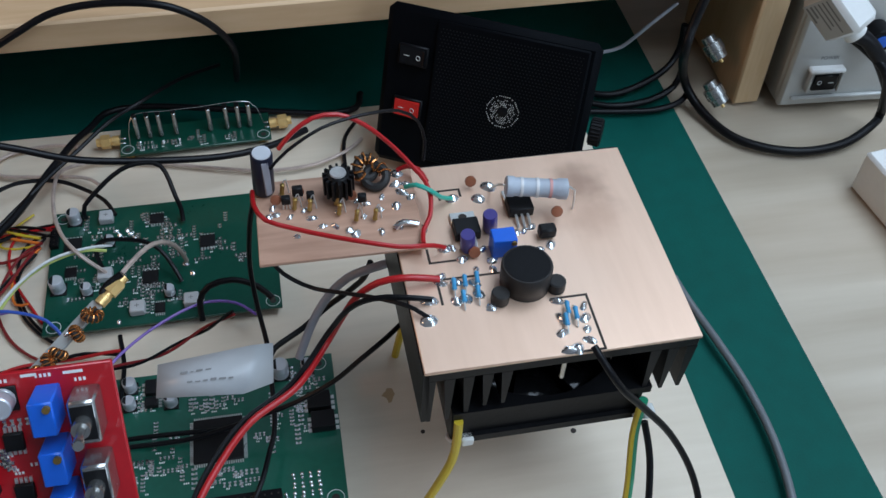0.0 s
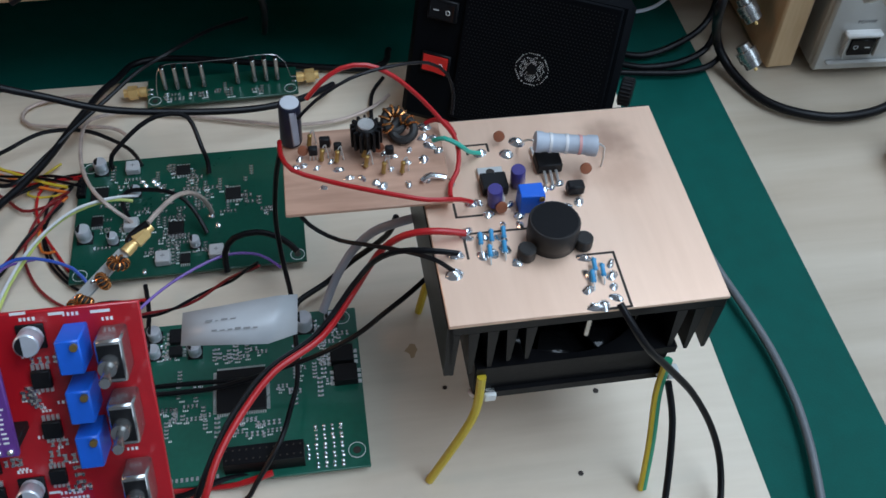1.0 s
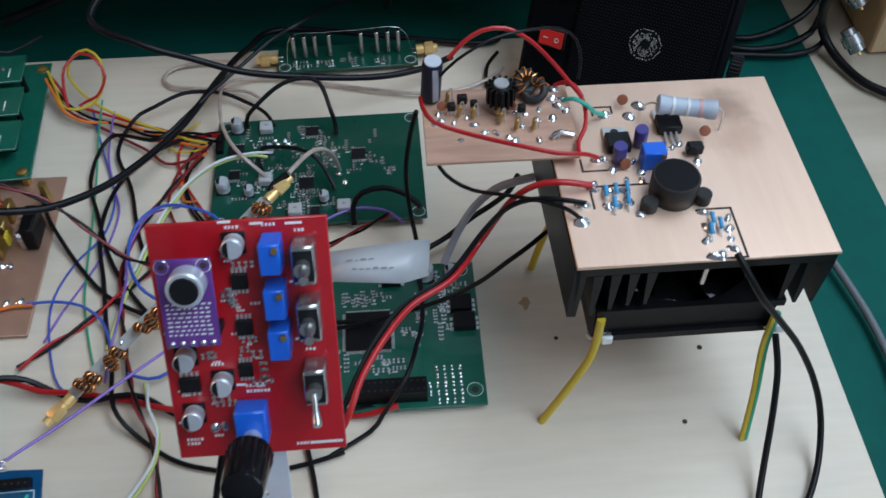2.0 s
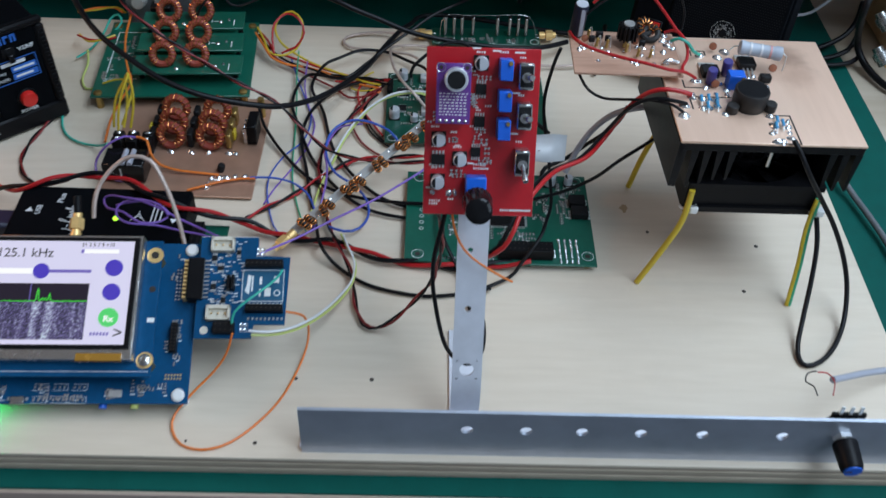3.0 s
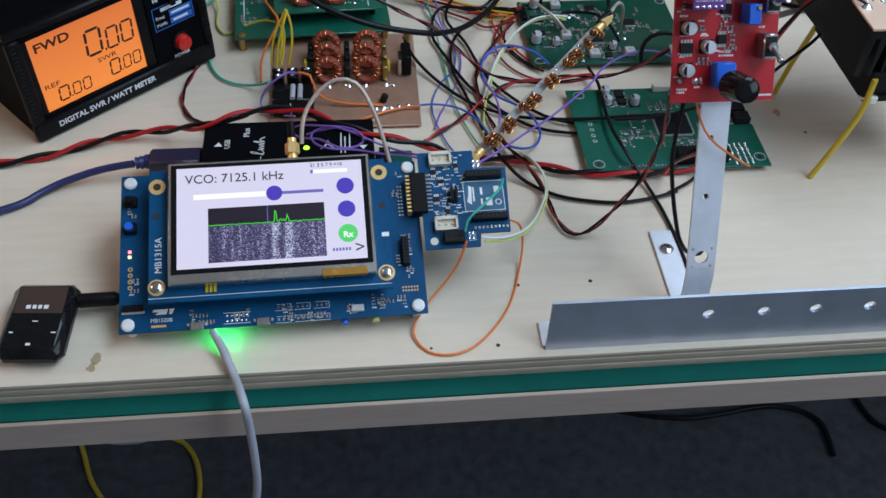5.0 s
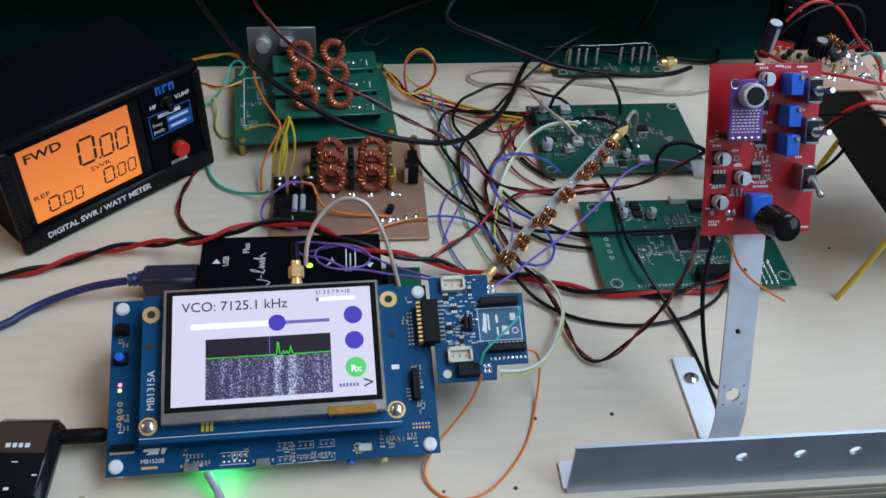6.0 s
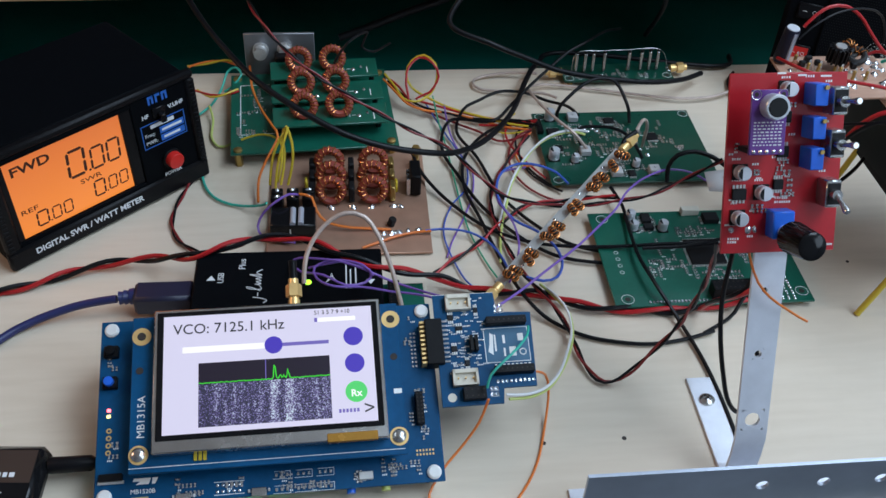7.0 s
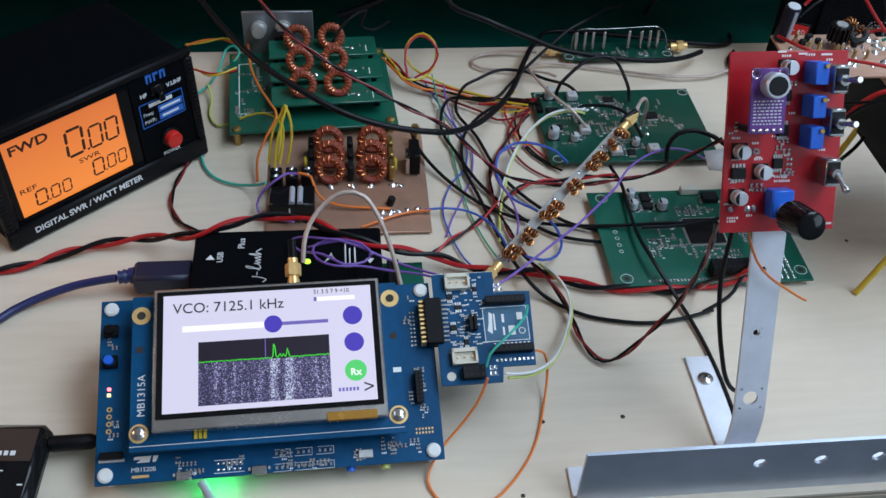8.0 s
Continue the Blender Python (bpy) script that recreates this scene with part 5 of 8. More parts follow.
kn = part("knob", Geo().lathe((0.0255, 0.0093, 0.0172), [(0.0072, 0), (0.0070, 0.001), (0.0066, 0.016), (0.0062, 0.0185), (0.0052, 0.0192)], 26, (0, 0, 1)), BLACK_GLOSS, RB, "black ribbed control knob")
for k in range(20):
    a = 2 * math.pi * k / 20
    part("rib", Geo().lathe((0.0255 + 0.0069 * math.cos(a), 0.0093 + 0.0069 * math.sin(a), 0.0176), [(0.0006, 0), (0.0005, 0.0155)], 5, (-math.cos(a) * 0.07, -math.sin(a) * 0.07, 1)), BLACK, kn)

# ---- aluminium angle with holes, and a potentiometer ----
def drilled_face(x0, x1, z0, z1, y0, y1, holes, r):
    """A plate in the xz plane with round holes through it."""
    g = Geo()
    h, cz, n = r * 1.6, (z0 + z1) / 2 + 0.0045, 24
    g.box(x0, y0, z0, x1, y1, cz - h).box(x0, y0, cz + h, x1, y1, z1)
    left = x0
    for cx in list(holes) + [x1 + h]:
        g.box(left, y0, cz - h, cx - h, y1, cz + h)
        left = cx + h
        if cx > x1:
            break
        vs, fs = [], []
        for i in range(n):
            a = 2 * math.pi * i / n
            c, d = math.cos(a), math.sin(a)
            k = h / max(abs(c), abs(d))
            for rad in (r, k):
                for y in (y0, y1):
                    vs.append((cx + rad * c, y, cz + rad * d))
        for i in range(n):
            p, q = 4 * i, 4 * ((i + 1) % n)
            fs += [(p, p + 2, q + 2, q), (q + 1, q + 3, p + 3, p + 1), (p + 1, p, q, q + 1)]
        g.add(vs, fs)
    return g


AN = thing("aluminium_angle", "drilled aluminium angle profile along the board front", "profile")
part("front_flange", drilled_face(0.203, 0.548, 0.0, 0.0385, 0.0045, 0.0063, [0.2905, 0.3215, 0.351, 0.382, 0.4145, 0.457, 0.489], 0.0033), ALU_ANGLE, AN)
part("base_flange", Geo().box(0.2015, 0.0064, 0.0001, 0.548, 0.0235, 0.0018, 0.0003), ALU, AN)
PT = thing("panel_potentiometer", "potentiometer with black knob and blue cap on the angle", "potentiometer", pose(0.489, 0.0045, 0.024))
part("body", Geo().cyl((0, 0.0022, 0), 0.0085, 0.008, 24, (0, 1, 0), 0.0005), TIN, PT)
part("terminal_board", Geo().box(-0.009, 0.0035, 0.0, 0.009, 0.0055, 0.0155, 0.0003), BLACK, PT)
for x in (-0.005, 0.0, 0.005):
    part("terminal", Geo().box(x - 0.001, 0.0036, 0.0145, x + 0.001, 0.0044, 0.0215, 0.0002), TIN, PT)
part("nut", Geo().lathe((0, -0.0024, 0), [(0.0055, 0), (0.0055, 0.0024)], 6, (0, 1, 0)), TIN, PT)
part("shaft", Geo().cyl((0, -0.0065, 0), 0.003, 0.007, 12, (0, 1, 0)), TIN, PT)
kn = part("knob", Geo().lathe((0.0, -0.0035, 0), [(0.0064, 0), (0.0066, 0.001), (0.0060, 0.0135), (0.0054, 0.0155)], 24, (0.02, -1, -0.12)), BLACK, PT, "black ribbed knob")
part("knob_cap", Geo().lathe((0.0003, -0.0192, -0.0019), [(0.0049, 0), (0.0047, 0.0006)], 22, (0.02, -1, -0.12)), BLUE_TRIM, kn, "blue cap")
part("pointer", Geo().box(-0.0042, -0.0202, -0.0023, 0.0, -0.0198, -0.0017), KNOT, kn)

# ---- display board ----
ST = thing("display_board", "blue development board with lit touch display and white feet", "development board", pose(-0.0302, 0.0242, 0.0130, 23.5, 0, 1.4))
part("main_board", Geo().box(0.0022, -0.0028, -0.0016, 0.1698, 0.0905, 0, 0.0003), PCB_B, ST)
for x, y, h in ((0.0072, 0.0018, 0.0098), (0.1645, 0.0018, 0.0135), (0.0075, 0.0855, 0.047), (0.1652, 0.0862, 0.050)):
    ft = part("foot", Geo().cyl((x, y, -0.0016 - h), 0.0034, h, 14, (0, 0, 1)), WHITE, ST, "white plastic standoff foot")
    part("foot_head", Geo().lathe((x, y, 0), [(0.0036, 0), (0.0036, 0.001), (0.0026, 0.0018)], 18), WHITE, ft)
lb = part("display_carrier", Geo().box(0.0198, 0.0092, 0.0135, 0.1512, 0.0872, 0.0151, 0.0003), PCB_B, ST, "blue display carrier board", pose(0.0004, -0.0002, -0.0024))
for x, y, mt in ((0.0243, 0.0181, STEEL), (0.1475, 0.0181, STEEL), (0.0243, 0.0770, KNOT), (0.1475, 0.0785, KNOT)):
    part("spacer", Geo().cyl((x, y, 0.0024), 0.0030, 0.0111, 6), BRASS, lb)
    part("gold_ring", Geo().lathe((x, y, 0.0151), [(0.0046, 0), (0.0046, 0.0003)], 24), GOLD, lb)
    if mt is STEEL:
        part("screw", Geo().lathe((x, y, 0.0154), [(0.0034, 0), (0.0034, 0.0008), (0.0024, 0.0018), (0.0008, 0.0021)], 18), STEEL, lb)
    else:
        part("screw_hole", Geo().cyl((x, y, 0.0154), 0.0021, 0.0002, 16), KNOT, lb)
for x, y in ((0.0238, 0.0595), (0.1478, 0.0585)):
    part("dark_hole", Geo().cyl((x, y, 0.0151), 0.0018, 0.0002, 14), KNOT, lb)
lettering("MB1315A", 0.0052, SILK, lb, pose(0.0268, 0.0260, 0.0152, 0, 0, 90))
part("print_line", Geo().box(0.020, 0.0118, 0.0151, 0.150, 0.0121, 0.01517), SILK, lb)
part("white_tag", Geo().box(0.1465, 0.0395, 0.0151, 0.1505, 0.0420, 0.01518), SILK, lb)
part("yellow_pad", Geo().box(0.050, 0.0135, 0.0151, 0.0515, 0.0165, 0.0160).box(0.0522, 0.0135, 0.0151, 0.0537, 0.0165, 0.0160).box(0.0544, 0.0135, 0.0151, 0.0559, 0.0165, 0.0160), W_YEL, lb)
dp = part("display", Geo().box(0.0313, 0.0165, 0.0153, 0.1422, 0.0876, 0.0222, 0.0006), STEEL, ST, "steel-framed touch display", pose(0.0004, -0.0002, -0.0024))
part("bezel", Geo().box(0.0331, 0.0222, 0.0222, 0.1405, 0.0859, 0.0229, 0.0002), BLACK_GLOSS, dp, "black glossy bezel")
part("flex_tail", Geo().box(0.1130, 0.0158, 0.0200, 0.1370, 0.0200, 0.02305, 0.0002), KAPTON, dp, "amber flex cable")
SX0, SX1, SY0, SY1, SZ = 0.0362, 0.1376, 0.0246, 0.0836, 0.0229
part("screen", Geo().box(SX0, SY0, SZ - 0.0002, SX1, SY1, SZ + 0.0001), SCR_BG, dp, "lit white screen")


def on_screen(u, v):
    return SX0 + u * (SX1 - SX0), SY0 + v * (SY1 - SY0)


def screen_bar(name, u0, v0, u1, v1, mat, lift=1):
    (a, b), (c, d) = on_screen(u0, v0), on_screen(u1, v1)
    part(name, Geo().box(a, b, SZ + 0.0001, c, d, SZ + 0.0001 + 0.00012 * lift), mat, dp)


def screen_disc(name, u, v, r, mat, lift=2):
    x, y = on_screen(u, v)
    part(name, Geo().cyl((x, y, SZ + 0.0001), r, 0.00014 * lift, 28), mat, dp)


def screen_text(t, u, v, size, mat=None, align="LEFT", bold=0.0):
    x, y = on_screen(u, v)
    lettering(t, size, mat or SCR_INK, dp, Matrix.Translation((x, y, SZ + 0.00045)), align, bold=bold)


screen_text("VCO: 7125.1 kHz", 0.045, 0.838, 0.0074)
screen_bar("slider_track", 0.09, 0.675, 0.52, 0.725, SCR_WHITE)
screen_bar("slider_track", 0.52, 0.685, 0.785, 0.715, SCR_PUR)
screen_disc("slider_knob", 0.52, 0.70, 0.0044, SCR_BLUE)
screen_disc("screen_button", 0.905, 0.735, 0.0048, SCR_BLUE)
screen_disc("screen_button", 0.905, 0.50, 0.0048, SCR_BLUE)
screen_disc("screen_button", 0.905, 0.255, 0.0053, SCR_GRN)
screen_text("Rx", 0.905, 0.215, 0.0048, SCR_WHITE, "CENTER", 0.0001)
screen_text(">", 0.935, 0.055, 0.0095)
screen_text("S1 3 5 7 9 +10", 0.72, 0.945, 0.0030)
screen_bar("signal_meter", 0.72, 0.88, 0.92, 0.915, SCR_WHITE)
screen_bar("signal_level", 0.72, 0.88, 0.735, 0.915, SCR_PUR, 2)
for k in range(6):
    screen_bar("menu_mark", 0.818 + k * 0.017, 0.085, 0.829 + k * 0.017, 0.115, SCR_PUR)
screen_bar("spectrum_panel", 0.165, 0.40, 0.785, 0.58, SCR_DARK)
screen_bar("waterfall", 0.165, 0.045, 0.785, 0.40, SCR_FALL)
screen_bar("tuning_line", 0.478, 0.40, 0.482, 0.58, SCR_PUR, 2)
rnd = random.Random(6)
pts = []
for i in range(125):
    u = 0.167 + 0.616 * i / 124
    v = 0.408 + rnd.uniform(-0.004, 0.004)
    for c, h, w in ((0.522, 0.14, 0.005), (0.548, 0.04, 0.004), (0.565, 0.03, 0.004), (0.585, 0.075, 0.005)):
        v += h * math.exp(-((u - c) / w) ** 2)
    pts.append((*on_screen(u, v), SZ + 0.0004))
part("spectrum_trace", Geo().tube(pts, 0.00028, 4), SCR_LINE, dp)
# parts of the main board
for y, mt in ((0.0735, BLACK), (0.0575, BLUE_TRIM)):
    b = part("push_button", Geo().box(0.0045, y - 0.003, 0, 0.0115, y + 0.003, 0.0035, 0.0003), BLACK, ST, "square push button")
    part("plunger", Geo().cyl((0.0078, y, 0.0035), 0.0024, 0.003, 16, b=0.0003), mt, b)
for x, y, mt in ((0.0076, 0.0440, LED_R), (0.0076, 0.0410, LED_Y)):
    part("indicator_led", Geo().box(x - 0.0008, y - 0.0007, 0, x + 0.0008, y + 0.0007, 0.0009), mt, ST, "lit indicator lamp")
g = Geo()
for k in range(4):
    g.torus((0.0080, 0.0230 + k * 0.0036, 0.0002), 0.0010, 0.0004, nu=14, nv=6)
part("gold_ring", g, GOLD, ST)
slw = part("slide_switch", Geo().box(0.0045, 0.0090, 0, 0.0155, 0.0125, 0.003, 0.0003), BLACK, ST)
part("switch_frame", Geo().box(0.0040, 0.0078, 0, 0.0160, 0.0092, 0.0012), TIN, slw)
part("gold_label", Geo().box(0.0195, -0.0005, 0, 0.0275, 0.0008, 0.0003), GOLD, ST)
lettering("MB1520B", 0.0030, SILK, ST, pose(0.0190, 0.0025, 0.0001))
part("maker_mark", Geo().prism([(0.0215, 0.0068), (0.0275, 0.0068), (0.0285, 0.0098), (0.0205, 0.0098), (0.020, 0.0083), (0.0235, 0.0083)], 0, 0.0001).prism([(0.029, 0.0068), (0.0305, 0.0068), (0.0318, 0.0098), (0.0292, 0.0098)], 0, 0.0001), SILK, ST, "plain white mark")
for x, y in ((0.0585, 0.0),):
    g = Geo()
    for i in range(5):
        for j in (0, 1):
            g.dome((0.0598 + i * 0.0026, 0.0005 + j * 0.0030, 0), 0.0009, 0.0006, 8)
    part("pad_array", g, SOLDER, ST)
    part("pad_frame", Geo().box(0.0580, -0.0012, 0, 0.0725, -0.0009, 0.00008).box(0.0580, 0.0049, 0, 0.0725, 0.0052, 0.00008), SILK, ST)
for x, y in ((0.0905, 0.0062), (0.0905, -0.0008), (0.1010, 0.0062), (0.1010, -0.0008), (0.1115, 0.0062), (0.1115, -0.0008)):
    g = Geo()
    for dx in (-0.0026, 0.0, 0.0026):
        g.box(x + dx - 0.0007, y - 0.0008, 0, x + dx + 0.0005, y + 0.0008, 0.0006)
    tj = part("test_jumper", g, SOLDER, ST)
    g = Geo()
    outline(g, [(x - 0.0044, y - 0.0018), (x + 0.0040, y - 0.0018), (x + 0.0040, y + 0.0018), (x - 0.0036, y + 0.0018)], 0.0001)
    part("printed_outline", g, SILK, tj)
for x in (0.0440, 0.0795):
    jk = part("usb_socket", Geo().box(x - 0.0036, -0.0034, 0, x + 0.0036, 0.0008, 0.0022, 0.0004), TIN_DARK, ST, "metal micro socket")
    part("shell_tab", Geo().box(x - 0.0052, -0.0012, 0, x - 0.0043, 0.0002, 0.0016).box(x + 0.0043, -0.0012, 0, x + 0.0052, 0.0002, 0.0016), TIN, jk)
part("sensor_block", Geo().box(0.1275, 0.0005, 0, 0.1345, 0.0045, 0.002, 0.0003), TIN, ST)
for x, mt in ((0.1235, BLUE_TRIM), (0.1405, W_LIME)):
    part("audio_jack", Geo().cyl((x, -0.0044, -0.0045), 0.0022, 0.005, 16, (0, 1, 0)), mt, ST)
socket(ST, 0.1580, 0.0255, 0.1618, 0.0420, 0.0045, 8, 2)
g = Geo()
for i in range(6):
    for j in (0, 1):
        g.box(0.1565 + i * 0.0016, 0.0105 + j * 0.0020, 0, 0.1573 + i * 0.0016, 0.0115 + j * 0.0020, 0.0003)
part("debug_pad", g, GOLD, ST)
smd_field(ST, [(0.0078, 0.0675, 0.004, 0.003, 6), (0.1310, 0.002, 0.008, 0.003, 9), (0.1600, 0.047, 0.004, 0.006, 6), (0.157, 0.076, 0.002, 0.010, 9), (0.1545, 0.006, 0.004, 0.004, 6), (0.060, 0.0035, 0.024, 0.004, 26), (0.100, 0.0030, 0.016, 0.004, 22), (0.138, 0.0045, 0.012, 0.005, 26), (0.159, 0.030, 0.004, 0.012, 16), (0.0105, 0.030, 0.003, 0.010, 8)], 31)
part("status_led", Geo().box(0.0560, 0.0000, -0.0030, 0.0590, 0.0012, -0.0018), LED_GR, ST, "bright green status lamp under the edge")
jc = sma(ST, (0.0995, 0.0905, 0.0040), (0, 1, 0.1), "coax_jack", 0.0150, 1.0)
part("heat_shrink", Geo().cyl((0.0995, 0.1052, 0.0055), 0.0021, 0.0110, 12, (0, 0.9, 0.45), 0.0003), RUBBER, jc, "black heat-shrink sleeve")
# expansion board on the right
ex = part("expansion_board", Geo().prism([(0.1712, 0.0325), (0.2025, 0.0325), (0.2035, 0.0405), (0.2205, 0.0405), (0.2220, 0.0805), (0.2040, 0.0815), (0.2035, 0.0925), (0.1712, 0.0925)], 0.0040, 0.0056), PCB_B, ST, "small blue plug-in expansion board")
socket(ex, 0.1975, 0.0735, 0.2185, 0.0775, 0.0050, 8, 1, 0.0056)
socket(ex, 0.1990, 0.0470, 0.2195, 0.0510, 0.0050, 8, 1, 0.0056)
socket(ex, 0.1820, 0.0345, 0.1935, 0.0410, 0.0050, 4, 2, 0.0056)
cn = part("edge_connector", Geo().box(0.1655, 0.0545, 0.0, 0.1745, 0.0790, 0.0085, 0.0004), BLACK, ST, "black board-to-board connector")
g = Geo()
for i in range(10):
    y = 0.0560 + i * 0.0024
    g.box(0.1630, y - 0.0006, 0.0006, 0.1660, y + 0.0006, 0.0072)
tagged(part("gold_contact", g, GOLD, cn), kind="stuff")
g = Geo()
for i in range(10):
    y = 0.0560 + i * 0.0024
    g.box(0.1745, y - 0.0005, 0.0056, 0.1775, y + 0.0005, 0.0066)
part("tinned_contact", g, SOLDER, cn)
for y in (0.0872, 0.0465):
    w = part("white_plug_socket", Geo().box(0.1775, y - 0.0042, 0.0056, 0.1905, y - 0.0032, 0.0094).box(0.1775, y + 0.0022, 0.0056, 0.1905, y + 0.0042, 0.0094).box(0.1775, y - 0.0042, 0.0056, 0.1787, y + 0.0042, 0.0094).box(0.1893, y - 0.0042, 0.0056, 0.1905, y + 0.0042, 0.0094).box(0.1775, y - 0.0042, 0.0056, 0.1905, y + 0.0042, 0.0070), CREAM, ex, "white wire socket")
    part("socket_pin", Geo().box(0.1800, y - 0.0006, 0.007, 0.1806, y, 0.0090).box(0.1838, y - 0.0006, 0.007, 0.1844, y, 0.0090).box(0.1876, y - 0.0006, 0.007, 0.1882, y, 0.0090), GOLD, w)
part("component_pin", Geo().box(0.1880, 0.0600, 0.0056, 0.1895, 0.0680, 0.011).box(0.1905, 0.0600, 0.0056, 0.1920, 0.0680, 0.011), BLACK, ex)
part("dark_panel", Geo().prism([(0.1960, 0.0540), (0.2190, 0.0540), (0.2190, 0.0725), (0.1975, 0.0725), (0.1960, 0.0710)], 0.0056, 0.0057), plain("navy_panel", (0.006, 0.085, 0.17), 0.4), ex)
g = Geo()
outline(g, [(0.1960, 0.0540), (0.2190, 0.0540), (0.2190, 0.0725), (0.1960, 0.0725), (0.1960, 0.0540)], 0.00018)
part("panel_outline", g.moved(Matrix.Translation((0, 0, 0.0057))), SILK, ex)
part("maker_mark", Geo().prism([(0.1975, 0.0600), (0.2000, 0.0580), (0.2008, 0.0690), (0.1990, 0.0700), (0.1985, 0.0640)], 0.0057, 0.0058).prism([(0.2010, 0.060), (0.2020, 0.060), (0.2020, 0.069), (0.2012, 0.069)], 0.0057, 0.0058), SILK, ex, "plain white mark")
part("approval_mark", Geo().box(0.2055, 0.0570, 0.0057, 0.2065, 0.0615, 0.0058).box(0.2055, 0.064, 0.0057, 0.2068, 0.0685, 0.0058).box(0.2085, 0.057, 0.0057, 0.2120, 0.062, 0.0058).torus((0.2155, 0.0590, 0.0058), 0.0016, 0.0003, nu=18, nv=4).box(0.2135, 0.065, 0.0057, 0.2165, 0.069, 0.0058), SILK, ex)
smd2 = Geo()
rnd = random.Random(14)
for i in range(40):
    x, y = rnd.uniform(0.1775, 0.1955), rnd.uniform(0.050, 0.088)
    smd2.box(x, y, 0.0056, x + rnd.choice((0.0008, 0.0015)), y + 0.0007, 0.0062)
for i in range(9):
    smd2.box(0.2000 + i * 0.0023, 0.0430, 0.0056, 0.2012 + i * 0.0023, 0.0445, 0.0061)
tagged(part("solder_pad", smd2, SOLDER, ex), kind="stuff")
for x, y in ((0.2085, 0.0850), (0.2112, 0.0850), (0.2085, 0.0822), (0.2112, 0.0822), (0.1972, 0.0375), (0.1995, 0.0375), (0.1972, 0.0405), (0.1995, 0.0405)):
    if x > 0.2 or y < 0.05:
        pad = part("round_pad", Geo().torus((x - 0.0045 if y > 0.05 else x, y, 0.0057), 0.0008, 0.0003, nu=12, nv=5), SOLDER, ex)
        part("printed_square", Geo().box(x - 0.0056 if y > 0.05 else x - 0.0011, y - 0.0013, 0.00562, x - 0.0034 if y > 0.05 else x + 0.0011, y - 0.0011, 0.00567), SILK, pad)
rnd = random.Random(31)
marks = Geo()
for k in range(70):
    x, y = rnd.uniform(0.1765, 0.1965), rnd.uniform(0.044, 0.0905)
    for q in range(rnd.choice((2, 3, 4))):
        marks.box(x + q * 0.0008, y, 0.0056, x + q * 0.0008 + 0.0005, y + 0.0007, 0.00568)
for k in range(9):
    marks.box(0.1992 + k * 0.0022, 0.0712, 0.0056, 0.2004 + k * 0.0022, 0.0720, 0.00568)
    marks.box(0.2000 + k * 0.0022, 0.0523, 0.0056, 0.2012 + k * 0.0022, 0.0530, 0.00568)
tagged(part("printed_mark", marks, SILK, ex), kind="stuff")
for x, y, w, d in ((0.1795, 0.0795, 0.003, 0.003), (0.1835, 0.0735, 0.0035, 0.0022), (0.1800, 0.0625, 0.003, 0.003), (0.1860, 0.0545, 0.0024, 0.0030), (0.1930, 0.0830, 0.0022, 0.0026)):
    chip(ex, x, y, w, d, 0.0011, 6, "y", 0.0056)
part("edge_lip", Geo().box(0.1712, 0.0925, 0.0040, 0.2035, 0.0927, 0.0056), SILK, ex)
# rows of pads beside the board connector
row = Geo()
for k in range(9):
    row.box(0.1580, 0.0560 + k * 0.0022, 0, 0.1590, 0.0570 + k * 0.0022, 0.0005).box(0.1597, 0.0560 + k * 0.0022, 0, 0.1607, 0.0570 + k * 0.0022, 0.0005)
tagged(part("pad_row", row, SOLDER, ST), kind="stuff")
part("gold_pad", Geo().cyl((0.1765, 0.0370, 0.0056), 0.0023, 0.0001, 16), CREAM, ex)

# ---- debug probe behind the display ----
JL = thing("debug_probe", "flat black debug probe box with white print and green lamp", "debug probe", pose(0.0068, 0.1270, 0.0, 0, 0, -0.5))
part("case", Geo().box(0, 0, 0.0005, 0.1085, 0.0605, 0.0225, 0.0012), BLACK_SATIN, JL)
lettering("USB", 0.0050, INK_W, JL, pose(0.0172, 0.0335, 0.0226, 0, 0, 90))
lettering("Plus", 0.0056, INK_W, JL, pose(0.0290, 0.0445, 0.0226, 0, 0, 90))
part("arrow_mark", Geo().prism([(0.0075, 0.0360), (0.0125, 0.0360), (0.0100, 0.0400)], 0.0225, 0.0226), INK_W, JL)
part("arrow_mark", Geo().prism([(0.0990, 0.0330), (0.1040, 0.0330), (0.1015, 0.0290)], 0.0225, 0.0226), INK_W, JL)
part("script_logo", Geo().tube(spline([(0.0405, 0.0165, 0.0226), (0.0425, 0.0185, 0.0226), (0.0385, 0.0205, 0.0226), (0.0345, 0.0212, 0.0226)], 0.001), 0.00028, 5)
     .tube(spline([(0.0372, 0.0222, 0.0226), (0.0372, 0.0248, 0.0226)], 0.001), 0.00028, 5)
     .tube(spline([(0.0385, 0.0262, 0.0226), (0.0340, 0.0290, 0.0226), (0.0305, 0.0298, 0.0226), (0.0322, 0.0282, 0.0226), (0.0388, 0.0276, 0.0226), (0.0375, 0.0312, 0.0226), (0.0352, 0.0318, 0.0226), (0.0388, 0.0322, 0.0226),
                   (0.0358, 0.0338, 0.0226), (0.0388, 0.0346, 0.0226), (0.0355, 0.0364, 0.0226), (0.0388, 0.0372, 0.0226), (0.0320, 0.0398, 0.0226), (0.0390, 0.0392, 0.0226), (0.0358, 0.0412, 0.0226), (0.0390, 0.0440, 0.0226)], 0.0008), 0.00028, 5), INK_W, JL, "plain white squiggle")
lg = Geo()
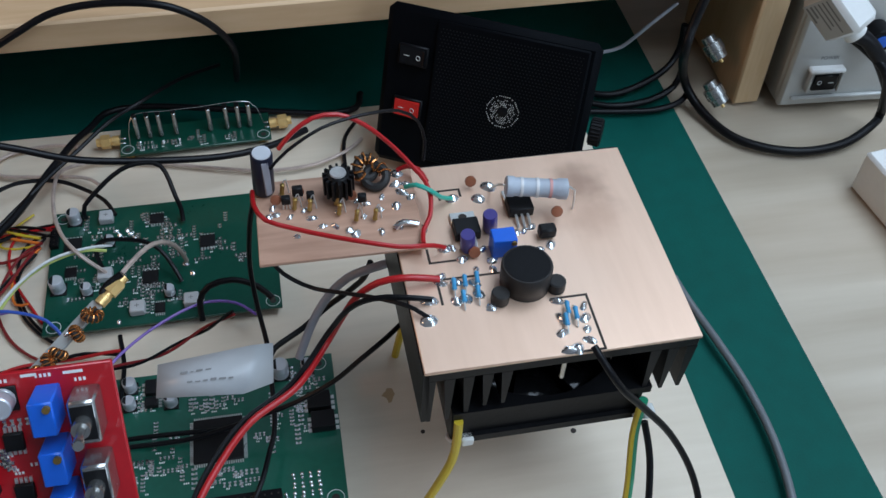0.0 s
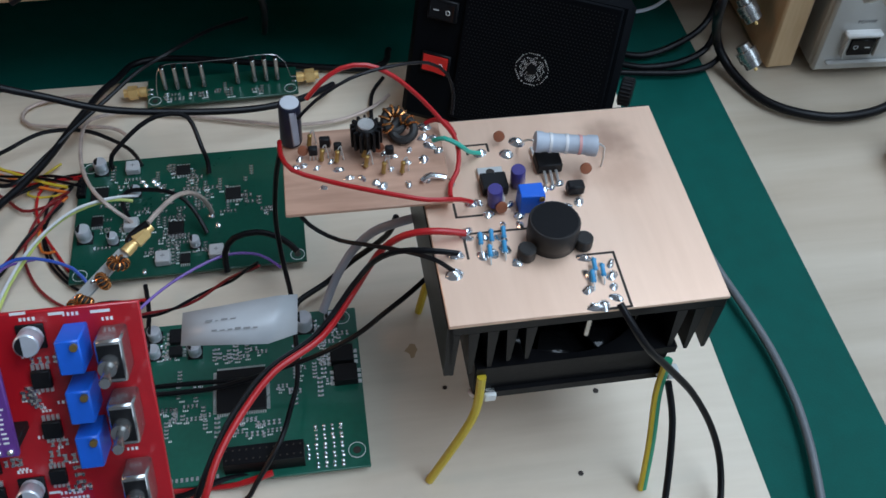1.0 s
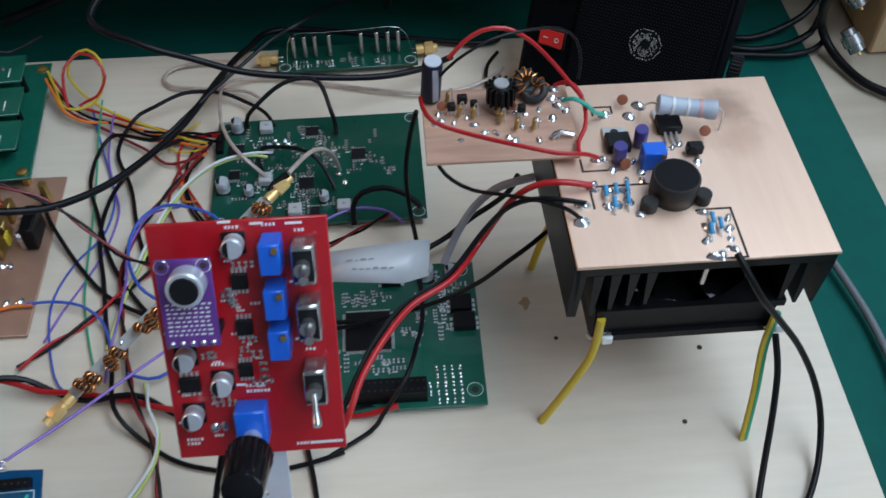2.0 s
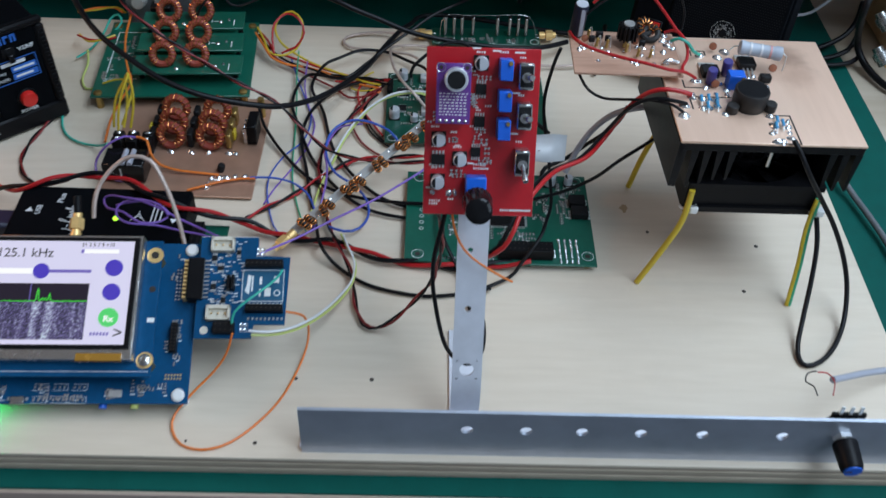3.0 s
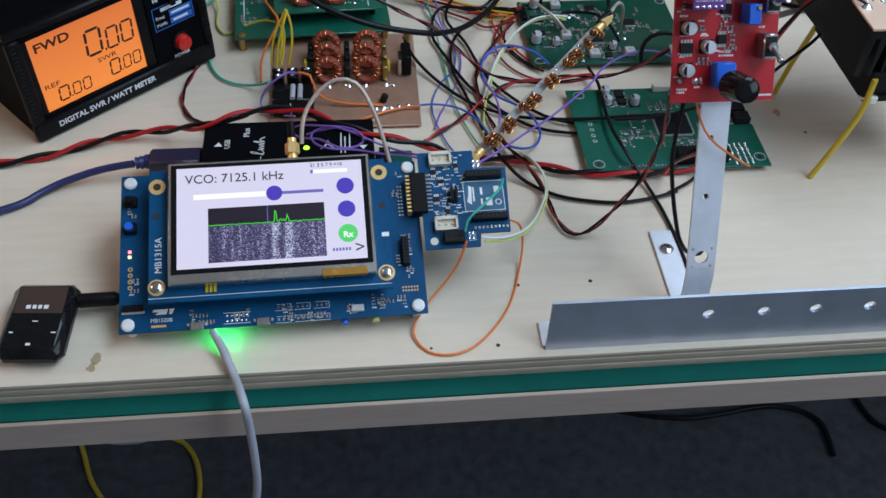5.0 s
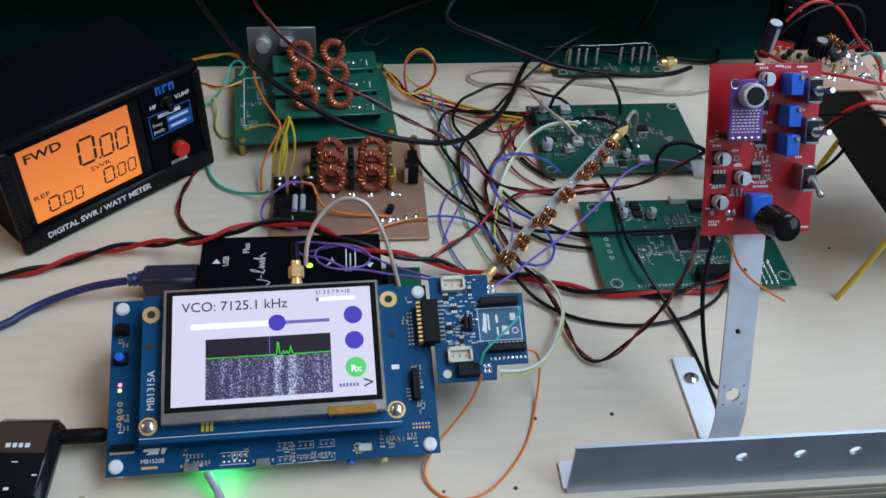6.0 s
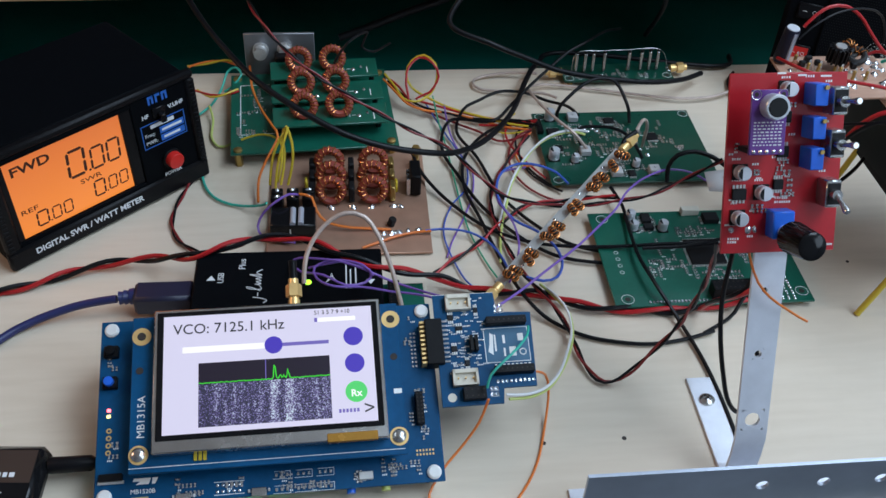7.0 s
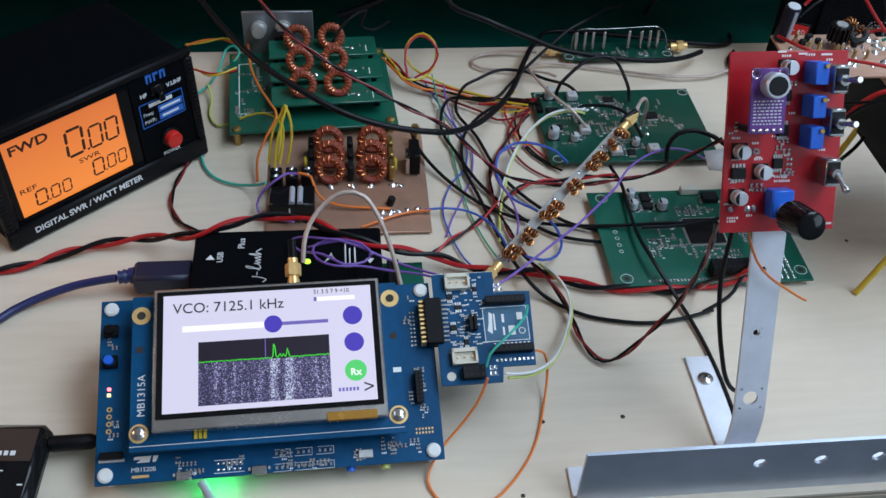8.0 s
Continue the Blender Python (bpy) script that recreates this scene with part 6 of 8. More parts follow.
for k in range(3):
    lg.prism([(0.0745 + k * 0.0016, 0.0300 + k * 0.002), (0.0790, 0.0345 + k * 0.002), (0.0835 - k * 0.0016, 0.0300 + k * 0.002), (0.0835 - k * 0.0016, 0.0308 + k * 0.002), (0.0790, 0.0354 + k * 0.002), (0.0745 + k * 0.0016, 0.0308 + k * 0.002)], 0.0225, 0.0226)
outline(lg, [(0.073, 0.026), (0.085, 0.026), (0.085, 0.047), (0.073, 0.047), (0.073, 0.026)], 0.0002)
part("square_logo", Geo().add(lg.v, lg.f), INK_W, JL, "plain white mark")
part("print_bar", Geo().box(0.087, 0.026, 0.0225, 0.0878, 0.046, 0.0226).box(0.0895, 0.026, 0.0225, 0.0903, 0.042, 0.0226).box(0.0925, 0.030, 0.0225, 0.0933, 0.046, 0.0226), INK_W, JL)
part("indicator_led", Geo().dome((0.0655, 0.0320, 0.0224), 0.0020, 0.0012, 14), LED_G, JL, "lit green lamp")
jb = part("adapter_board", Geo().box(0.1090, 0.010, 0.006, 0.1330, 0.044, 0.0076, 0.0003), PCB_G2, JL, "small green adapter board")
socket(jb, 0.1115, 0.016, 0.1185, 0.040, 0.007, 10, 2, 0.0076)
up = part("usb_plug", Geo().box(-0.034, 0.0270, 0.004, 0.0, 0.0430, 0.0180, 0.002), plain("blue_black_plug", (0.012, 0.012, 0.035), 0.45), JL, "moulded near-black plug")
part("strain_relief", Geo().lathe((-0.034, 0.0362, 0.012), [(0.0048, 0), (0.0046, 0.003), (0.0036, 0.0032), (0.0044, 0.006), (0.0034, 0.0062), (0.004, 0.009), (0.003, 0.0092)], 14, (-1, -0.1, -0.05)), NAVY, up)

# ---- power meter ----
MT = thing("watt_meter", "black digital watt meter with orange backlit display, tilted on its feet", "meter", pose(-0.0476, 0.2457, 0.0193, 88.6, -0.6, 39.8))
part("case", Geo().box(-0.0725, -0.0170, -0.098, 0.0665, 0.0620, -0.0062, 0.003), BLACK_SATIN, MT)
fr = part("front_frame", Geo().box(-0.0740, -0.0180, -0.006, 0.0685, -0.0040, 0.0, 0.0015), BLACK, MT)
part("frame_rail", Geo().box(-0.0740, 0.0585, -0.006, 0.0685, 0.0640, 0.0, 0.0015), BLACK, fr)
part("frame_rail", Geo().box(-0.0740, -0.0040, -0.006, -0.0645, 0.0585, 0.0, 0.0015), BLACK, fr)
part("frame_rail", Geo().box(0.0620, -0.0040, -0.006, 0.0685, 0.0585, 0.0, 0.0015), BLACK, fr)
for k in range(22):
    part("side_groove", Geo().box(0.0636, -0.0065 + k * 0.003, -0.0001, 0.0675, -0.0050 + k * 0.003, 0.0006, 0.0002), BLACK, fr)
    part("side_groove", Geo().box(-0.0732, -0.0065 + k * 0.003, -0.0001, -0.0692, -0.0050 + k * 0.003, 0.0006, 0.0002), BLACK, fr)
fp = part("front_panel", Geo().box(0.0225, -0.0040, -0.004, 0.0620, 0.0585, -0.0015, 0.0006), BLACK_SATIN, MT)
part("lower_panel", Geo().box(-0.0645, -0.0040, -0.004, 0.0225, -0.0010, -0.0015, 0.0004), BLACK_SATIN, MT)
part("upper_panel", Geo().box(-0.0645, 0.0545, -0.004, 0.0225, 0.0585, -0.0015, 0.0005), BLACK_SATIN, MT)
part("display_lip", Geo().box(0.0150, -0.0010, -0.005, 0.0225, 0.0545, -0.0025, 0.0005), BLACK, MT)
part("display_lip", Geo().box(-0.0645, -0.0010, -0.005, -0.0605, 0.0545, -0.0025, 0.0005), BLACK, MT)
dl = part("meter_display", Geo().box(-0.0605, -0.0010, -0.0060, 0.0150, 0.0545, -0.0040), ORANGE_LCD, MT, "orange backlit liquid crystal display")
LZ = -0.0040


def seg_digit(parent, x, y, w, h, slant=0.08, zero=True):
    t = w * 0.09
    for x0, y0, x1, y1 in ((0.04, 0.0, 0.96, 0.0), (0.04, 1.0, 0.96, 1.0), (0.0, 0.02, 0.0, 0.48), (0.0, 0.52, 0.0, 0.98), (1.0, 0.02, 1.0, 0.48), (1.0, 0.52, 1.0, 0.98)):
        ax, ay, bx, by = x + x0 * w + y0 * h * slant, y + y0 * h, x + x1 * w + y1 * h * slant, y + y1 * h
        d = Vector((bx - ax, by - ay)).normalized()
        n = Vector((-d.y, d.x)) * t
        g = Geo().prism([(ax, ay), (ax + d.x * t + n.x, ay + d.y * t + n.y), (bx - d.x * t + n.x, by - d.y * t + n.y), (bx, by), (bx - d.x * t - n.x, by - d.y * t - n.y), (ax + d.x * t - n.x, ay + d.y * t - n.y)], LZ, LZ + 0.0001)
        part("digit_segment", g, LCD_INK, parent)


def dot(parent, x, y, r):
    part("decimal_point", Geo().box(x - r, y - r, LZ, x + r, y + r, LZ + 0.0001), LCD_INK, parent)


seg_digit(dl, -0.0235, 0.0250, 0.0105, 0.0178)
dot(dl, -0.0102, 0.0250, 0.0007)
seg_digit(dl, -0.0085, 0.0245, 0.0080, 0.0145)
seg_digit(dl, 0.0025, 0.0245, 0.0080, 0.0145)
seg_digit(dl, -0.0110, 0.0045, 0.0068, 0.0108)
dot(dl, -0.0026, 0.0050, 0.0005)
seg_digit(dl, -0.0010, 0.0052, 0.0052, 0.0090)
seg_digit(dl, 0.0066, 0.0052, 0.0052, 0.0090)
seg_digit(dl, -0.0500, 0.0030, 0.0068, 0.0098)
dot(dl, -0.0415, 0.0034, 0.0005)
seg_digit(dl, -0.0400, 0.0032, 0.0052, 0.0084)
seg_digit(dl, -0.0324, 0.0032, 0.0052, 0.0084)
lettering("FWD", 0.0086, LCD_INK, dl, pose(-0.0572, 0.0430, LZ + 0.0001) @ Matrix.Diagonal((1.3, 1, 1, 1)), bold=0.0002)
lettering("SWR", 0.0046, LCD_INK, dl, pose(-0.0185, 0.0178, LZ + 0.0001) @ Matrix.Diagonal((1.5, 1, 1, 1)))
lettering("REF", 0.0048, LCD_INK, dl, pose(-0.0582, 0.0152, LZ + 0.0001) @ Matrix.Diagonal((1.5, 1, 1, 1)))
lettering("DIGITAL SWR / WATT METER", 0.0057, INK_W, MT, pose(-0.0578, -0.0118, 0.0001), bold=0.00015)
lettering("HF", 0.0040, INK_W, fp, pose(0.0285, 0.0435, -0.0014), bold=0.0001)
lettering("V.UHF", 0.0040, INK_W, fp, pose(0.0475, 0.0440, -0.0014), bold=0.0001)
lettering("POWER", 0.0036, INK_W, fp, pose(0.0362, -0.0035, -0.0014), bold=0.0001)
lettering("Freq:", 0.0036, INK_W, fp, pose(0.0280, 0.0300, -0.0014))
lettering("PWR:", 0.0036, INK_W, fp, pose(0.0280, 0.0245, -0.0014))
for k, x in enumerate((0.0346, 0.0398, 0.0444)):
    g = Geo().box(x, 0.0518, -0.0015, x + 0.0014, 0.0577, -0.0014).box(x + 0.0014, 0.0558, -0.0015, x + 0.0036, 0.0577, -0.0014)
    if k != 1:
        g.box(x + 0.0026, 0.0518, -0.0015, x + 0.0040, 0.0577, -0.0014)
    part("maker_mark", g, INK_B, fp, "plain blue mark")
g = Geo()
outline(g, [(0.0265, 0.0222), (0.0575, 0.0222), (0.0575, 0.0390), (0.0265, 0.0390), (0.0265, 0.0222)], 0.0003)
part("label_frame", Geo().add([(x, y, z - 0.0015) for x, y, z in g.v], g.f), INK_B, fp, "blue printed label frame")
part("label_field", Geo().box(0.0390, 0.0290, -0.0015, 0.0565, 0.0338, -0.0014), INK_B, fp)
part("label_field", Geo().box(0.0390, 0.0235, -0.0015, 0.0565, 0.0280, -0.0014), INK_B, fp)
part("print_bar", Geo().box(0.0330, 0.0352, -0.0015, 0.0500, 0.0378, -0.00135), INK_W, fp)
part("print_bar", Geo().box(0.0405, 0.0306, -0.0014, 0.0550, 0.0322, -0.00132), INK_W, fp)
part("print_bar", Geo().box(0.0410, 0.0250, -0.0014, 0.0530, 0.0266, -0.00132), INK_W, fp)
part("slide_switch", Geo().box(0.0360, 0.0425, -0.0015, 0.0450, 0.0490, 0.0002, 0.0003).box(0.0385, 0.0400, -0.0015, 0.0425, 0.0460, 0.0050, 0.0005), BLACK_GLOSS, fp)
bt = part("power_button", Geo().lathe((0.0430, 0.0085, -0.0015), [(0.0068, 0), (0.0068, 0.0015), (0.0060, 0.002)], 26), BLACK, fp)
part("button_cap", Geo().lathe((0.0430, 0.0085, 0.0003), [(0.0055, 0), (0.0055, 0.0042), (0.0050, 0.005), (0.0030, 0.0053)], 26), RED_BTN, bt, "red push button")
for x, h in ((-0.0560, 0.0055), (0.0440, 0.0055)):
    part("foot", Geo().box(x, -0.0190, -0.020, x + 0.016, -0.0165, -0.006, 0.001), BLACK, MT)
for x in (-0.056, 0.044):
    part("foot", Geo().box(x, -0.0190, -0.095, x + 0.016, -0.0165, -0.080, 0.001), BLACK, MT)

# ---- copper board with two rows of toroids and a relay ----
FB = thing("lowpass_filter_board", "copper-clad board with rows of red toroid coils and a relay", "circuit board", pose(0.0455, 0.2035, 0.003, 0, 0, -0.8))
part("board", Geo().box(0, 0, -0.0016, 0.1040, 0.1105, 0, 0.0003), COPPER_OLD, FB)
for x in (0.006, 0.098):
    for y in (0.006, 0.104):
        part("foot", Geo().cyl((x, y, -0.003), 0.003, 0.0014, 8), RUBBER, FB)
for x, y, z in ((0.0405, 0.0515, 0.010), (0.0680, 0.0515, 0.010), (0.0405, 0.0640, 0.0125), (0.0680, 0.0640, 0.0125), (0.0395, 0.0785, 0.0135), (0.0690, 0.0785, 0.0135)):
    toroid(FB, (x, y, z), 0.0075, 0.0027, (0, -1, 0.35), CORE_R, 14, 0.00034, 0.15)
for x in (0.028, 0.054, 0.081):
    for y in (0.054, 0.067, 0.080):
        part("film_capacitor", Geo().box(x - 0.0022, y - 0.005, 0.001, x + 0.0018, y + 0.004, 0.013, 0.0008), CHIP if x != 0.081 else BRASS, FB, "upright film capacitor")
for x, y in ((0.024, 0.063), (0.0835, 0.060), (0.0245, 0.052)):
    part("disc_capacitor", Geo().box(x - 0.001, y - 0.003, 0.002, x + 0.001, y + 0.003, 0.0105, 0.0008), W_YEL, FB, "yellow disc capacitor")
blobs(FB, [(x, y, 0, 0.0022) for x in (0.028, 0.040, 0.054, 0.067, 0.081, 0.0855) for y in (0.0455,)] + [(0.0725, 0.0125, 0, 0.002), (0.079, 0.0185, 0, 0.0025), (0.083, 0.0195, 0, 0.0022), (0.0895, 0.0205, 0, 0.0022), (0.096, 0.0210, 0, 0.0022), (0.0735, 0.0185, 0, 0.002), (0.0720, 0.0090, 0, 0.0022)])
part("small_transistor", Geo().lathe((0.0785, 0.0265, 0.0005), [(0.0026, 0), (0.0026, 0.005), (0.0022, 0.0055)], 12, (0.3, 0, 1)), CHIP, FB)
ry = part("relay", Geo().box(0.003, 0.010, 0.0012, 0.031, 0.0285, 0.016, 0.0008), BLACK_GLOSS, FB, "clear-cased relay with white print")
part("relay_print", Geo().box(0.006, 0.0098, 0.009, 0.010, 0.00995, 0.0095).box(0.006, 0.0098, 0.006, 0.009, 0.00995, 0.0065).box(0.015, 0.0098, 0.004, 0.0158, 0.00995, 0.013), SILK, ry)
part("relay_coil", Geo().cyl((0.017, 0.0105, 0.0163), 0.0018, 0.015, 12, (0, 1, 0)).cyl((0.022, 0.0105, 0.0163), 0.0018, 0.015, 12, (0, 1, 0)), W_GREY, ry)
for k, y in enumerate((0.0415, 0.0480)):
    for i in range(3):
        part("relay_socket", Geo().box(0.002 + i * 0.010, y - 0.003, 0.001, 0.0095 + i * 0.010, y + 0.002, 0.014, 0.0006), BLACK, FB)
blobs(FB, [(0.006 + i * 0.010, 0.0415 + k * 0.0065, 0.0138, 0.0016) for i in range(3) for k in (0, 1)])
jk = part("terminal_block", Geo().box(0.0930, 0.055, 0.001, 0.1000, 0.074, 0.017, 0.0008), BLACK, FB, "black upright terminal block")
part("terminal_pin", Geo().box(0.0905, 0.056, 0.001, 0.0928, 0.0575, 0.014).box(0.0905, 0.061, 0.001, 0.0928, 0.0625, 0.014).box(0.0905, 0.066, 0.001, 0.0928, 0.0675, 0.014), SOLDER, jk)
bp = part("brass_post", Geo().cyl((0.0985, 0.090, 0), 0.0026, 0.016, 6), BRASS, FB, "brass hex post")

# ---- stacked green filter boards ----
LP = thing("filter_stack", "green base board carrying three stepped green boards with toroids", "circuit board", pose(0.0190, 0.2975, 0.012, 0, 0, 3.2))
part("base_board", Geo().box(0, 0, -0.0016, 0.116, 0.100, 0, 0.0003), PCB_G2, LP)
for x, y in ((0.005, 0.004), (0.111, 0.005), (0.111, 0.094), (0.005, 0.094)):
    st = part("standoff", Geo().cyl((x, y, -0.012), 0.0028, 0.0104, 6), BRASS, LP, "brass standoff")
    part("screw", Geo().lathe((x, y, 0), [(0.0032, 0), (0.0030, 0.0012), (0.0012, 0.0020)], 14), BRASS, st)
for k, (y0, z) in enumerate(((0.012, 0.012), (0.0375, 0.015), (0.063, 0.018))):
    pb = part("upper_board", Geo().box(0.030, y0, z - 0.0016, 0.110 - k * 0.001, y0 + 0.024, z, 0.0003), PCB_G2, LP, "raised green filter board")
    for x in (0.034, 0.104):
        part("spacer", Geo().cyl((x, y0 + 0.012, 0), 0.002, z - 0.0016, 6), BLACK, pb)
    part("outline_print", Geo().box(0.083, y0 + 0.008, z, 0.0836, y0 + 0.012, z + 0.00008).box(0.0850, y0 + 0.0095, z, 0.088, y0 + 0.0101, z + 0.00008).box(0.100, y0 + 0.004, z, 0.1006, y0 + 0.012, z + 0.00008), SILK, pb)
    for i, x in enumerate((0.052, 0.0765)):
        toroid(LP, (x - k * 0.0005, y0 + 0.0135, z + 0.0075), 0.0072, 0.0027, (0.05, -0.85, 0.65), CORE_R, 16, 0.00038, 0.14)
    blobs(LP, [(0.062, y0 + 0.006, z, 0.0016), (0.090, y0 + 0.009, z, 0.0015), (0.096, y0 + 0.012, z, 0.0014)], "solder_joint")
smd_field(LP, [(0.016, 0.05, 0.012, 0.03, 60)], 17)
g = Geo()
outline(g, [(0.007, 0.022), (0.007, 0.085), (0.028, 0.085)], 0.0003)
outline(g, [(0.007, 0.022), (0.030, 0.022)], 0.0003)
part("print_outline", g, SILK, LP)
part("black_module", Geo().box(0.034, 0.086, 0.0, 0.050, 0.096, 0.022, 0.001), BLACK, LP)
SH = thing("metal_bracket", "dull aluminium plate with coax sockets behind the filters", "bracket", pose(0.0250, 0.4010, 0.0, 0, 0, 0))
part("plate", Geo().box(0, 0, 0.0002, 0.052, 0.0025, 0.045, 0.0004), ALU_DULL, SH)
for x in (0.012, 0.030):
    part("coax_socket", Geo().lathe((x, 0.0, 0.032), [(0.006, 0), (0.006, 0.003), (0.0048, 0.0032), (0.0048, 0.009), (0.002, 0.0092)], 16, (0, -1, 0.1)), TIN, SH)

# ---- strip with toroids between two coax plugs ----
p0, p1 = Vector((0.1845, 0.155, 0.018)), Vector((0.2745, 0.2455, 0.046))
ax = (p1 - p0).normalized()
SL = thing("choke_strip", "white strip with small copper toroids between gold coax plugs", "filter strip")
side = ax.cross(Vector((0, 0, 1))).normalized()
upv = side.cross(ax)
mx = Matrix((side, ax, upv)).transposed().to_4x4()
mx.translation = p0
L = (p1 - p0).length
part("strip_board", Geo().box(-0.0046, 0, -0.0016, 0.0018, L, 0, 0.0003).moved(mx), STRIP_W, SL, "translucent white strip board")
rng = random.Random(4)
for k, f in enumerate((0.05, 0.09, 0.17, 0.21, 0.33, 0.37, 0.41, 0.53, 0.57, 0.70, 0.74, 0.78, 0.87, 0.95)):
    big = 1.3 if k in (0, 13) else 1.0
    c = mx @ Vector((0.0034 + rng.uniform(-0.0008, 0.0010), f * L, 0.0032 * big))
    d = ax * rng.uniform(0.5, 1.0) + side * rng.uniform(-0.5, 0.5) + upv * (0.2 if k != 13 else 1.2)
    toroid(SL, c, 0.0025 * big, 0.0013, d, CORE_K, 11, 0.00042, 0.1)
blobs(SL, [tuple(mx @ Vector((0.002 if k % 2 else -0.002, 0.006 + k * (L - 0.012) / 9, 0.0))) + (0.0012,) for k in range(10)])
sma(SL, p1, ax, L=0.016, s=0.9)
sma(SL, p0, -ax, L=0.016, s=0.9)

# ---- music player plugged in at the side ----
PL = thing("music_player", "small glossy black clip music player with a cable plug", "music player", pose(-0.0920, 0.0125, 0.0, 4, 0, -4))
part("body", Geo().box(0, 0, 0.001, 0.036, 0.0500, 0.0130, 0.0045), BLACK_GLOSS, PL)
# the screen's brown is a warm room reflection put into the base colour
part("screen", Geo().box(0.005, 0.0270, 0.0130, 0.031, 0.0450, 0.0132, 0.0001), plain("brown_reflection_glass", (0.055, 0.035, 0.027), 0.12), PL, "dark glossy screen with a brown reflection in its colour")
part("print_bar", Geo().box(0.011, 0.0300, 0.0132, 0.0135, 0.0325, 0.01328).box(0.0145, 0.0300, 0.0132, 0.0165, 0.0325, 0.01328).box(0.0175, 0.0300, 0.0132, 0.0195, 0.0325, 0.01328).box(0.0205, 0.0300, 0.0132, 0.023, 0.0325, 0.01328), INK_W, PL)
part("key_mark", Geo().box(0.0165, 0.0215, 0.0130, 0.0195, 0.0221, 0.01308).box(0.0060, 0.0140, 0.0130, 0.0080, 0.0148, 0.01308).box(0.0280, 0.0140, 0.0130, 0.0305, 0.0148, 0.01308).box(0.0165, 0.006, 0.0130, 0.0190, 0.0075, 0.01308), SILK, PL)
part("plug", Geo().lathe((0.036, 0.040, 0.007), [(0.0040, 0), (0.0042, 0.001), (0.0040, 0.020), (0.0028, 0.022), (0.0028, 0.030)], 16, (1, 0.05, 0.05)), RUBBER, PL, "black moulded plug")



# ---- cables and wires ----
cable("coax_cable", "thick black coax cable sagging over the boards", 0.0020, RUBBER, [(-0.0204, 0.3966, 0.1020), (0.0054, 0.3363, 0.0950), (0.0244, 0.3021, 0.0900), (0.0444, 0.2735, 0.0850), (0.0666, 0.2557, 0.0780), (0.0935, 0.2426, 0.0680), (0.1209, 0.2399, 0.0580), (0.1497, 0.2457, 0.0480), (0.1693, 0.2566, 0.0400), (0.1920, 0.2831, 0.0300), (0.2172, 0.3290, 0.0200), (0.2361, 0.3792, 0.0140), (0.2505, 0.4099, 0.0100), (0.2782, 0.4333, 0.0060), (0.3973, 0.4122, 0.0040), (0.4168, 0.4310, 0.0020)])
cable("coax_cable", "thick black coax cable crossing behind the filter board", 0.0020, RUBBER, [(0.1875, 0.4249, 0.0880), (0.1926, 0.4089, 0.0800), (0.1742, 0.3696, 0.0700), (0.2022, 0.3541, 0.0620), (0.2288, 0.3539, 0.0500), (0.2564, 0.3544, 0.0380), (0.2926, 0.3589, 0.0280), (0.3303, 0.3654, 0.0200), (0.3581, 0.3760, 0.0150), (0.3795, 0.3924, 0.0100)])
cable("coax_cable", "black coax cable draped over the shelf edge", 0.0020, RUBBER, [(0.2136, 0.4000, 0.0772), (0.2348, 0.4000, 0.0897), (0.2545, 0.4020, 0.0987), (0.2789, 0.4000, 0.1036), (0.3081, 0.3950, 0.1041), (0.3269, 0.3950, 0.0951), (0.3393, 0.4000, 0.0786), (0.3441, 0.4100, 0.0571), (0.3414, 0.4300, 0.0230)])
pair_cable("twin_lead", "thin red and black twin lead hanging across the boards", 0.00075, (W_DRED, RUBBER), [(0.0280, 0.3550, 0.1160), (0.0450, 0.3084, 0.1100), (0.0605, 0.2879, 0.1000), (0.0807, 0.2745, 0.0880), (0.1081, 0.2670, 0.0720), (0.1361, 0.2588, 0.0580), (0.1616, 0.2549, 0.0450), (0.1800, 0.2472, 0.0300), (0.1977, 0.2357, 0.0200), (0.2196, 0.2306, 0.0160), (0.2451, 0.2273, 0.0160), (0.2714, 0.2285, 0.0180), (0.2933, 0.2286, 0.0220), (0.3157, 0.2337, 0.0300), (0.3355, 0.2277, 0.0500)], 0.045, part_names=("red_wire", "black_wire"))
pair_cable("twisted_power_cable", "twisted red and black power cable lying across the board", 0.0015, (W_RED, RUBBER), [(-0.1471, 0.1745, 0.0030), (-0.1130, 0.1795, 0.0030), (-0.0889, 0.1861, 0.0030), (-0.0675, 0.1949, 0.0040), (-0.0447, 0.1992, 0.0060), (-0.0206, 0.1973, 0.0100), (0.0053, 0.1850, 0.0220), (0.0251, 0.1886, 0.0260), (0.0413, 0.1941, 0.0260), (0.0580, 0.1944, 0.0260), (0.0748, 0.1885, 0.0270), (0.0912, 0.1767, 0.0270), (0.1108, 0.1683, 0.0250), (0.1308, 0.1690, 0.0180), (0.1516, 0.1707, 0.0100), (0.1685, 0.1663, 0.0050), (0.1885, 0.1615, 0.0050), (0.2089, 0.1595, 0.0050), (0.2281, 0.1509, 0.0050), (0.2477, 0.1452, 0.0040), (0.2680, 0.1433, 0.0040), (0.2884, 0.1414, 0.0040), (0.3102, 0.1441, 0.0040), (0.3347, 0.1448, 0.0060)], 0.055)
cable("usb_cable", "dark blue usb cable going to the debug probe", 0.0024, NAVY, [(-0.1349, 0.1247, 0.0030), (-0.1049, 0.1378, 0.0030), (-0.0936, 0.1480, 0.0030), (-0.0792, 0.1556, 0.0050), (-0.0609, 0.1608, 0.0080), (-0.0447, 0.1616, 0.0110), (-0.0370, 0.1616, 0.0120)])
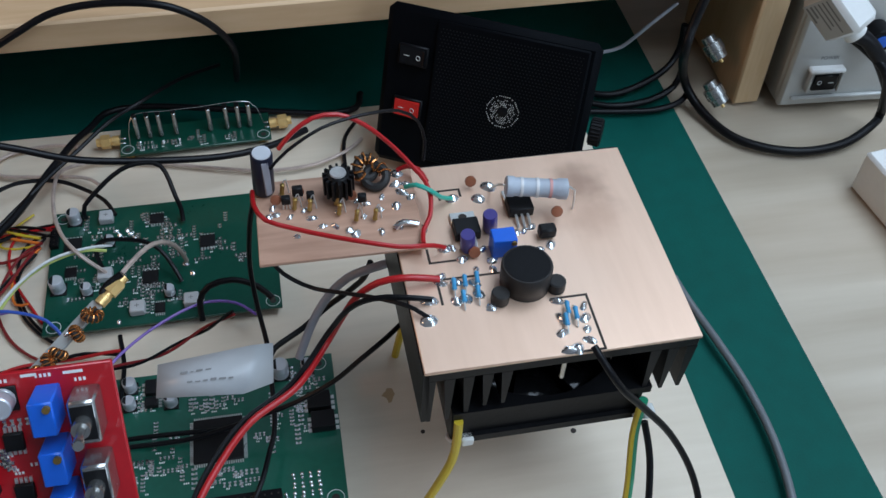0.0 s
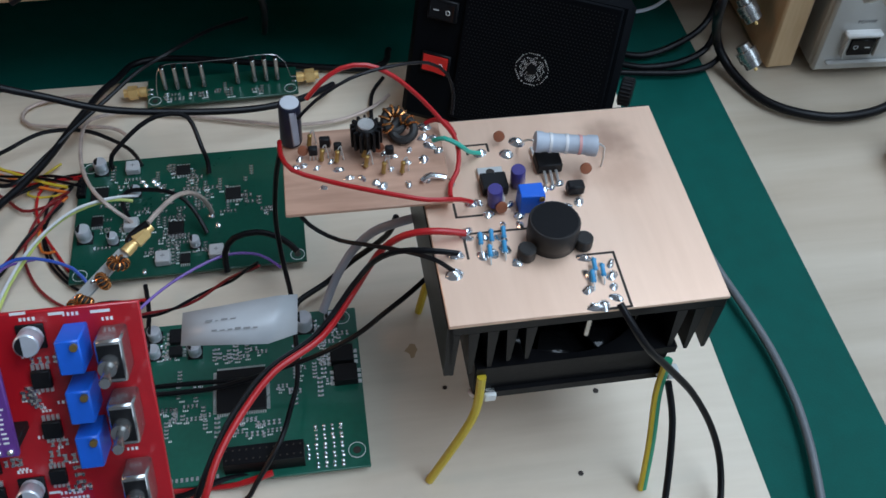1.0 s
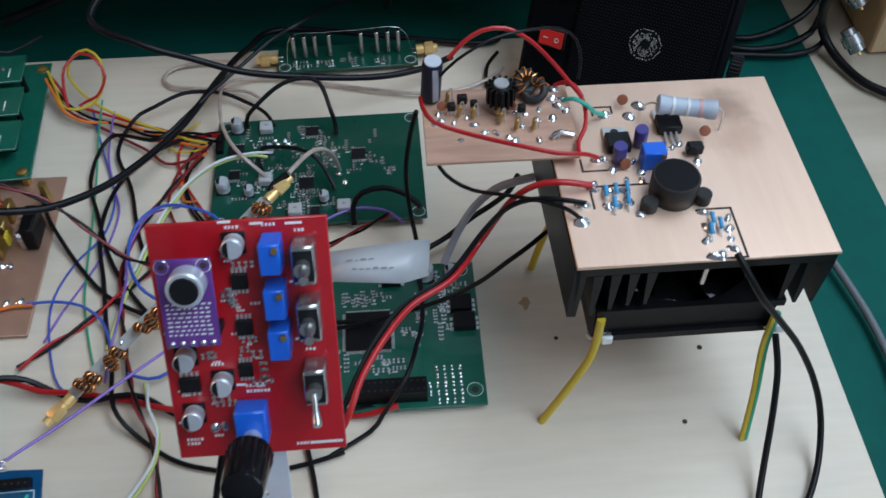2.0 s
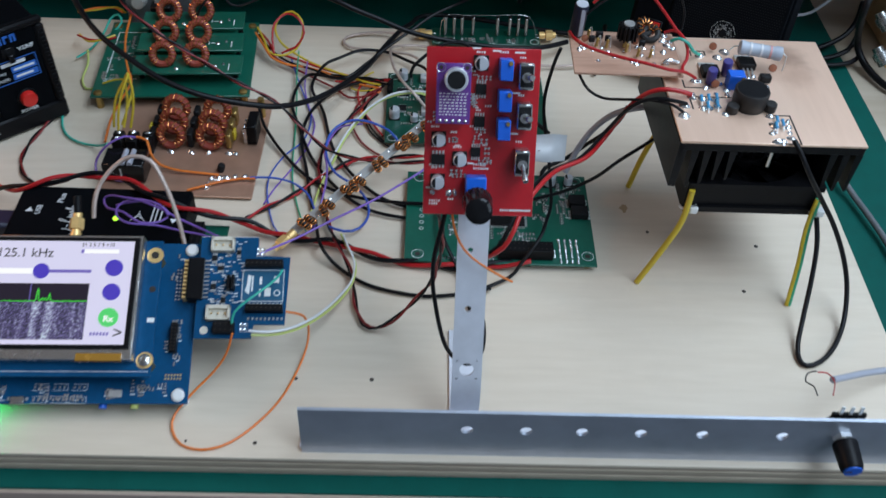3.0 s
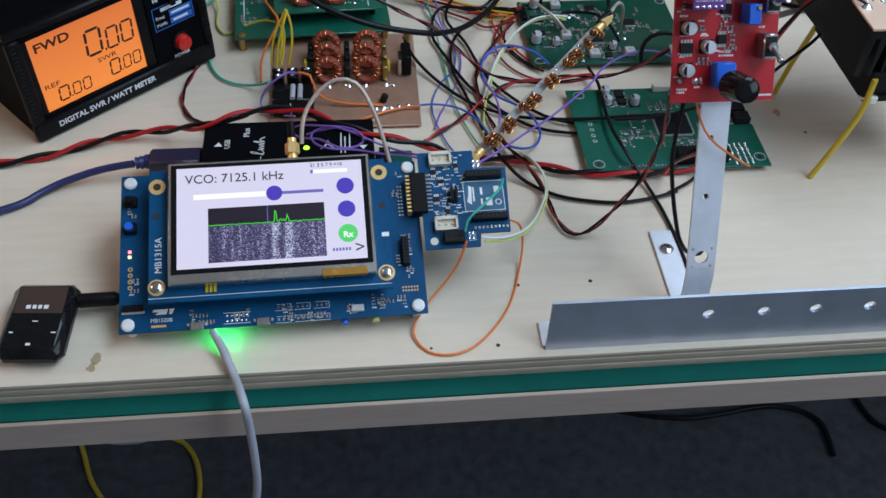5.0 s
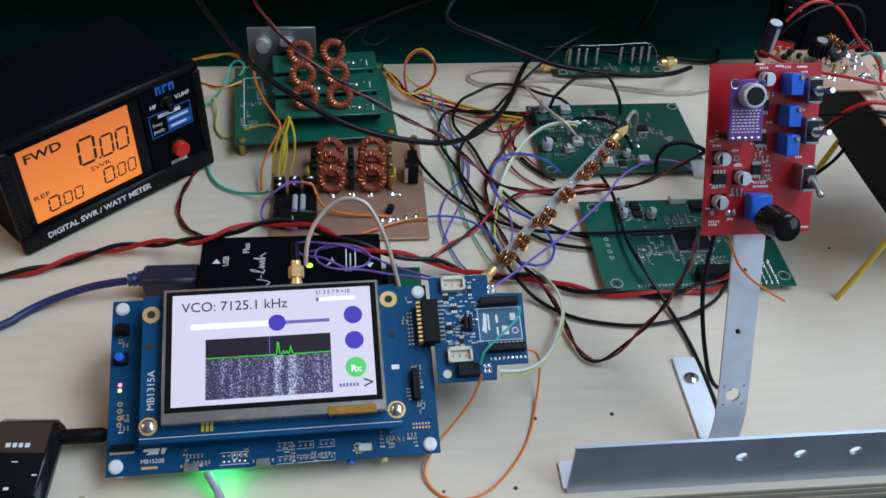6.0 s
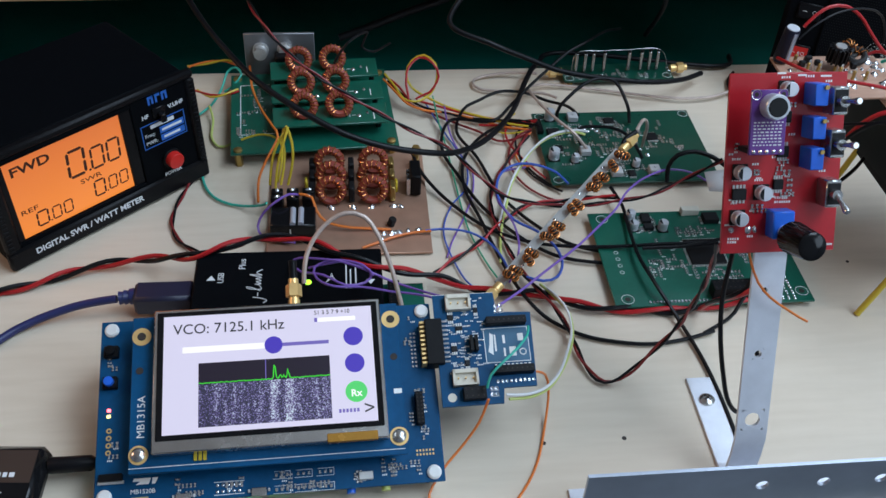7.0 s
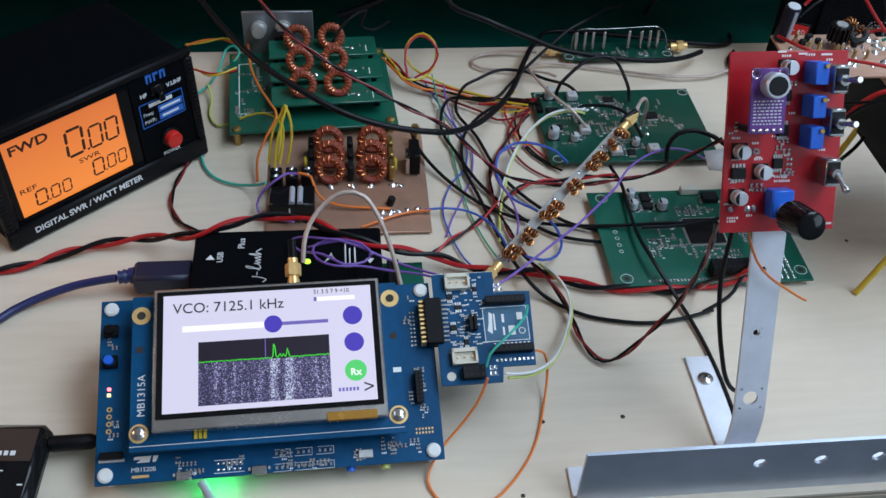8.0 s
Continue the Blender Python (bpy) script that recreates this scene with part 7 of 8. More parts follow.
cable("usb_cable", "pale grey usb cable hanging over the bench edge", 0.0023, W_GREY, [(0.0214, 0.0232, 0.0090), (0.0257, 0.0161, 0.0060), (0.0306, 0.0040, 0.0050), (0.0343, -0.0049, 0.0030), (0.0408, -0.0270, 0.0107), (0.0417, -0.0290, -0.0110), (0.0415, -0.0310, -0.0399), (0.0400, -0.0320, -0.0631), (0.0349, -0.0320, -0.0891), (0.0235, -0.0300, -0.1274)])
cable("link_coax", "short black coax jumper arching over the receiver board", 0.0013, RUBBER, [(0.2540, 0.3401, 0.0080), (0.2555, 0.3406, 0.0170), (0.2721, 0.3502, 0.0280), (0.2852, 0.3544, 0.0310), (0.2980, 0.3527, 0.0290), (0.3044, 0.3372, 0.0200), (0.3063, 0.3338, 0.0130), (0.3064, 0.3295, 0.0080)])
cable("link_coax", "short black coax jumper arching over the chips", 0.0012, RUBBER, [(0.2648, 0.3019, 0.0080), (0.2628, 0.3058, 0.0130), (0.2634, 0.3111, 0.0160), (0.2691, 0.3122, 0.0180), (0.2859, 0.3074, 0.0200), (0.2960, 0.3011, 0.0180), (0.3020, 0.2928, 0.0130), (0.3056, 0.2861, 0.0080)])
cable("thin_coax", "tan braided coax looping across the plywood", 0.0011, W_TAN, [(0.2489, 0.3991, 0.0080), (0.2278, 0.4059, 0.0050), (0.2053, 0.4038, 0.0030), (0.1980, 0.3958, 0.0030), (0.2030, 0.3861, 0.0030), (0.2242, 0.3809, 0.0040), (0.2497, 0.3757, 0.0050), (0.2591, 0.3677, 0.0060)])
cable("thin_coax", "tan braided coax running beside the filter board", 0.0011, W_TAN, [(0.4119, 0.3842, 0.0060), (0.4008, 0.3754, 0.0050), (0.3800, 0.3678, 0.0040), (0.3535, 0.3670, 0.0040), (0.3273, 0.3739, 0.0030), (0.2945, 0.3827, 0.0030), (0.2618, 0.3889, 0.0040), (0.2464, 0.3857, 0.0060), (0.2380, 0.3766, 0.0100), (0.2377, 0.3568, 0.0160), (0.2415, 0.3308, 0.0220), (0.2481, 0.3115, 0.0240), (0.2571, 0.2993, 0.0220), (0.2672, 0.2964, 0.0100)])
cable("thin_coax", "tan braided coax arching from the gold jack", 0.0013, W_TAN, [(0.0719, 0.1295, 0.0500), (0.0726, 0.1350, 0.0580), (0.0759, 0.1418, 0.0660), (0.0843, 0.1492, 0.0740), (0.0950, 0.1510, 0.0800), (0.1054, 0.1497, 0.0780), (0.1126, 0.1426, 0.0700), (0.1184, 0.1352, 0.0560), (0.1224, 0.1275, 0.0420), (0.1241, 0.1226, 0.0360)])
cable("power_lead", "black cable curving round the plywood", 0.0012, RUBBER, [(0.2414, 0.3396, 0.0050), (0.2264, 0.3385, 0.0050), (0.2042, 0.3297, 0.0050), (0.1877, 0.3128, 0.0040), (0.1786, 0.2923, 0.0030), (0.1769, 0.2638, 0.0030), (0.1832, 0.2338, 0.0030), (0.1885, 0.2057, 0.0030), (0.1948, 0.1792, 0.0030), (0.2007, 0.1530, 0.0080), (0.2126, 0.1395, 0.0030), (0.2305, 0.1267, 0.0020), (0.2493, 0.1204, 0.0020), (0.2688, 0.1176, 0.0020), (0.2898, 0.1201, 0.0020), (0.3087, 0.1246, 0.0030)])
cable("power_lead", "black cable crossing to the controller board", 0.0012, RUBBER, [(0.1428, 0.2944, 0.0120), (0.1482, 0.2771, 0.0080), (0.1584, 0.2602, 0.0040), (0.1701, 0.2430, 0.0030), (0.1831, 0.2270, 0.0030), (0.1965, 0.2163, 0.0030), (0.2168, 0.2056, 0.0040), (0.2410, 0.1990, 0.0060), (0.2688, 0.1945, 0.0090), (0.2969, 0.1921, 0.0120), (0.3268, 0.1908, 0.0120)])
cable("power_lead", "black cable running down to the bracket foot", 0.0012, RUBBER, [(0.2753, 0.2553, 0.0080), (0.2782, 0.2346, 0.0090), (0.2768, 0.2105, 0.0100), (0.2759, 0.1813, 0.0120), (0.2797, 0.1548, 0.0130), (0.2889, 0.1371, 0.0040), (0.2951, 0.1092, 0.0020), (0.2974, 0.0836, 0.0020), (0.2979, 0.0598, 0.0020), (0.2974, 0.0466, 0.0020)])
cable("power_lead", "black cable hanging from the microphone board", 0.0012, RUBBER, [(0.2760, 0.0740, 0.1150), (0.2747, 0.0705, 0.1090), (0.2730, 0.0665, 0.1030), (0.2707, 0.0595, 0.0945), (0.2706, 0.0527, 0.0830), (0.2726, 0.0482, 0.0705), (0.2751, 0.0440, 0.0590), (0.2791, 0.0410, 0.0460), (0.2860, 0.0410, 0.0350), (0.2945, 0.0430, 0.0310), (0.2990, 0.0475, 0.0380), (0.2988, 0.0540, 0.0520), (0.2940, 0.0600, 0.0660)])
pair_cable("twin_lead", "dark red and black twin lead looping to the microphone board", 0.0008, (W_DRED, RUBBER), [(0.2699, 0.0782, 0.1150), (0.2744, 0.0860, 0.0950), (0.2756, 0.0916, 0.0700), (0.2715, 0.0965, 0.0400), (0.2594, 0.0948, 0.0200), (0.2480, 0.0915, 0.0080), (0.2389, 0.0901, 0.0030), (0.2314, 0.0926, 0.0030), (0.2260, 0.1055, 0.0030), (0.2233, 0.1221, 0.0040), (0.2200, 0.1362, 0.0060), (0.2121, 0.1514, 0.0100), (0.2043, 0.1741, 0.0050), (0.1968, 0.2053, 0.0030), (0.1922, 0.2335, 0.0030), (0.1938, 0.2571, 0.0030), (0.2036, 0.2805, 0.0040), (0.2163, 0.3004, 0.0060), (0.2290, 0.3177, 0.0080)], 0.045, part_names=("red_wire", "black_wire"))
cable("hookup_wire", "orange wire looping over the board front", 0.0007, W_ORA, [(0.1627, 0.0541, 0.0380), (0.1585, 0.0506, 0.0250), (0.1510, 0.0455, 0.0150), (0.1395, 0.0361, 0.0070), (0.1317, 0.0248, 0.0030), (0.1319, 0.0158, 0.0015), (0.1382, 0.0070, 0.0010), (0.1501, 0.0040, 0.0010), (0.1638, 0.0088, 0.0010), (0.1780, 0.0231, 0.0010), (0.1893, 0.0417, 0.0010), (0.1977, 0.0667, 0.0030), (0.2003, 0.0785, 0.0120), (0.1979, 0.0815, 0.0220), (0.1888, 0.0744, 0.0340)])
cable("hookup_wire", "cut orange wire hanging off the microphone board", 0.0006, W_ORA, [(0.2789, 0.0680, 0.1235), (0.2796, 0.0620, 0.1182), (0.2832, 0.0560, 0.1103), (0.2892, 0.0520, 0.1043), (0.2980, 0.0500, 0.0982), (0.3061, 0.0500, 0.0922), (0.3109, 0.0500, 0.0891)])
cable("hookup_wire", "teal wire bridging the expansion board", 0.0007, W_TEAL, [(0.1869, 0.0892, 0.0520), (0.1848, 0.0810, 0.0540), (0.1786, 0.0728, 0.0540), (0.1706, 0.0659, 0.0520), (0.1641, 0.0613, 0.0480), (0.1622, 0.0581, 0.0420)])
cable("hookup_wire", "white wire leaving the expansion board", 0.0008, W_WHT, [(0.1716, 0.0548, 0.0400), (0.1819, 0.0559, 0.0380), (0.1943, 0.0648, 0.0320), (0.2064, 0.0836, 0.0220), (0.2169, 0.1085, 0.0120), (0.2228, 0.1260, 0.0080), (0.2227, 0.1391, 0.0100), (0.2182, 0.1491, 0.0120), (0.2138, 0.1672, 0.0040)])
cable("hookup_wire", "pale lime wire leaving the expansion board", 0.0008, W_LIME, [(0.1730, 0.0535, 0.0380), (0.1855, 0.0576, 0.0340), (0.1990, 0.0707, 0.0260), (0.2130, 0.0964, 0.0140), (0.2224, 0.1206, 0.0080), (0.2236, 0.1377, 0.0090), (0.2184, 0.1487, 0.0100), (0.2123, 0.1683, 0.0040)])
cable("hookup_wire", "purple wire draped from plug to receiver board", 0.0007, W_PUR, [(0.1515, 0.1209, 0.0420), (0.1404, 0.1320, 0.0360), (0.1286, 0.1421, 0.0320), (0.1162, 0.1474, 0.0340), (0.1037, 0.1521, 0.0380), (0.0912, 0.1566, 0.0400), (0.0800, 0.1612, 0.0380), (0.0685, 0.1692, 0.0320), (0.0635, 0.1700, 0.0280), (0.0685, 0.1599, 0.0300), (0.0815, 0.1501, 0.0360), (0.0939, 0.1413, 0.0360), (0.1050, 0.1447, 0.0340), (0.1085, 0.1525, 0.0340), (0.0975, 0.1580, 0.0380), (0.0847, 0.1594, 0.0360), (0.0733, 0.1626, 0.0300)])
cable("hookup_wire", "purple wire looping on the debug probe", 0.0007, W_PUR, [(0.1486, 0.1218, 0.0400), (0.1343, 0.1334, 0.0340), (0.1189, 0.1389, 0.0320), (0.1033, 0.1412, 0.0340), (0.0877, 0.1386, 0.0380), (0.0783, 0.1470, 0.0360), (0.0767, 0.1586, 0.0340), (0.0880, 0.1599, 0.0380), (0.1037, 0.1532, 0.0400), (0.1098, 0.1479, 0.0360)])
cable("hookup_wire", "purple wire crossing to the receiver board", 0.00075, W_PUR, [(0.1625, 0.0995, 0.0460), (0.1749, 0.1122, 0.0440), (0.1900, 0.1273, 0.0400), (0.2100, 0.1482, 0.0360), (0.2322, 0.1725, 0.0300), (0.2517, 0.1956, 0.0260), (0.2670, 0.2139, 0.0240), (0.2793, 0.2333, 0.0220), (0.2961, 0.2516, 0.0180), (0.3161, 0.2650, 0.0140), (0.3325, 0.2645, 0.0120), (0.3427, 0.2566, 0.0100)])
cable("hookup_wire", "purple wire hanging among the chokes", 0.0007, W_PUR, [(0.1932, 0.1696, 0.0050), (0.1971, 0.1752, 0.0160), (0.1999, 0.1838, 0.0220), (0.2005, 0.2047, 0.0200), (0.1987, 0.2258, 0.0140), (0.1958, 0.2424, 0.0100), (0.1973, 0.2598, 0.0080), (0.2044, 0.2752, 0.0080), (0.2203, 0.2772, 0.0100)])
cable("hookup_wire", "blue wire looping past the choke strip", 0.0009, W_BLUE, [(0.2469, 0.2600, 0.0080), (0.2400, 0.2675, 0.0120), (0.2265, 0.2716, 0.0160), (0.2132, 0.2733, 0.0160), (0.2020, 0.2674, 0.0140), (0.1966, 0.2548, 0.0120), (0.1973, 0.2394, 0.0100), (0.2046, 0.2242, 0.0080), (0.2175, 0.2125, 0.0080), (0.2267, 0.2007, 0.0060), (0.2291, 0.1858, 0.0050), (0.2236, 0.1732, 0.0050), (0.2142, 0.1701, 0.0050), (0.2041, 0.1731, 0.0060)])
cable("hookup_wire", "blue wire from the filter board", 0.0008, W_BLUE, [(0.1462, 0.2193, 0.0060), (0.1601, 0.2199, 0.0060), (0.1744, 0.2171, 0.0050), (0.1861, 0.2074, 0.0040), (0.1928, 0.1911, 0.0040), (0.1955, 0.1730, 0.0040)])
cable("hookup_wire", "thin green wire lying across the plywood", 0.0006, W_GRN, [(0.1643, 0.3706, 0.0080), (0.1658, 0.3400, 0.0060), (0.1689, 0.3079, 0.0040), (0.1712, 0.2715, 0.0020), (0.1729, 0.2412, 0.0020), (0.1755, 0.2183, 0.0020), (0.1823, 0.1911, 0.0020), (0.1898, 0.1694, 0.0030)])
cable("hookup_wire", "thin purple wire lying on the plywood", 0.0006, W_PUR, [(0.1721, 0.3620, 0.0060), (0.1730, 0.3285, 0.0040), (0.1787, 0.3036, 0.0020), (0.1844, 0.2837, 0.0020), (0.1814, 0.2588, 0.0020), (0.1731, 0.2360, 0.0015), (0.1633, 0.2139, 0.0015), (0.1581, 0.1980, 0.0015)])
cable("hookup_wire", "thin blue wire lying on the plywood", 0.0006, W_BLUE, [(0.1583, 0.3659, 0.0050), (0.1685, 0.3332, 0.0030), (0.1757, 0.3122, 0.0020), (0.1811, 0.2910, 0.0020), (0.1780, 0.2664, 0.0020), (0.1662, 0.2483, 0.0020), (0.1587, 0.2263, 0.0020), (0.1596, 0.2047, 0.0020), (0.1676, 0.1758, 0.0020), (0.1784, 0.1627, 0.0030)])
cable("hookup_wire", "yellow looped wire above the relay", 0.0009, W_YEL, [(0.0473, 0.2566, 0.0170), (0.0487, 0.2601, 0.0280), (0.0514, 0.2647, 0.0380), (0.0561, 0.2688, 0.0460), (0.0607, 0.2707, 0.0520), (0.0577, 0.2626, 0.0460), (0.0533, 0.2576, 0.0320), (0.0510, 0.2535, 0.0170)])
cable("hookup_wire", "yellow looped wire into the relay socket", 0.0009, W_YEL, [(0.0542, 0.2563, 0.0170), (0.0565, 0.2613, 0.0260), (0.0577, 0.2673, 0.0360), (0.0566, 0.2716, 0.0440), (0.0596, 0.2720, 0.0520), (0.0629, 0.2653, 0.0440), (0.0626, 0.2604, 0.0320), (0.0589, 0.2562, 0.0170)])
cable("hookup_wire", "yellow wire from the filter stack", 0.0008, W_YEL, [(0.0257, 0.3116, 0.0140), (0.0357, 0.3110, 0.0180), (0.0457, 0.3050, 0.0220), (0.0540, 0.2907, 0.0260), (0.0550, 0.2744, 0.0240), (0.0523, 0.2594, 0.0170)])
cable("hookup_wire", "orange wire down the filter stack", 0.0009, W_ORA, [(0.0277, 0.4004, 0.0180), (0.0315, 0.3661, 0.0200), (0.0391, 0.3344, 0.0240), (0.0480, 0.3077, 0.0280), (0.0519, 0.2972, 0.0260), (0.0441, 0.2855, 0.0160), (0.0387, 0.2745, 0.0080), (0.0387, 0.2555, 0.0040)])
cable("hookup_wire", "orange wire soldered on the copper board", 0.0009, W_ORA, [(0.0665, 0.2427, 0.0200), (0.0744, 0.2390, 0.0200), (0.0770, 0.2332, 0.0140), (0.0828, 0.2289, 0.0080), (0.0953, 0.2252, 0.0060), (0.1096, 0.2242, 0.0050), (0.1241, 0.2236, 0.0040)])
cable("hookup_wire", "orange wire soldered by the blue lead", 0.0009, W_ORA, [(0.1054, 0.2070, 0.0040), (0.1162, 0.2108, 0.0050), (0.1272, 0.2157, 0.0050), (0.1401, 0.2191, 0.0050), (0.1498, 0.2186, 0.0060)])
cable("hookup_wire", "purple wire looping beside the relay", 0.0008, W_PUR, [(0.0664, 0.2441, 0.0180), (0.0604, 0.2379, 0.0240), (0.0528, 0.2314, 0.0240), (0.0442, 0.2303, 0.0160), (0.0399, 0.2267, 0.0080), (0.0427, 0.2203, 0.0050), (0.0508, 0.2167, 0.0040), (0.0635, 0.2095, 0.0080)])
cable("hookup_wire", "green wire running to the watt meter", 0.0009, W_TEAL, [(-0.0007, 0.2917, 0.0030), (0.0022, 0.2773, 0.0020), (0.0087, 0.2650, 0.0020), (0.0184, 0.2575, 0.0020), (0.0296, 0.2530, 0.0030), (0.0415, 0.2445, 0.0100), (0.0454, 0.2418, 0.0140)])
cable("hookup_wire", "green wire curling beside the filter stack", 0.0009, W_TEAL, [(-0.0080, 0.3582, 0.0040), (0.0002, 0.3690, 0.0050), (0.0067, 0.3854, 0.0080), (0.0106, 0.3993, 0.0140), (0.0173, 0.3990, 0.0180), (0.0217, 0.3919, 0.0160), (0.0152, 0.3860, 0.0100), (0.0087, 0.3847, 0.0060)])
cable("hookup_wire", "yellow wire curling beside the watt meter", 0.0009, W_LIME, [(-0.0011, 0.3660, 0.0060), (0.0026, 0.3507, 0.0040), (0.0026, 0.3325, 0.0020), (0.0085, 0.3208, 0.0020), (0.0164, 0.3218, 0.0030), (0.0267, 0.3239, 0.0100)])
pair_cable("twin_lead", "thin dark red and black lead lying beside the meter", 0.0008, (W_DRED, RUBBER), [(-0.0042, 0.2886, 0.0030), (-0.0094, 0.2747, 0.0020), (-0.0147, 0.2541, 0.0020), (-0.0151, 0.2371, 0.0020), (-0.0102, 0.2232, 0.0020), (-0.0011, 0.2126, 0.0030), (0.0106, 0.2013, 0.0080), (0.0246, 0.1902, 0.0220), (0.0346, 0.1925, 0.0240)], 0.045, part_names=("red_wire", "black_wire"))
pair_cable("twin_lead", "red and yellow leads behind the watt meter", 0.0008, (W_ORA, W_YEL), [(-0.0204, 0.4144, 0.0100), (-0.0086, 0.4224, 0.0080), (0.0062, 0.4255, 0.0080), (0.0181, 0.4121, 0.0120)], 0.045, part_names=("orange_wire", "yellow_wire"))
pair_cable("twin_lead", "red and yellow leads into the filter stack", 0.0008, (W_RED, W_YEL), [(-0.0112, 0.3811, 0.0100), (0.0001, 0.3702, 0.0120), (0.0105, 0.3684, 0.0140), (0.0204, 0.3742, 0.0140)], 0.045, part_names=("red_wire", "yellow_wire"))
cable("bundle_wire", "yellow wire of the looped bundle", 0.0009, W_YEL, [(0.1293, 0.3932, 0.0140), (0.1369, 0.3765, 0.0120), (0.1414, 0.3657, 0.0100), (0.1509, 0.3633, 0.0080), (0.1620, 0.3698, 0.0100), (0.1675, 0.3749, 0.0200), (0.1667, 0.3833, 0.0280), (0.1586, 0.3896, 0.0320), (0.1493, 0.3883, 0.0280), (0.1449, 0.3832, 0.0200), (0.1491, 0.3794, 0.0100), (0.1618, 0.3668, 0.0080), (0.1780, 0.3574, 0.0050), (0.1979, 0.3465, 0.0050), (0.2173, 0.3351, 0.0060), (0.2307, 0.3283, 0.0080)])
cable("bundle_wire", "red wire of the looped bundle", 0.0009, W_RED, [(0.1301, 0.3908, 0.0130), (0.1392, 0.3780, 0.0120), (0.1455, 0.3641, 0.0100), (0.1441, 0.3708, 0.0180), (0.1460, 0.3781, 0.0280), (0.1549, 0.3864, 0.0320), (0.1644, 0.3824, 0.0300), (0.1688, 0.3756, 0.0220), (0.1619, 0.3698, 0.0120), (0.1512, 0.3670, 0.0080), (0.1656, 0.3607, 0.0060), (0.1861, 0.3527, 0.0040), (0.2100, 0.3418, 0.0050), (0.2312, 0.3311, 0.0080)])
cable("bundle_wire", "orange wire of the looped bundle", 0.0009, W_ORA, [(0.1282, 0.3884, 0.0120), (0.1367, 0.3719, 0.0110), (0.1443, 0.3596, 0.0090), (0.1565, 0.3534, 0.0070), (0.1735, 0.3538, 0.0040), (0.1936, 0.3452, 0.0040), (0.2132, 0.3345, 0.0040), (0.2304, 0.3255, 0.0070)])
cable("bundle_wire", "black wire of the looped bundle", 0.0009, RUBBER, [(0.1311, 0.3860, 0.0120), (0.1429, 0.3695, 0.0090), (0.1570, 0.3586, 0.0060), (0.1775, 0.3514, 0.0040), (0.1973, 0.3407, 0.0040), (0.2181, 0.3402, 0.0060), (0.2337, 0.3339, 0.0080)])
cable("bundle_wire", "brown wire of the looped bundle", 0.0009, W_DRED, [(0.1331, 0.3828, 0.0120), (0.1446, 0.3634, 0.0080), (0.1609, 0.3541, 0.0040), (0.1806, 0.3404, 0.0030), (0.1959, 0.3293, 0.0030), (0.2069, 0.3184, 0.0030), (0.2193, 0.3188, 0.0040), (0.2316, 0.3212, 0.0080)])
cable("hookup_wire", "dark red wire fanning from the receiver board", 0.0008, W_DRED, [(0.2322, 0.3247, 0.0080), (0.2214, 0.3201, 0.0050), (0.2131, 0.3045, 0.0030), (0.2122, 0.2847, 0.0030), (0.2195, 0.2667, 0.0020), (0.2310, 0.2540, 0.0020), (0.2430, 0.2463, 0.0030)])
cable("hookup_wire", "black wire fanning from the receiver board", 0.0008, RUBBER, [(0.2336, 0.3282, 0.0080), (0.2251, 0.3172, 0.0050), (0.2199, 0.3010, 0.0030), (0.2240, 0.2824, 0.0020), (0.2335, 0.2681, 0.0020), (0.2434, 0.2584, 0.0030)])
cable("hookup_wire", "orange wire fanning from the receiver board", 0.0007, W_ORA, [(0.2316, 0.3212, 0.0080), (0.2225, 0.3131, 0.0040), (0.2175, 0.3011, 0.0030), (0.2207, 0.2877, 0.0030), (0.2279, 0.2848, 0.0060)])
cable("hookup_wire", "lime wire arching to the receiver board", 0.0009, W_LIME, [(0.2677, 0.3082, 0.0140), (0.2565, 0.3063, 0.0180), (0.2406, 0.2984, 0.0200), (0.2271, 0.2882, 0.0180), (0.2178, 0.2764, 0.0140), (0.2084, 0.2625, 0.0080), (0.2022, 0.2436, 0.0040), (0.1947, 0.2164, 0.0030), (0.1909, 0.1897, 0.0030)])
cable("hookup_wire", "white wire arching to the receiver board", 0.0008, W_WHT, [(0.2704, 0.3116, 0.0140), (0.2585, 0.3069, 0.0190), (0.2424, 0.2989, 0.0220), (0.2291, 0.2894, 0.0200), (0.2176, 0.2770, 0.0160), (0.2083, 0.2631, 0.0100), (0.2001, 0.2424, 0.0050), (0.1936, 0.2220, 0.0030)])
pair_cable("twin_lead", "red and black leads crossing under the choke strip", 0.0009, (W_RED, RUBBER), [(0.1488, 0.1823, 0.0030), (0.1612, 0.1936, 0.0030), (0.1769, 0.2062, 0.0030), (0.1940, 0.2248, 0.0030), (0.2155, 0.2431, 0.0040), (0.2388, 0.2458, 0.0050), (0.2583, 0.2474, 0.0060), (0.2768, 0.2449, 0.0080)], 0.045, part_names=("red_wire", "black_wire"))
cable("supply_wire", "thick red supply wire to the amplifier", 0.0014, W_RED, [(0.4208, 0.1809, 0.1140), (0.4146, 0.1807, 0.1160), (0.4060, 0.1812, 0.1170), (0.3973, 0.1827, 0.1140), (0.3894, 0.1848, 0.1050), (0.3831, 0.1859, 0.0920), (0.3761, 0.1868, 0.0750), (0.3620, 0.1660, 0.0760), (0.3430, 0.1510, 0.0780), (0.3300, 0.1320, 0.0800), (0.3210, 0.1170, 0.0770), (0.3160, 0.1060, 0.0710), (0.3110, 0.1020, 0.0620), (0.3040, 0.1030, 0.0540), (0.3010, 0.1210, 0.0320), (0.3040, 0.1400, 0.0060)])
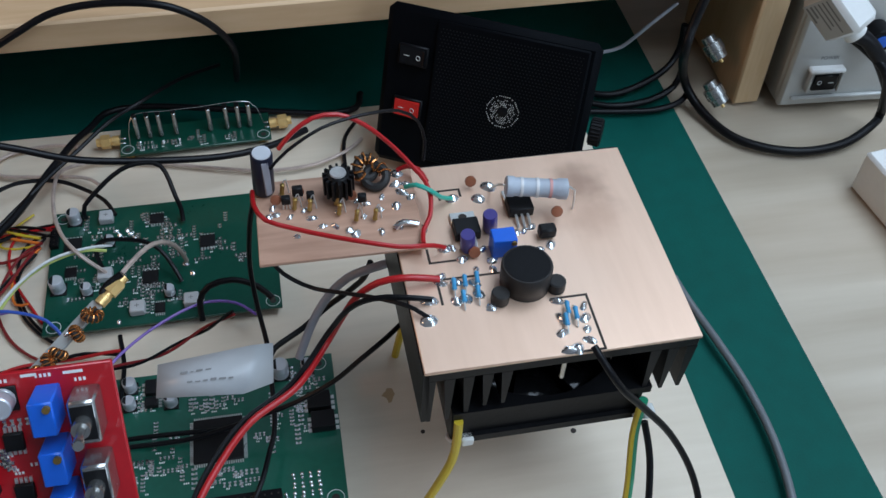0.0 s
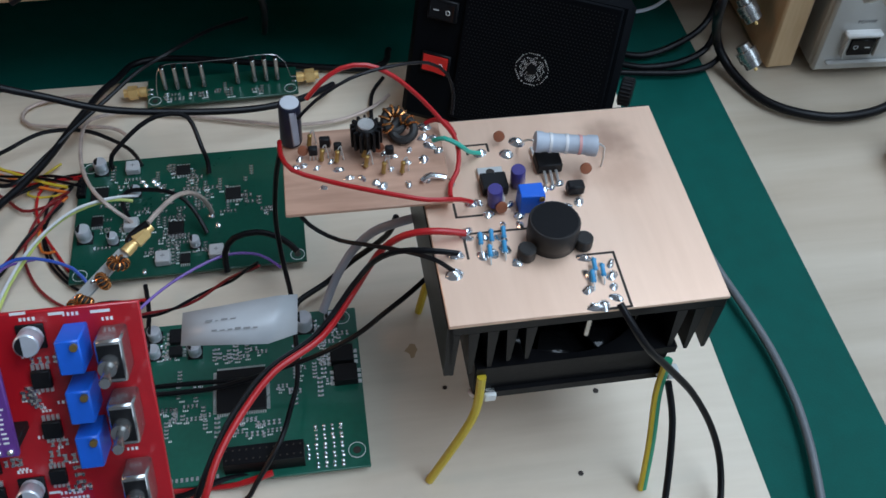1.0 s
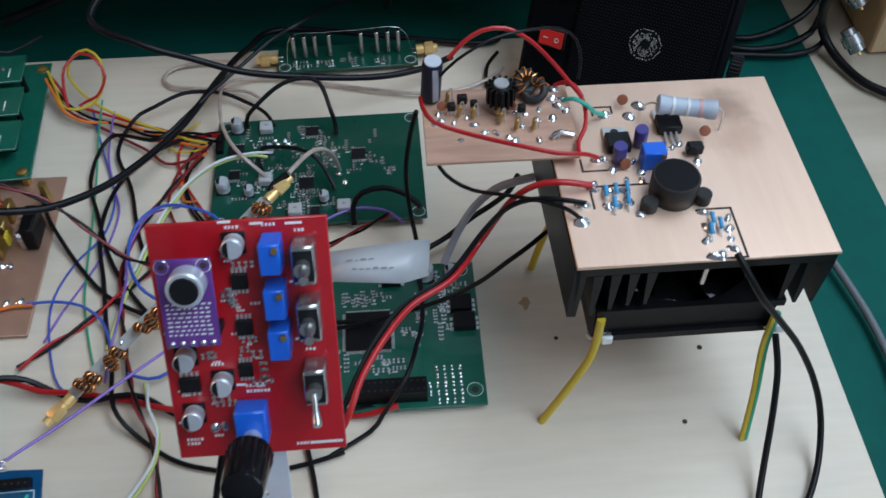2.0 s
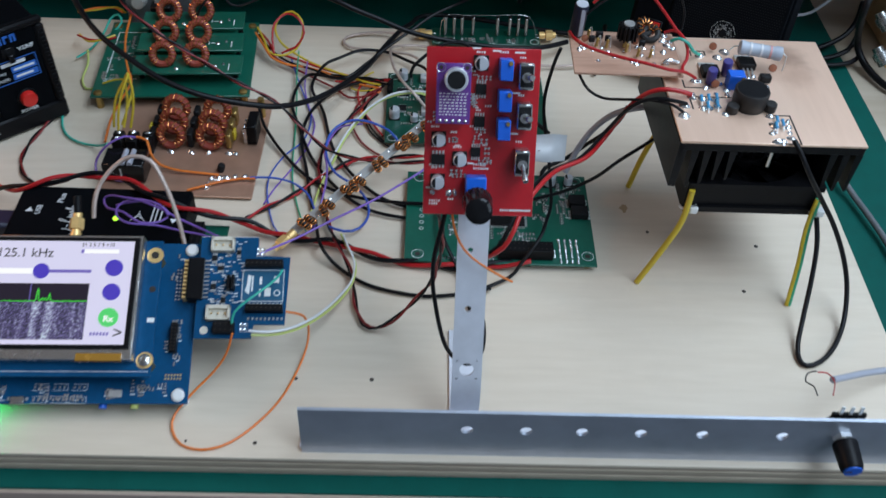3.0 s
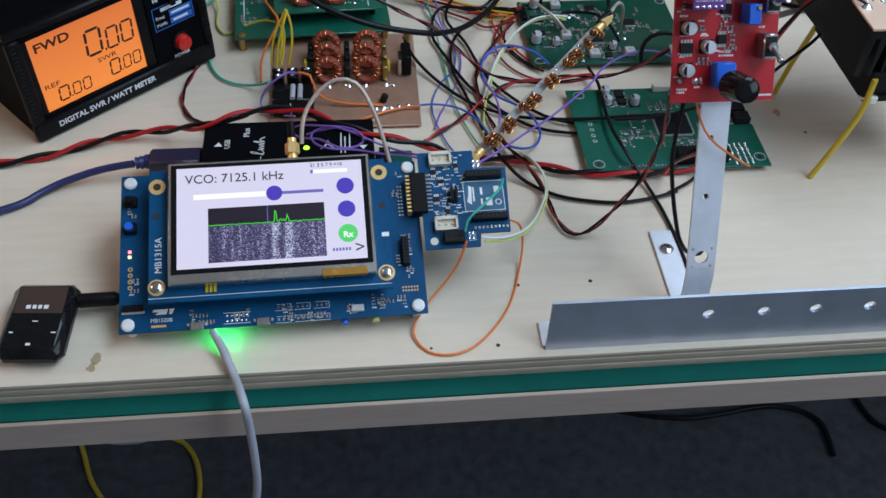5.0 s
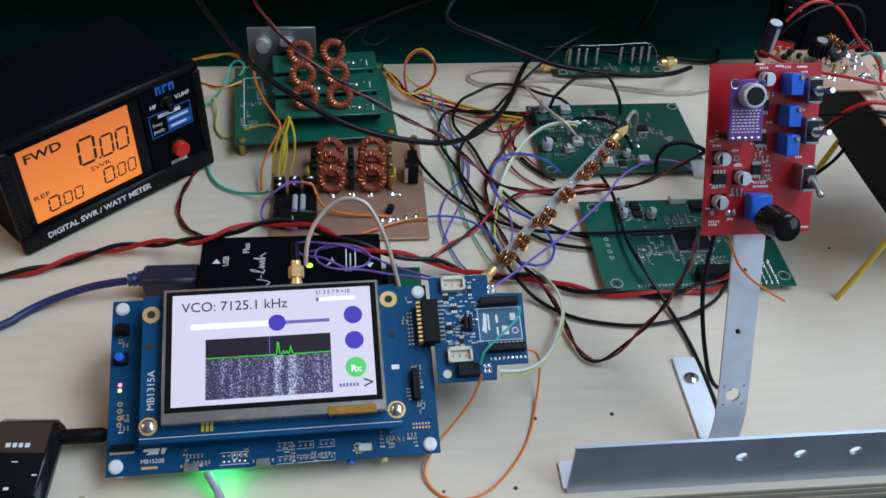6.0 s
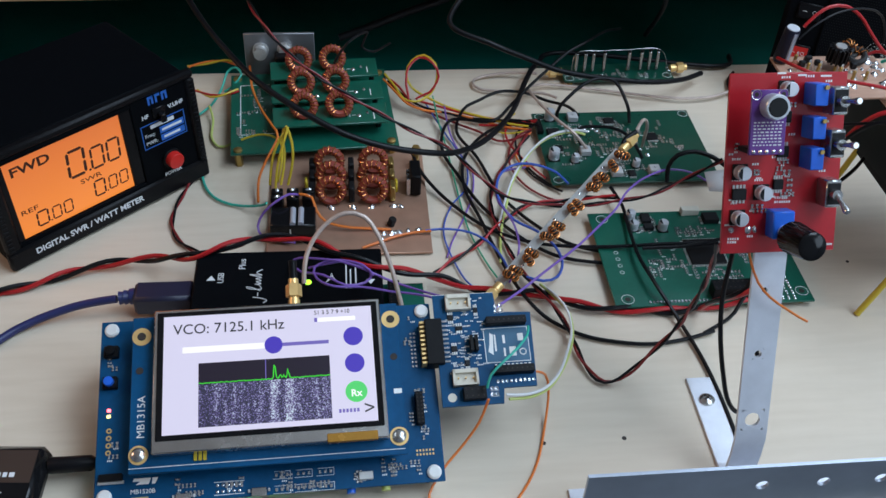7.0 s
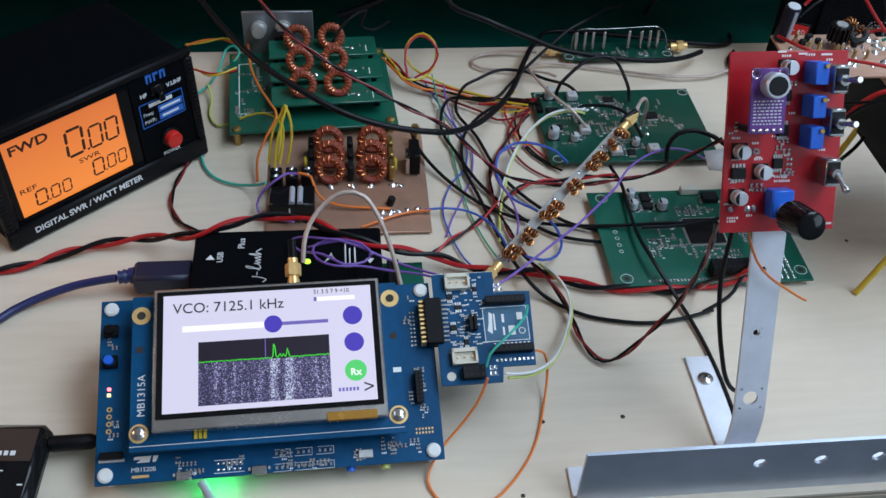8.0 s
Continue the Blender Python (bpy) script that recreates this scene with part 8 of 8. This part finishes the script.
cable("supply_wire", "thick black supply wire to the amplifier", 0.0012, RUBBER, [(0.4165, 0.1714, 0.1140), (0.4048, 0.1727, 0.1160), (0.3944, 0.1769, 0.1120), (0.3855, 0.1812, 0.1020), (0.3766, 0.1844, 0.0840), (0.3600, 0.1690, 0.0740), (0.3400, 0.1530, 0.0760), (0.3270, 0.1340, 0.0780), (0.3190, 0.1190, 0.0750), (0.3130, 0.1080, 0.0690), (0.3080, 0.1040, 0.0600), (0.3010, 0.1050, 0.0520), (0.3000, 0.1230, 0.0290), (0.3060, 0.1420, 0.0050)])
cable("supply_wire", "black lead from amplifier over the controller board", 0.0012, RUBBER, [(0.4265, 0.2222, 0.0580), (0.4146, 0.2064, 0.0620), (0.4018, 0.1946, 0.0620), (0.3888, 0.1886, 0.0560), (0.3762, 0.1885, 0.0420), (0.3589, 0.1884, 0.0300), (0.3426, 0.1883, 0.0230), (0.3278, 0.1870, 0.0190), (0.3074, 0.1861, 0.0150), (0.2795, 0.1876, 0.0130)])
cable("signal_cable", "grey screened cable under the driver board", 0.0021, W_GREY, [(0.4420, 0.2420, 0.0600), (0.4250, 0.2380, 0.0620), (0.4110, 0.2350, 0.0640), (0.3990, 0.2340, 0.0620), (0.3890, 0.2370, 0.0540), (0.3790, 0.2370, 0.0420), (0.3700, 0.2310, 0.0300), (0.3620, 0.2220, 0.0160)])
cable("signal_cable", "black screened cable under the driver board", 0.0015, RUBBER, [(0.4001, 0.2397, 0.0600), (0.3971, 0.2435, 0.0450), (0.3900, 0.2487, 0.0300), (0.3780, 0.2494, 0.0180), (0.3657, 0.2448, 0.0100), (0.3501, 0.2347, 0.0090), (0.3470, 0.2261, 0.0090)])
cable("hookup_wire", "black wire hanging from the driver board", 0.0009, RUBBER, [(0.3555, 0.2120, 0.1120), (0.3587, 0.2024, 0.1080), (0.3645, 0.2014, 0.1000), (0.3731, 0.1967, 0.0980), (0.3841, 0.1878, 0.1040), (0.3945, 0.1783, 0.1110), (0.4045, 0.1703, 0.1150), (0.4094, 0.1668, 0.1150), (0.4142, 0.1633, 0.1130)])
cable("power_lead", "black cable rising beside the driver board", 0.0012, RUBBER, [(0.3512, 0.2466, 0.1000), (0.3480, 0.2477, 0.0850), (0.3450, 0.2463, 0.0600), (0.3460, 0.2346, 0.0450), (0.3485, 0.2196, 0.0360), (0.3488, 0.2100, 0.0300), (0.3487, 0.1830, 0.0240), (0.3452, 0.1694, 0.0220), (0.3395, 0.1519, 0.0220), (0.3271, 0.1387, 0.0100), (0.3209, 0.1338, 0.0040), (0.3023, 0.1232, 0.0030)])
cable("hookup_wire", "red wire looping on the driver board", 0.001, W_RED, [(0.3526, 0.2314, 0.1220), (0.3532, 0.2194, 0.1260), (0.3571, 0.2092, 0.1280), (0.3675, 0.2050, 0.1260), (0.3801, 0.1992, 0.1260), (0.3947, 0.1935, 0.1260), (0.4074, 0.1910, 0.1240), (0.4150, 0.1911, 0.1230), (0.4210, 0.1940, 0.1190), (0.4258, 0.1957, 0.1150)])
cable("hookup_wire", "red wire arching behind the driver board", 0.001, W_RED, [(0.3651, 0.2353, 0.1400), (0.3714, 0.2377, 0.1460), (0.3797, 0.2403, 0.1500), (0.3898, 0.2411, 0.1500), (0.4005, 0.2400, 0.1440), (0.4114, 0.2388, 0.1320), (0.4188, 0.2343, 0.1240), (0.4231, 0.2267, 0.1220), (0.4240, 0.2187, 0.1200), (0.4220, 0.2095, 0.1190), (0.4182, 0.2023, 0.1190), (0.4171, 0.1949, 0.1200)])
cable("hookup_wire", "thin black wire arching behind the driver board", 0.0007, RUBBER, [(0.3610, 0.2287, 0.1360), (0.3685, 0.2316, 0.1420), (0.3826, 0.2361, 0.1480), (0.3987, 0.2415, 0.1480), (0.4153, 0.2492, 0.1420), (0.4236, 0.2505, 0.1340), (0.4264, 0.2489, 0.1240), (0.4253, 0.2453, 0.1160)])
cable("hookup_wire", "teal wire bridging the two copper boards", 0.001, W_TEAL, [(0.4144, 0.2247, 0.1220), (0.4182, 0.2214, 0.1260), (0.4237, 0.2193, 0.1240), (0.4287, 0.2216, 0.1170), (0.4339, 0.2241, 0.1130)])
cable("hookup_wire", "short red wire soldered beside the toroids", 0.001, W_RED, [(0.4128, 0.2381, 0.1190), (0.4169, 0.2378, 0.1210), (0.4212, 0.2344, 0.1220), (0.4237, 0.2276, 0.1210)])
cable("output_coax", "black output cable looping down from the amplifier", 0.0015, RUBBER, [(0.4719, 0.1408, 0.1135), (0.4749, 0.1347, 0.1100), (0.4823, 0.1305, 0.0980), (0.4945, 0.1315, 0.0800), (0.5094, 0.1310, 0.0580), (0.5210, 0.1259, 0.0360), (0.5264, 0.1172, 0.0180), (0.5235, 0.1010, 0.0060), (0.5135, 0.0833, 0.0030), (0.5032, 0.0732, 0.0020), (0.4940, 0.0697, 0.0020), (0.4905, 0.0741, 0.0020), (0.4916, 0.0842, 0.0040), (0.4963, 0.0989, 0.0120), (0.5009, 0.1154, 0.0280), (0.5027, 0.1282, 0.0440), (0.5009, 0.1381, 0.0580)])
cable("signal_cable", "grey cable running down the green mat", 0.0022, W_DGREY, [(0.5691, 0.2596, -0.0060), (0.5713, 0.2480, -0.0070), (0.5753, 0.2334, -0.0090), (0.5794, 0.2141, -0.0090), (0.5842, 0.1893, -0.0100), (0.5857, 0.1626, -0.0100), (0.5843, 0.1410, -0.0100), (0.5809, 0.1211, -0.0100), (0.5753, 0.0973, -0.0100), (0.5670, 0.0732, -0.0100)])
cable("instrument_cable", "thick black cable looping in front of the instrument", 0.0029, RUBBER, [(0.6142, 0.3882, 0.0862), (0.6077, 0.3832, 0.0693), (0.6041, 0.3782, 0.0534), (0.6240, 0.4093, 0.0100), (0.6312, 0.4067, -0.0050), (0.6383, 0.3902, -0.0110), (0.6482, 0.3701, -0.0115), (0.6656, 0.3569, -0.0115), (0.6890, 0.3503, -0.0115), (0.7156, 0.3520, -0.0100), (0.7367, 0.3604, -0.0050), (0.7449, 0.3670, 0.0000), (0.7249, 0.3532, 0.0425), (0.7154, 0.3632, 0.0524), (0.7059, 0.3702, 0.0584)])
cable("signal_cable", "black cable coiled on the mat", 0.0022, RUBBER, [(0.5666, 0.4253, -0.0100), (0.5806, 0.4203, -0.0100), (0.6005, 0.4237, -0.0080), (0.6200, 0.4286, 0.0000), (0.6299, 0.4352, 0.0100), (0.6297, 0.4354, 0.0300)])
cable("signal_cable", "black cable coiled behind the speaker", 0.0022, RUBBER, [(0.5655, 0.4139, -0.0100), (0.5812, 0.4087, -0.0100), (0.6042, 0.4098, -0.0090), (0.6224, 0.4155, -0.0040), (0.6292, 0.4225, 0.0060)])
cable("signal_cable", "dark cable behind the speaker", 0.002, RUBBER, [(0.5635, 0.4063, -0.0105), (0.5835, 0.4033, -0.0105), (0.6058, 0.4017, -0.0105), (0.6244, 0.4063, -0.0100), (0.6349, 0.4157, -0.0080)])
cable("hookup_wire", "grey thin wire behind the speaker", 0.0012, W_GREY, [(0.5708, 0.4275, 0.0200), (0.5842, 0.4248, 0.0250), (0.5975, 0.4189, 0.0450), (0.6127, 0.4188, 0.0600)])
cable("grey_lead", "grey cable leading to the panel potentiometer", 0.002, W_GREY, [(0.5493, 0.0653, 0.0080), (0.5366, 0.0614, 0.0100), (0.5209, 0.0558, 0.0140), (0.5024, 0.0459, 0.0220), (0.4934, 0.0411, 0.0260)])
cable("fine_wire", "fine red wire at the potentiometer", 0.0004, W_RED, [(0.4844, 0.0430, 0.0300), (0.4907, 0.0440, 0.0280), (0.4931, 0.0384, 0.0280), (0.4750, 0.0085, 0.0553)])
cable("fine_wire", "fine black wire at the potentiometer", 0.0004, RUBBER, [(0.4840, 0.0438, 0.0300), (0.4795, 0.0437, 0.0280), (0.4759, 0.0363, 0.0300), (0.4794, 0.0334, 0.0300), (0.4670, 0.0085, 0.0551)])
cable("floor_cable", "yellow cable lying on the dark carpet", 0.0036, W_YEL, [(-0.3480, 0.5160, -0.7655), (-0.3110, 0.4980, -0.7655), (-0.2930, 0.4610, -0.7655), (-0.2750, 0.4140, -0.7655), (-0.2440, 0.3680, -0.7655), (-0.2140, 0.3330, -0.7655)])
cable("floor_cable", "yellow cable curving over the dark carpet", 0.0036, W_YEL, [(-0.2210, 0.5150, -0.7655), (-0.1910, 0.4860, -0.7655), (-0.1550, 0.4650, -0.7655), (-0.1350, 0.4310, -0.7655), (-0.1280, 0.3850, -0.7655), (-0.1350, 0.3320, -0.7655)])
cable("floor_cable", "pale cable loop lying on the carpet", 0.0036, W_GREY, [(-0.3040, 0.5200, -0.7655), (-0.2830, 0.4870, -0.7655), (-0.2580, 0.4760, -0.7655), (-0.2330, 0.4730, -0.7655), (-0.2100, 0.4760, -0.7655), (-0.1970, 0.4880, -0.7655), (-0.1930, 0.5200, -0.7655)])
cable("floor_cable", "black cable on the dark carpet", 0.004, RUBBER, [(0.3499, 0.5016, -0.6900), (0.4410, 0.4848, -0.7650), (0.5665, 0.4556, -0.7650), (0.6980, 0.4672, -0.7650), (0.7598, 0.4377, -0.7650), (0.7611, 0.3779, -0.7650)])
cable("floor_cable", "black cable trailing over the carpet", 0.004, RUBBER, [(0.8285, 0.4999, -0.7650), (0.8427, 0.4287, -0.7650), (0.8932, 0.4000, -0.7650), (0.9640, 0.3631, -0.7650)])
cable("sleeve_wire", "thin black cable behind the speaker base", 0.0012, RUBBER, [(0.4102, 0.4012, 0.0050), (0.4029, 0.3915, 0.0030), (0.4001, 0.3767, 0.0030), (0.3996, 0.3573, 0.0030)])
cable("sleeve_wire", "black cable lying along the plywood", 0.0012, RUBBER, [(0.2738, 0.1920, 0.0030), (0.2351, 0.2072, 0.0030), (0.2033, 0.2495, 0.0030), (0.1894, 0.2997, 0.0030), (0.1783, 0.3287, 0.0040), (0.1854, 0.3529, 0.0070), (0.1972, 0.3599, 0.0100), (0.2151, 0.3687, 0.0120), (0.2354, 0.3721, 0.0080), (0.2508, 0.3659, 0.0050), (0.2640, 0.3499, 0.0100), (0.2699, 0.3389, 0.0090)])
cable("power_lead", "black cable rising to the shelf", 0.0012, RUBBER, [(0.2737, 0.1838, 0.0030), (0.2259, 0.1952, 0.0030), (0.1908, 0.2366, 0.0030), (0.1735, 0.2804, 0.0030), (0.1655, 0.3107, 0.0040), (0.1745, 0.3382, 0.0080), (0.2030, 0.3275, 0.0140), (0.2192, 0.3442, 0.0160), (0.2337, 0.3601, 0.0200), (0.2516, 0.3785, 0.0240), (0.2693, 0.3933, 0.0300), (0.2872, 0.4034, 0.0340), (0.3082, 0.4300, 0.0269), (0.3299, 0.4600, 0.0119)])
cable("sleeve_wire", "black wire arching over the toroids", 0.001, RUBBER, [(0.0912, 0.3587, 0.0450), (0.0974, 0.3609, 0.0550), (0.1056, 0.3642, 0.0620), (0.1159, 0.3755, 0.0600), (0.1117, 0.3732, 0.0500), (0.1199, 0.3737, 0.0450), (0.1334, 0.3942, 0.0400)])
cable("probe_lead", "black probe lead lying behind the filters", 0.0032, RUBBER, [(0.0956, 0.4368, 0.0200), (0.1182, 0.4419, 0.0260), (0.1502, 0.4516, 0.0340), (0.1780, 0.4588, 0.0400), (0.2066, 0.4710, 0.0460)])
cable("sma_tail", "black strain relief on the coax plug", 0.0017, RUBBER, [(0.2758, 0.2492, 0.0480), (0.2781, 0.2526, 0.0500), (0.2856, 0.2563, 0.0530)])
cable("thin_coax", "tan coax rising from the strip plug", 0.0012, W_TAN, [(0.2856, 0.2563, 0.0530), (0.2902, 0.2657, 0.0510), (0.2958, 0.2758, 0.0480), (0.3011, 0.2840, 0.0420), (0.3055, 0.2903, 0.0320), (0.3073, 0.2959, 0.0200), (0.3083, 0.2992, 0.0090)])
cable("hookup_wire", "orange wire fanning beside the receiver board", 0.0007, W_YEL, [(0.2245, 0.3508, 0.0040), (0.2157, 0.3440, 0.0030), (0.2106, 0.3361, 0.0030), (0.2083, 0.3300, 0.0030), (0.2162, 0.3269, 0.0030), (0.2278, 0.3248, 0.0060)])
cable("hookup_wire", "red wire fanning beside the receiver board", 0.0008, W_RED, [(0.2369, 0.3322, 0.0090), (0.2266, 0.3363, 0.0060), (0.2154, 0.3333, 0.0030), (0.2142, 0.3188, 0.0030), (0.2191, 0.3021, 0.0030), (0.2279, 0.2863, 0.0020), (0.2349, 0.2741, 0.0020)])
cable("hookup_wire", "black wire fanning beside the receiver board", 0.0008, RUBBER, [(0.2372, 0.3292, 0.0090), (0.2242, 0.3282, 0.0050), (0.2196, 0.3161, 0.0030), (0.2205, 0.2980, 0.0030), (0.2271, 0.2807, 0.0020), (0.2371, 0.2664, 0.0020)])
cable("hookup_wire", "red wire into the receiver board header", 0.0008, W_RED, [(0.2382, 0.3346, 0.0090), (0.2236, 0.3359, 0.0060), (0.2078, 0.3363, 0.0040), (0.1956, 0.3370, 0.0040)])
cable("hookup_wire", "black wire into the receiver board header", 0.0008, RUBBER, [(0.2389, 0.3269, 0.0090), (0.2213, 0.3351, 0.0080), (0.2079, 0.3404, 0.0060), (0.1919, 0.3443, 0.0050)])
cable("link_coax", "black coax jumper bending beside the controller board", 0.0016, RUBBER, [(0.3158, 0.2589, 0.0080), (0.3161, 0.2635, 0.0180), (0.3216, 0.2654, 0.0260), (0.3333, 0.2662, 0.0280), (0.3452, 0.2621, 0.0260), (0.3524, 0.2544, 0.0240)])
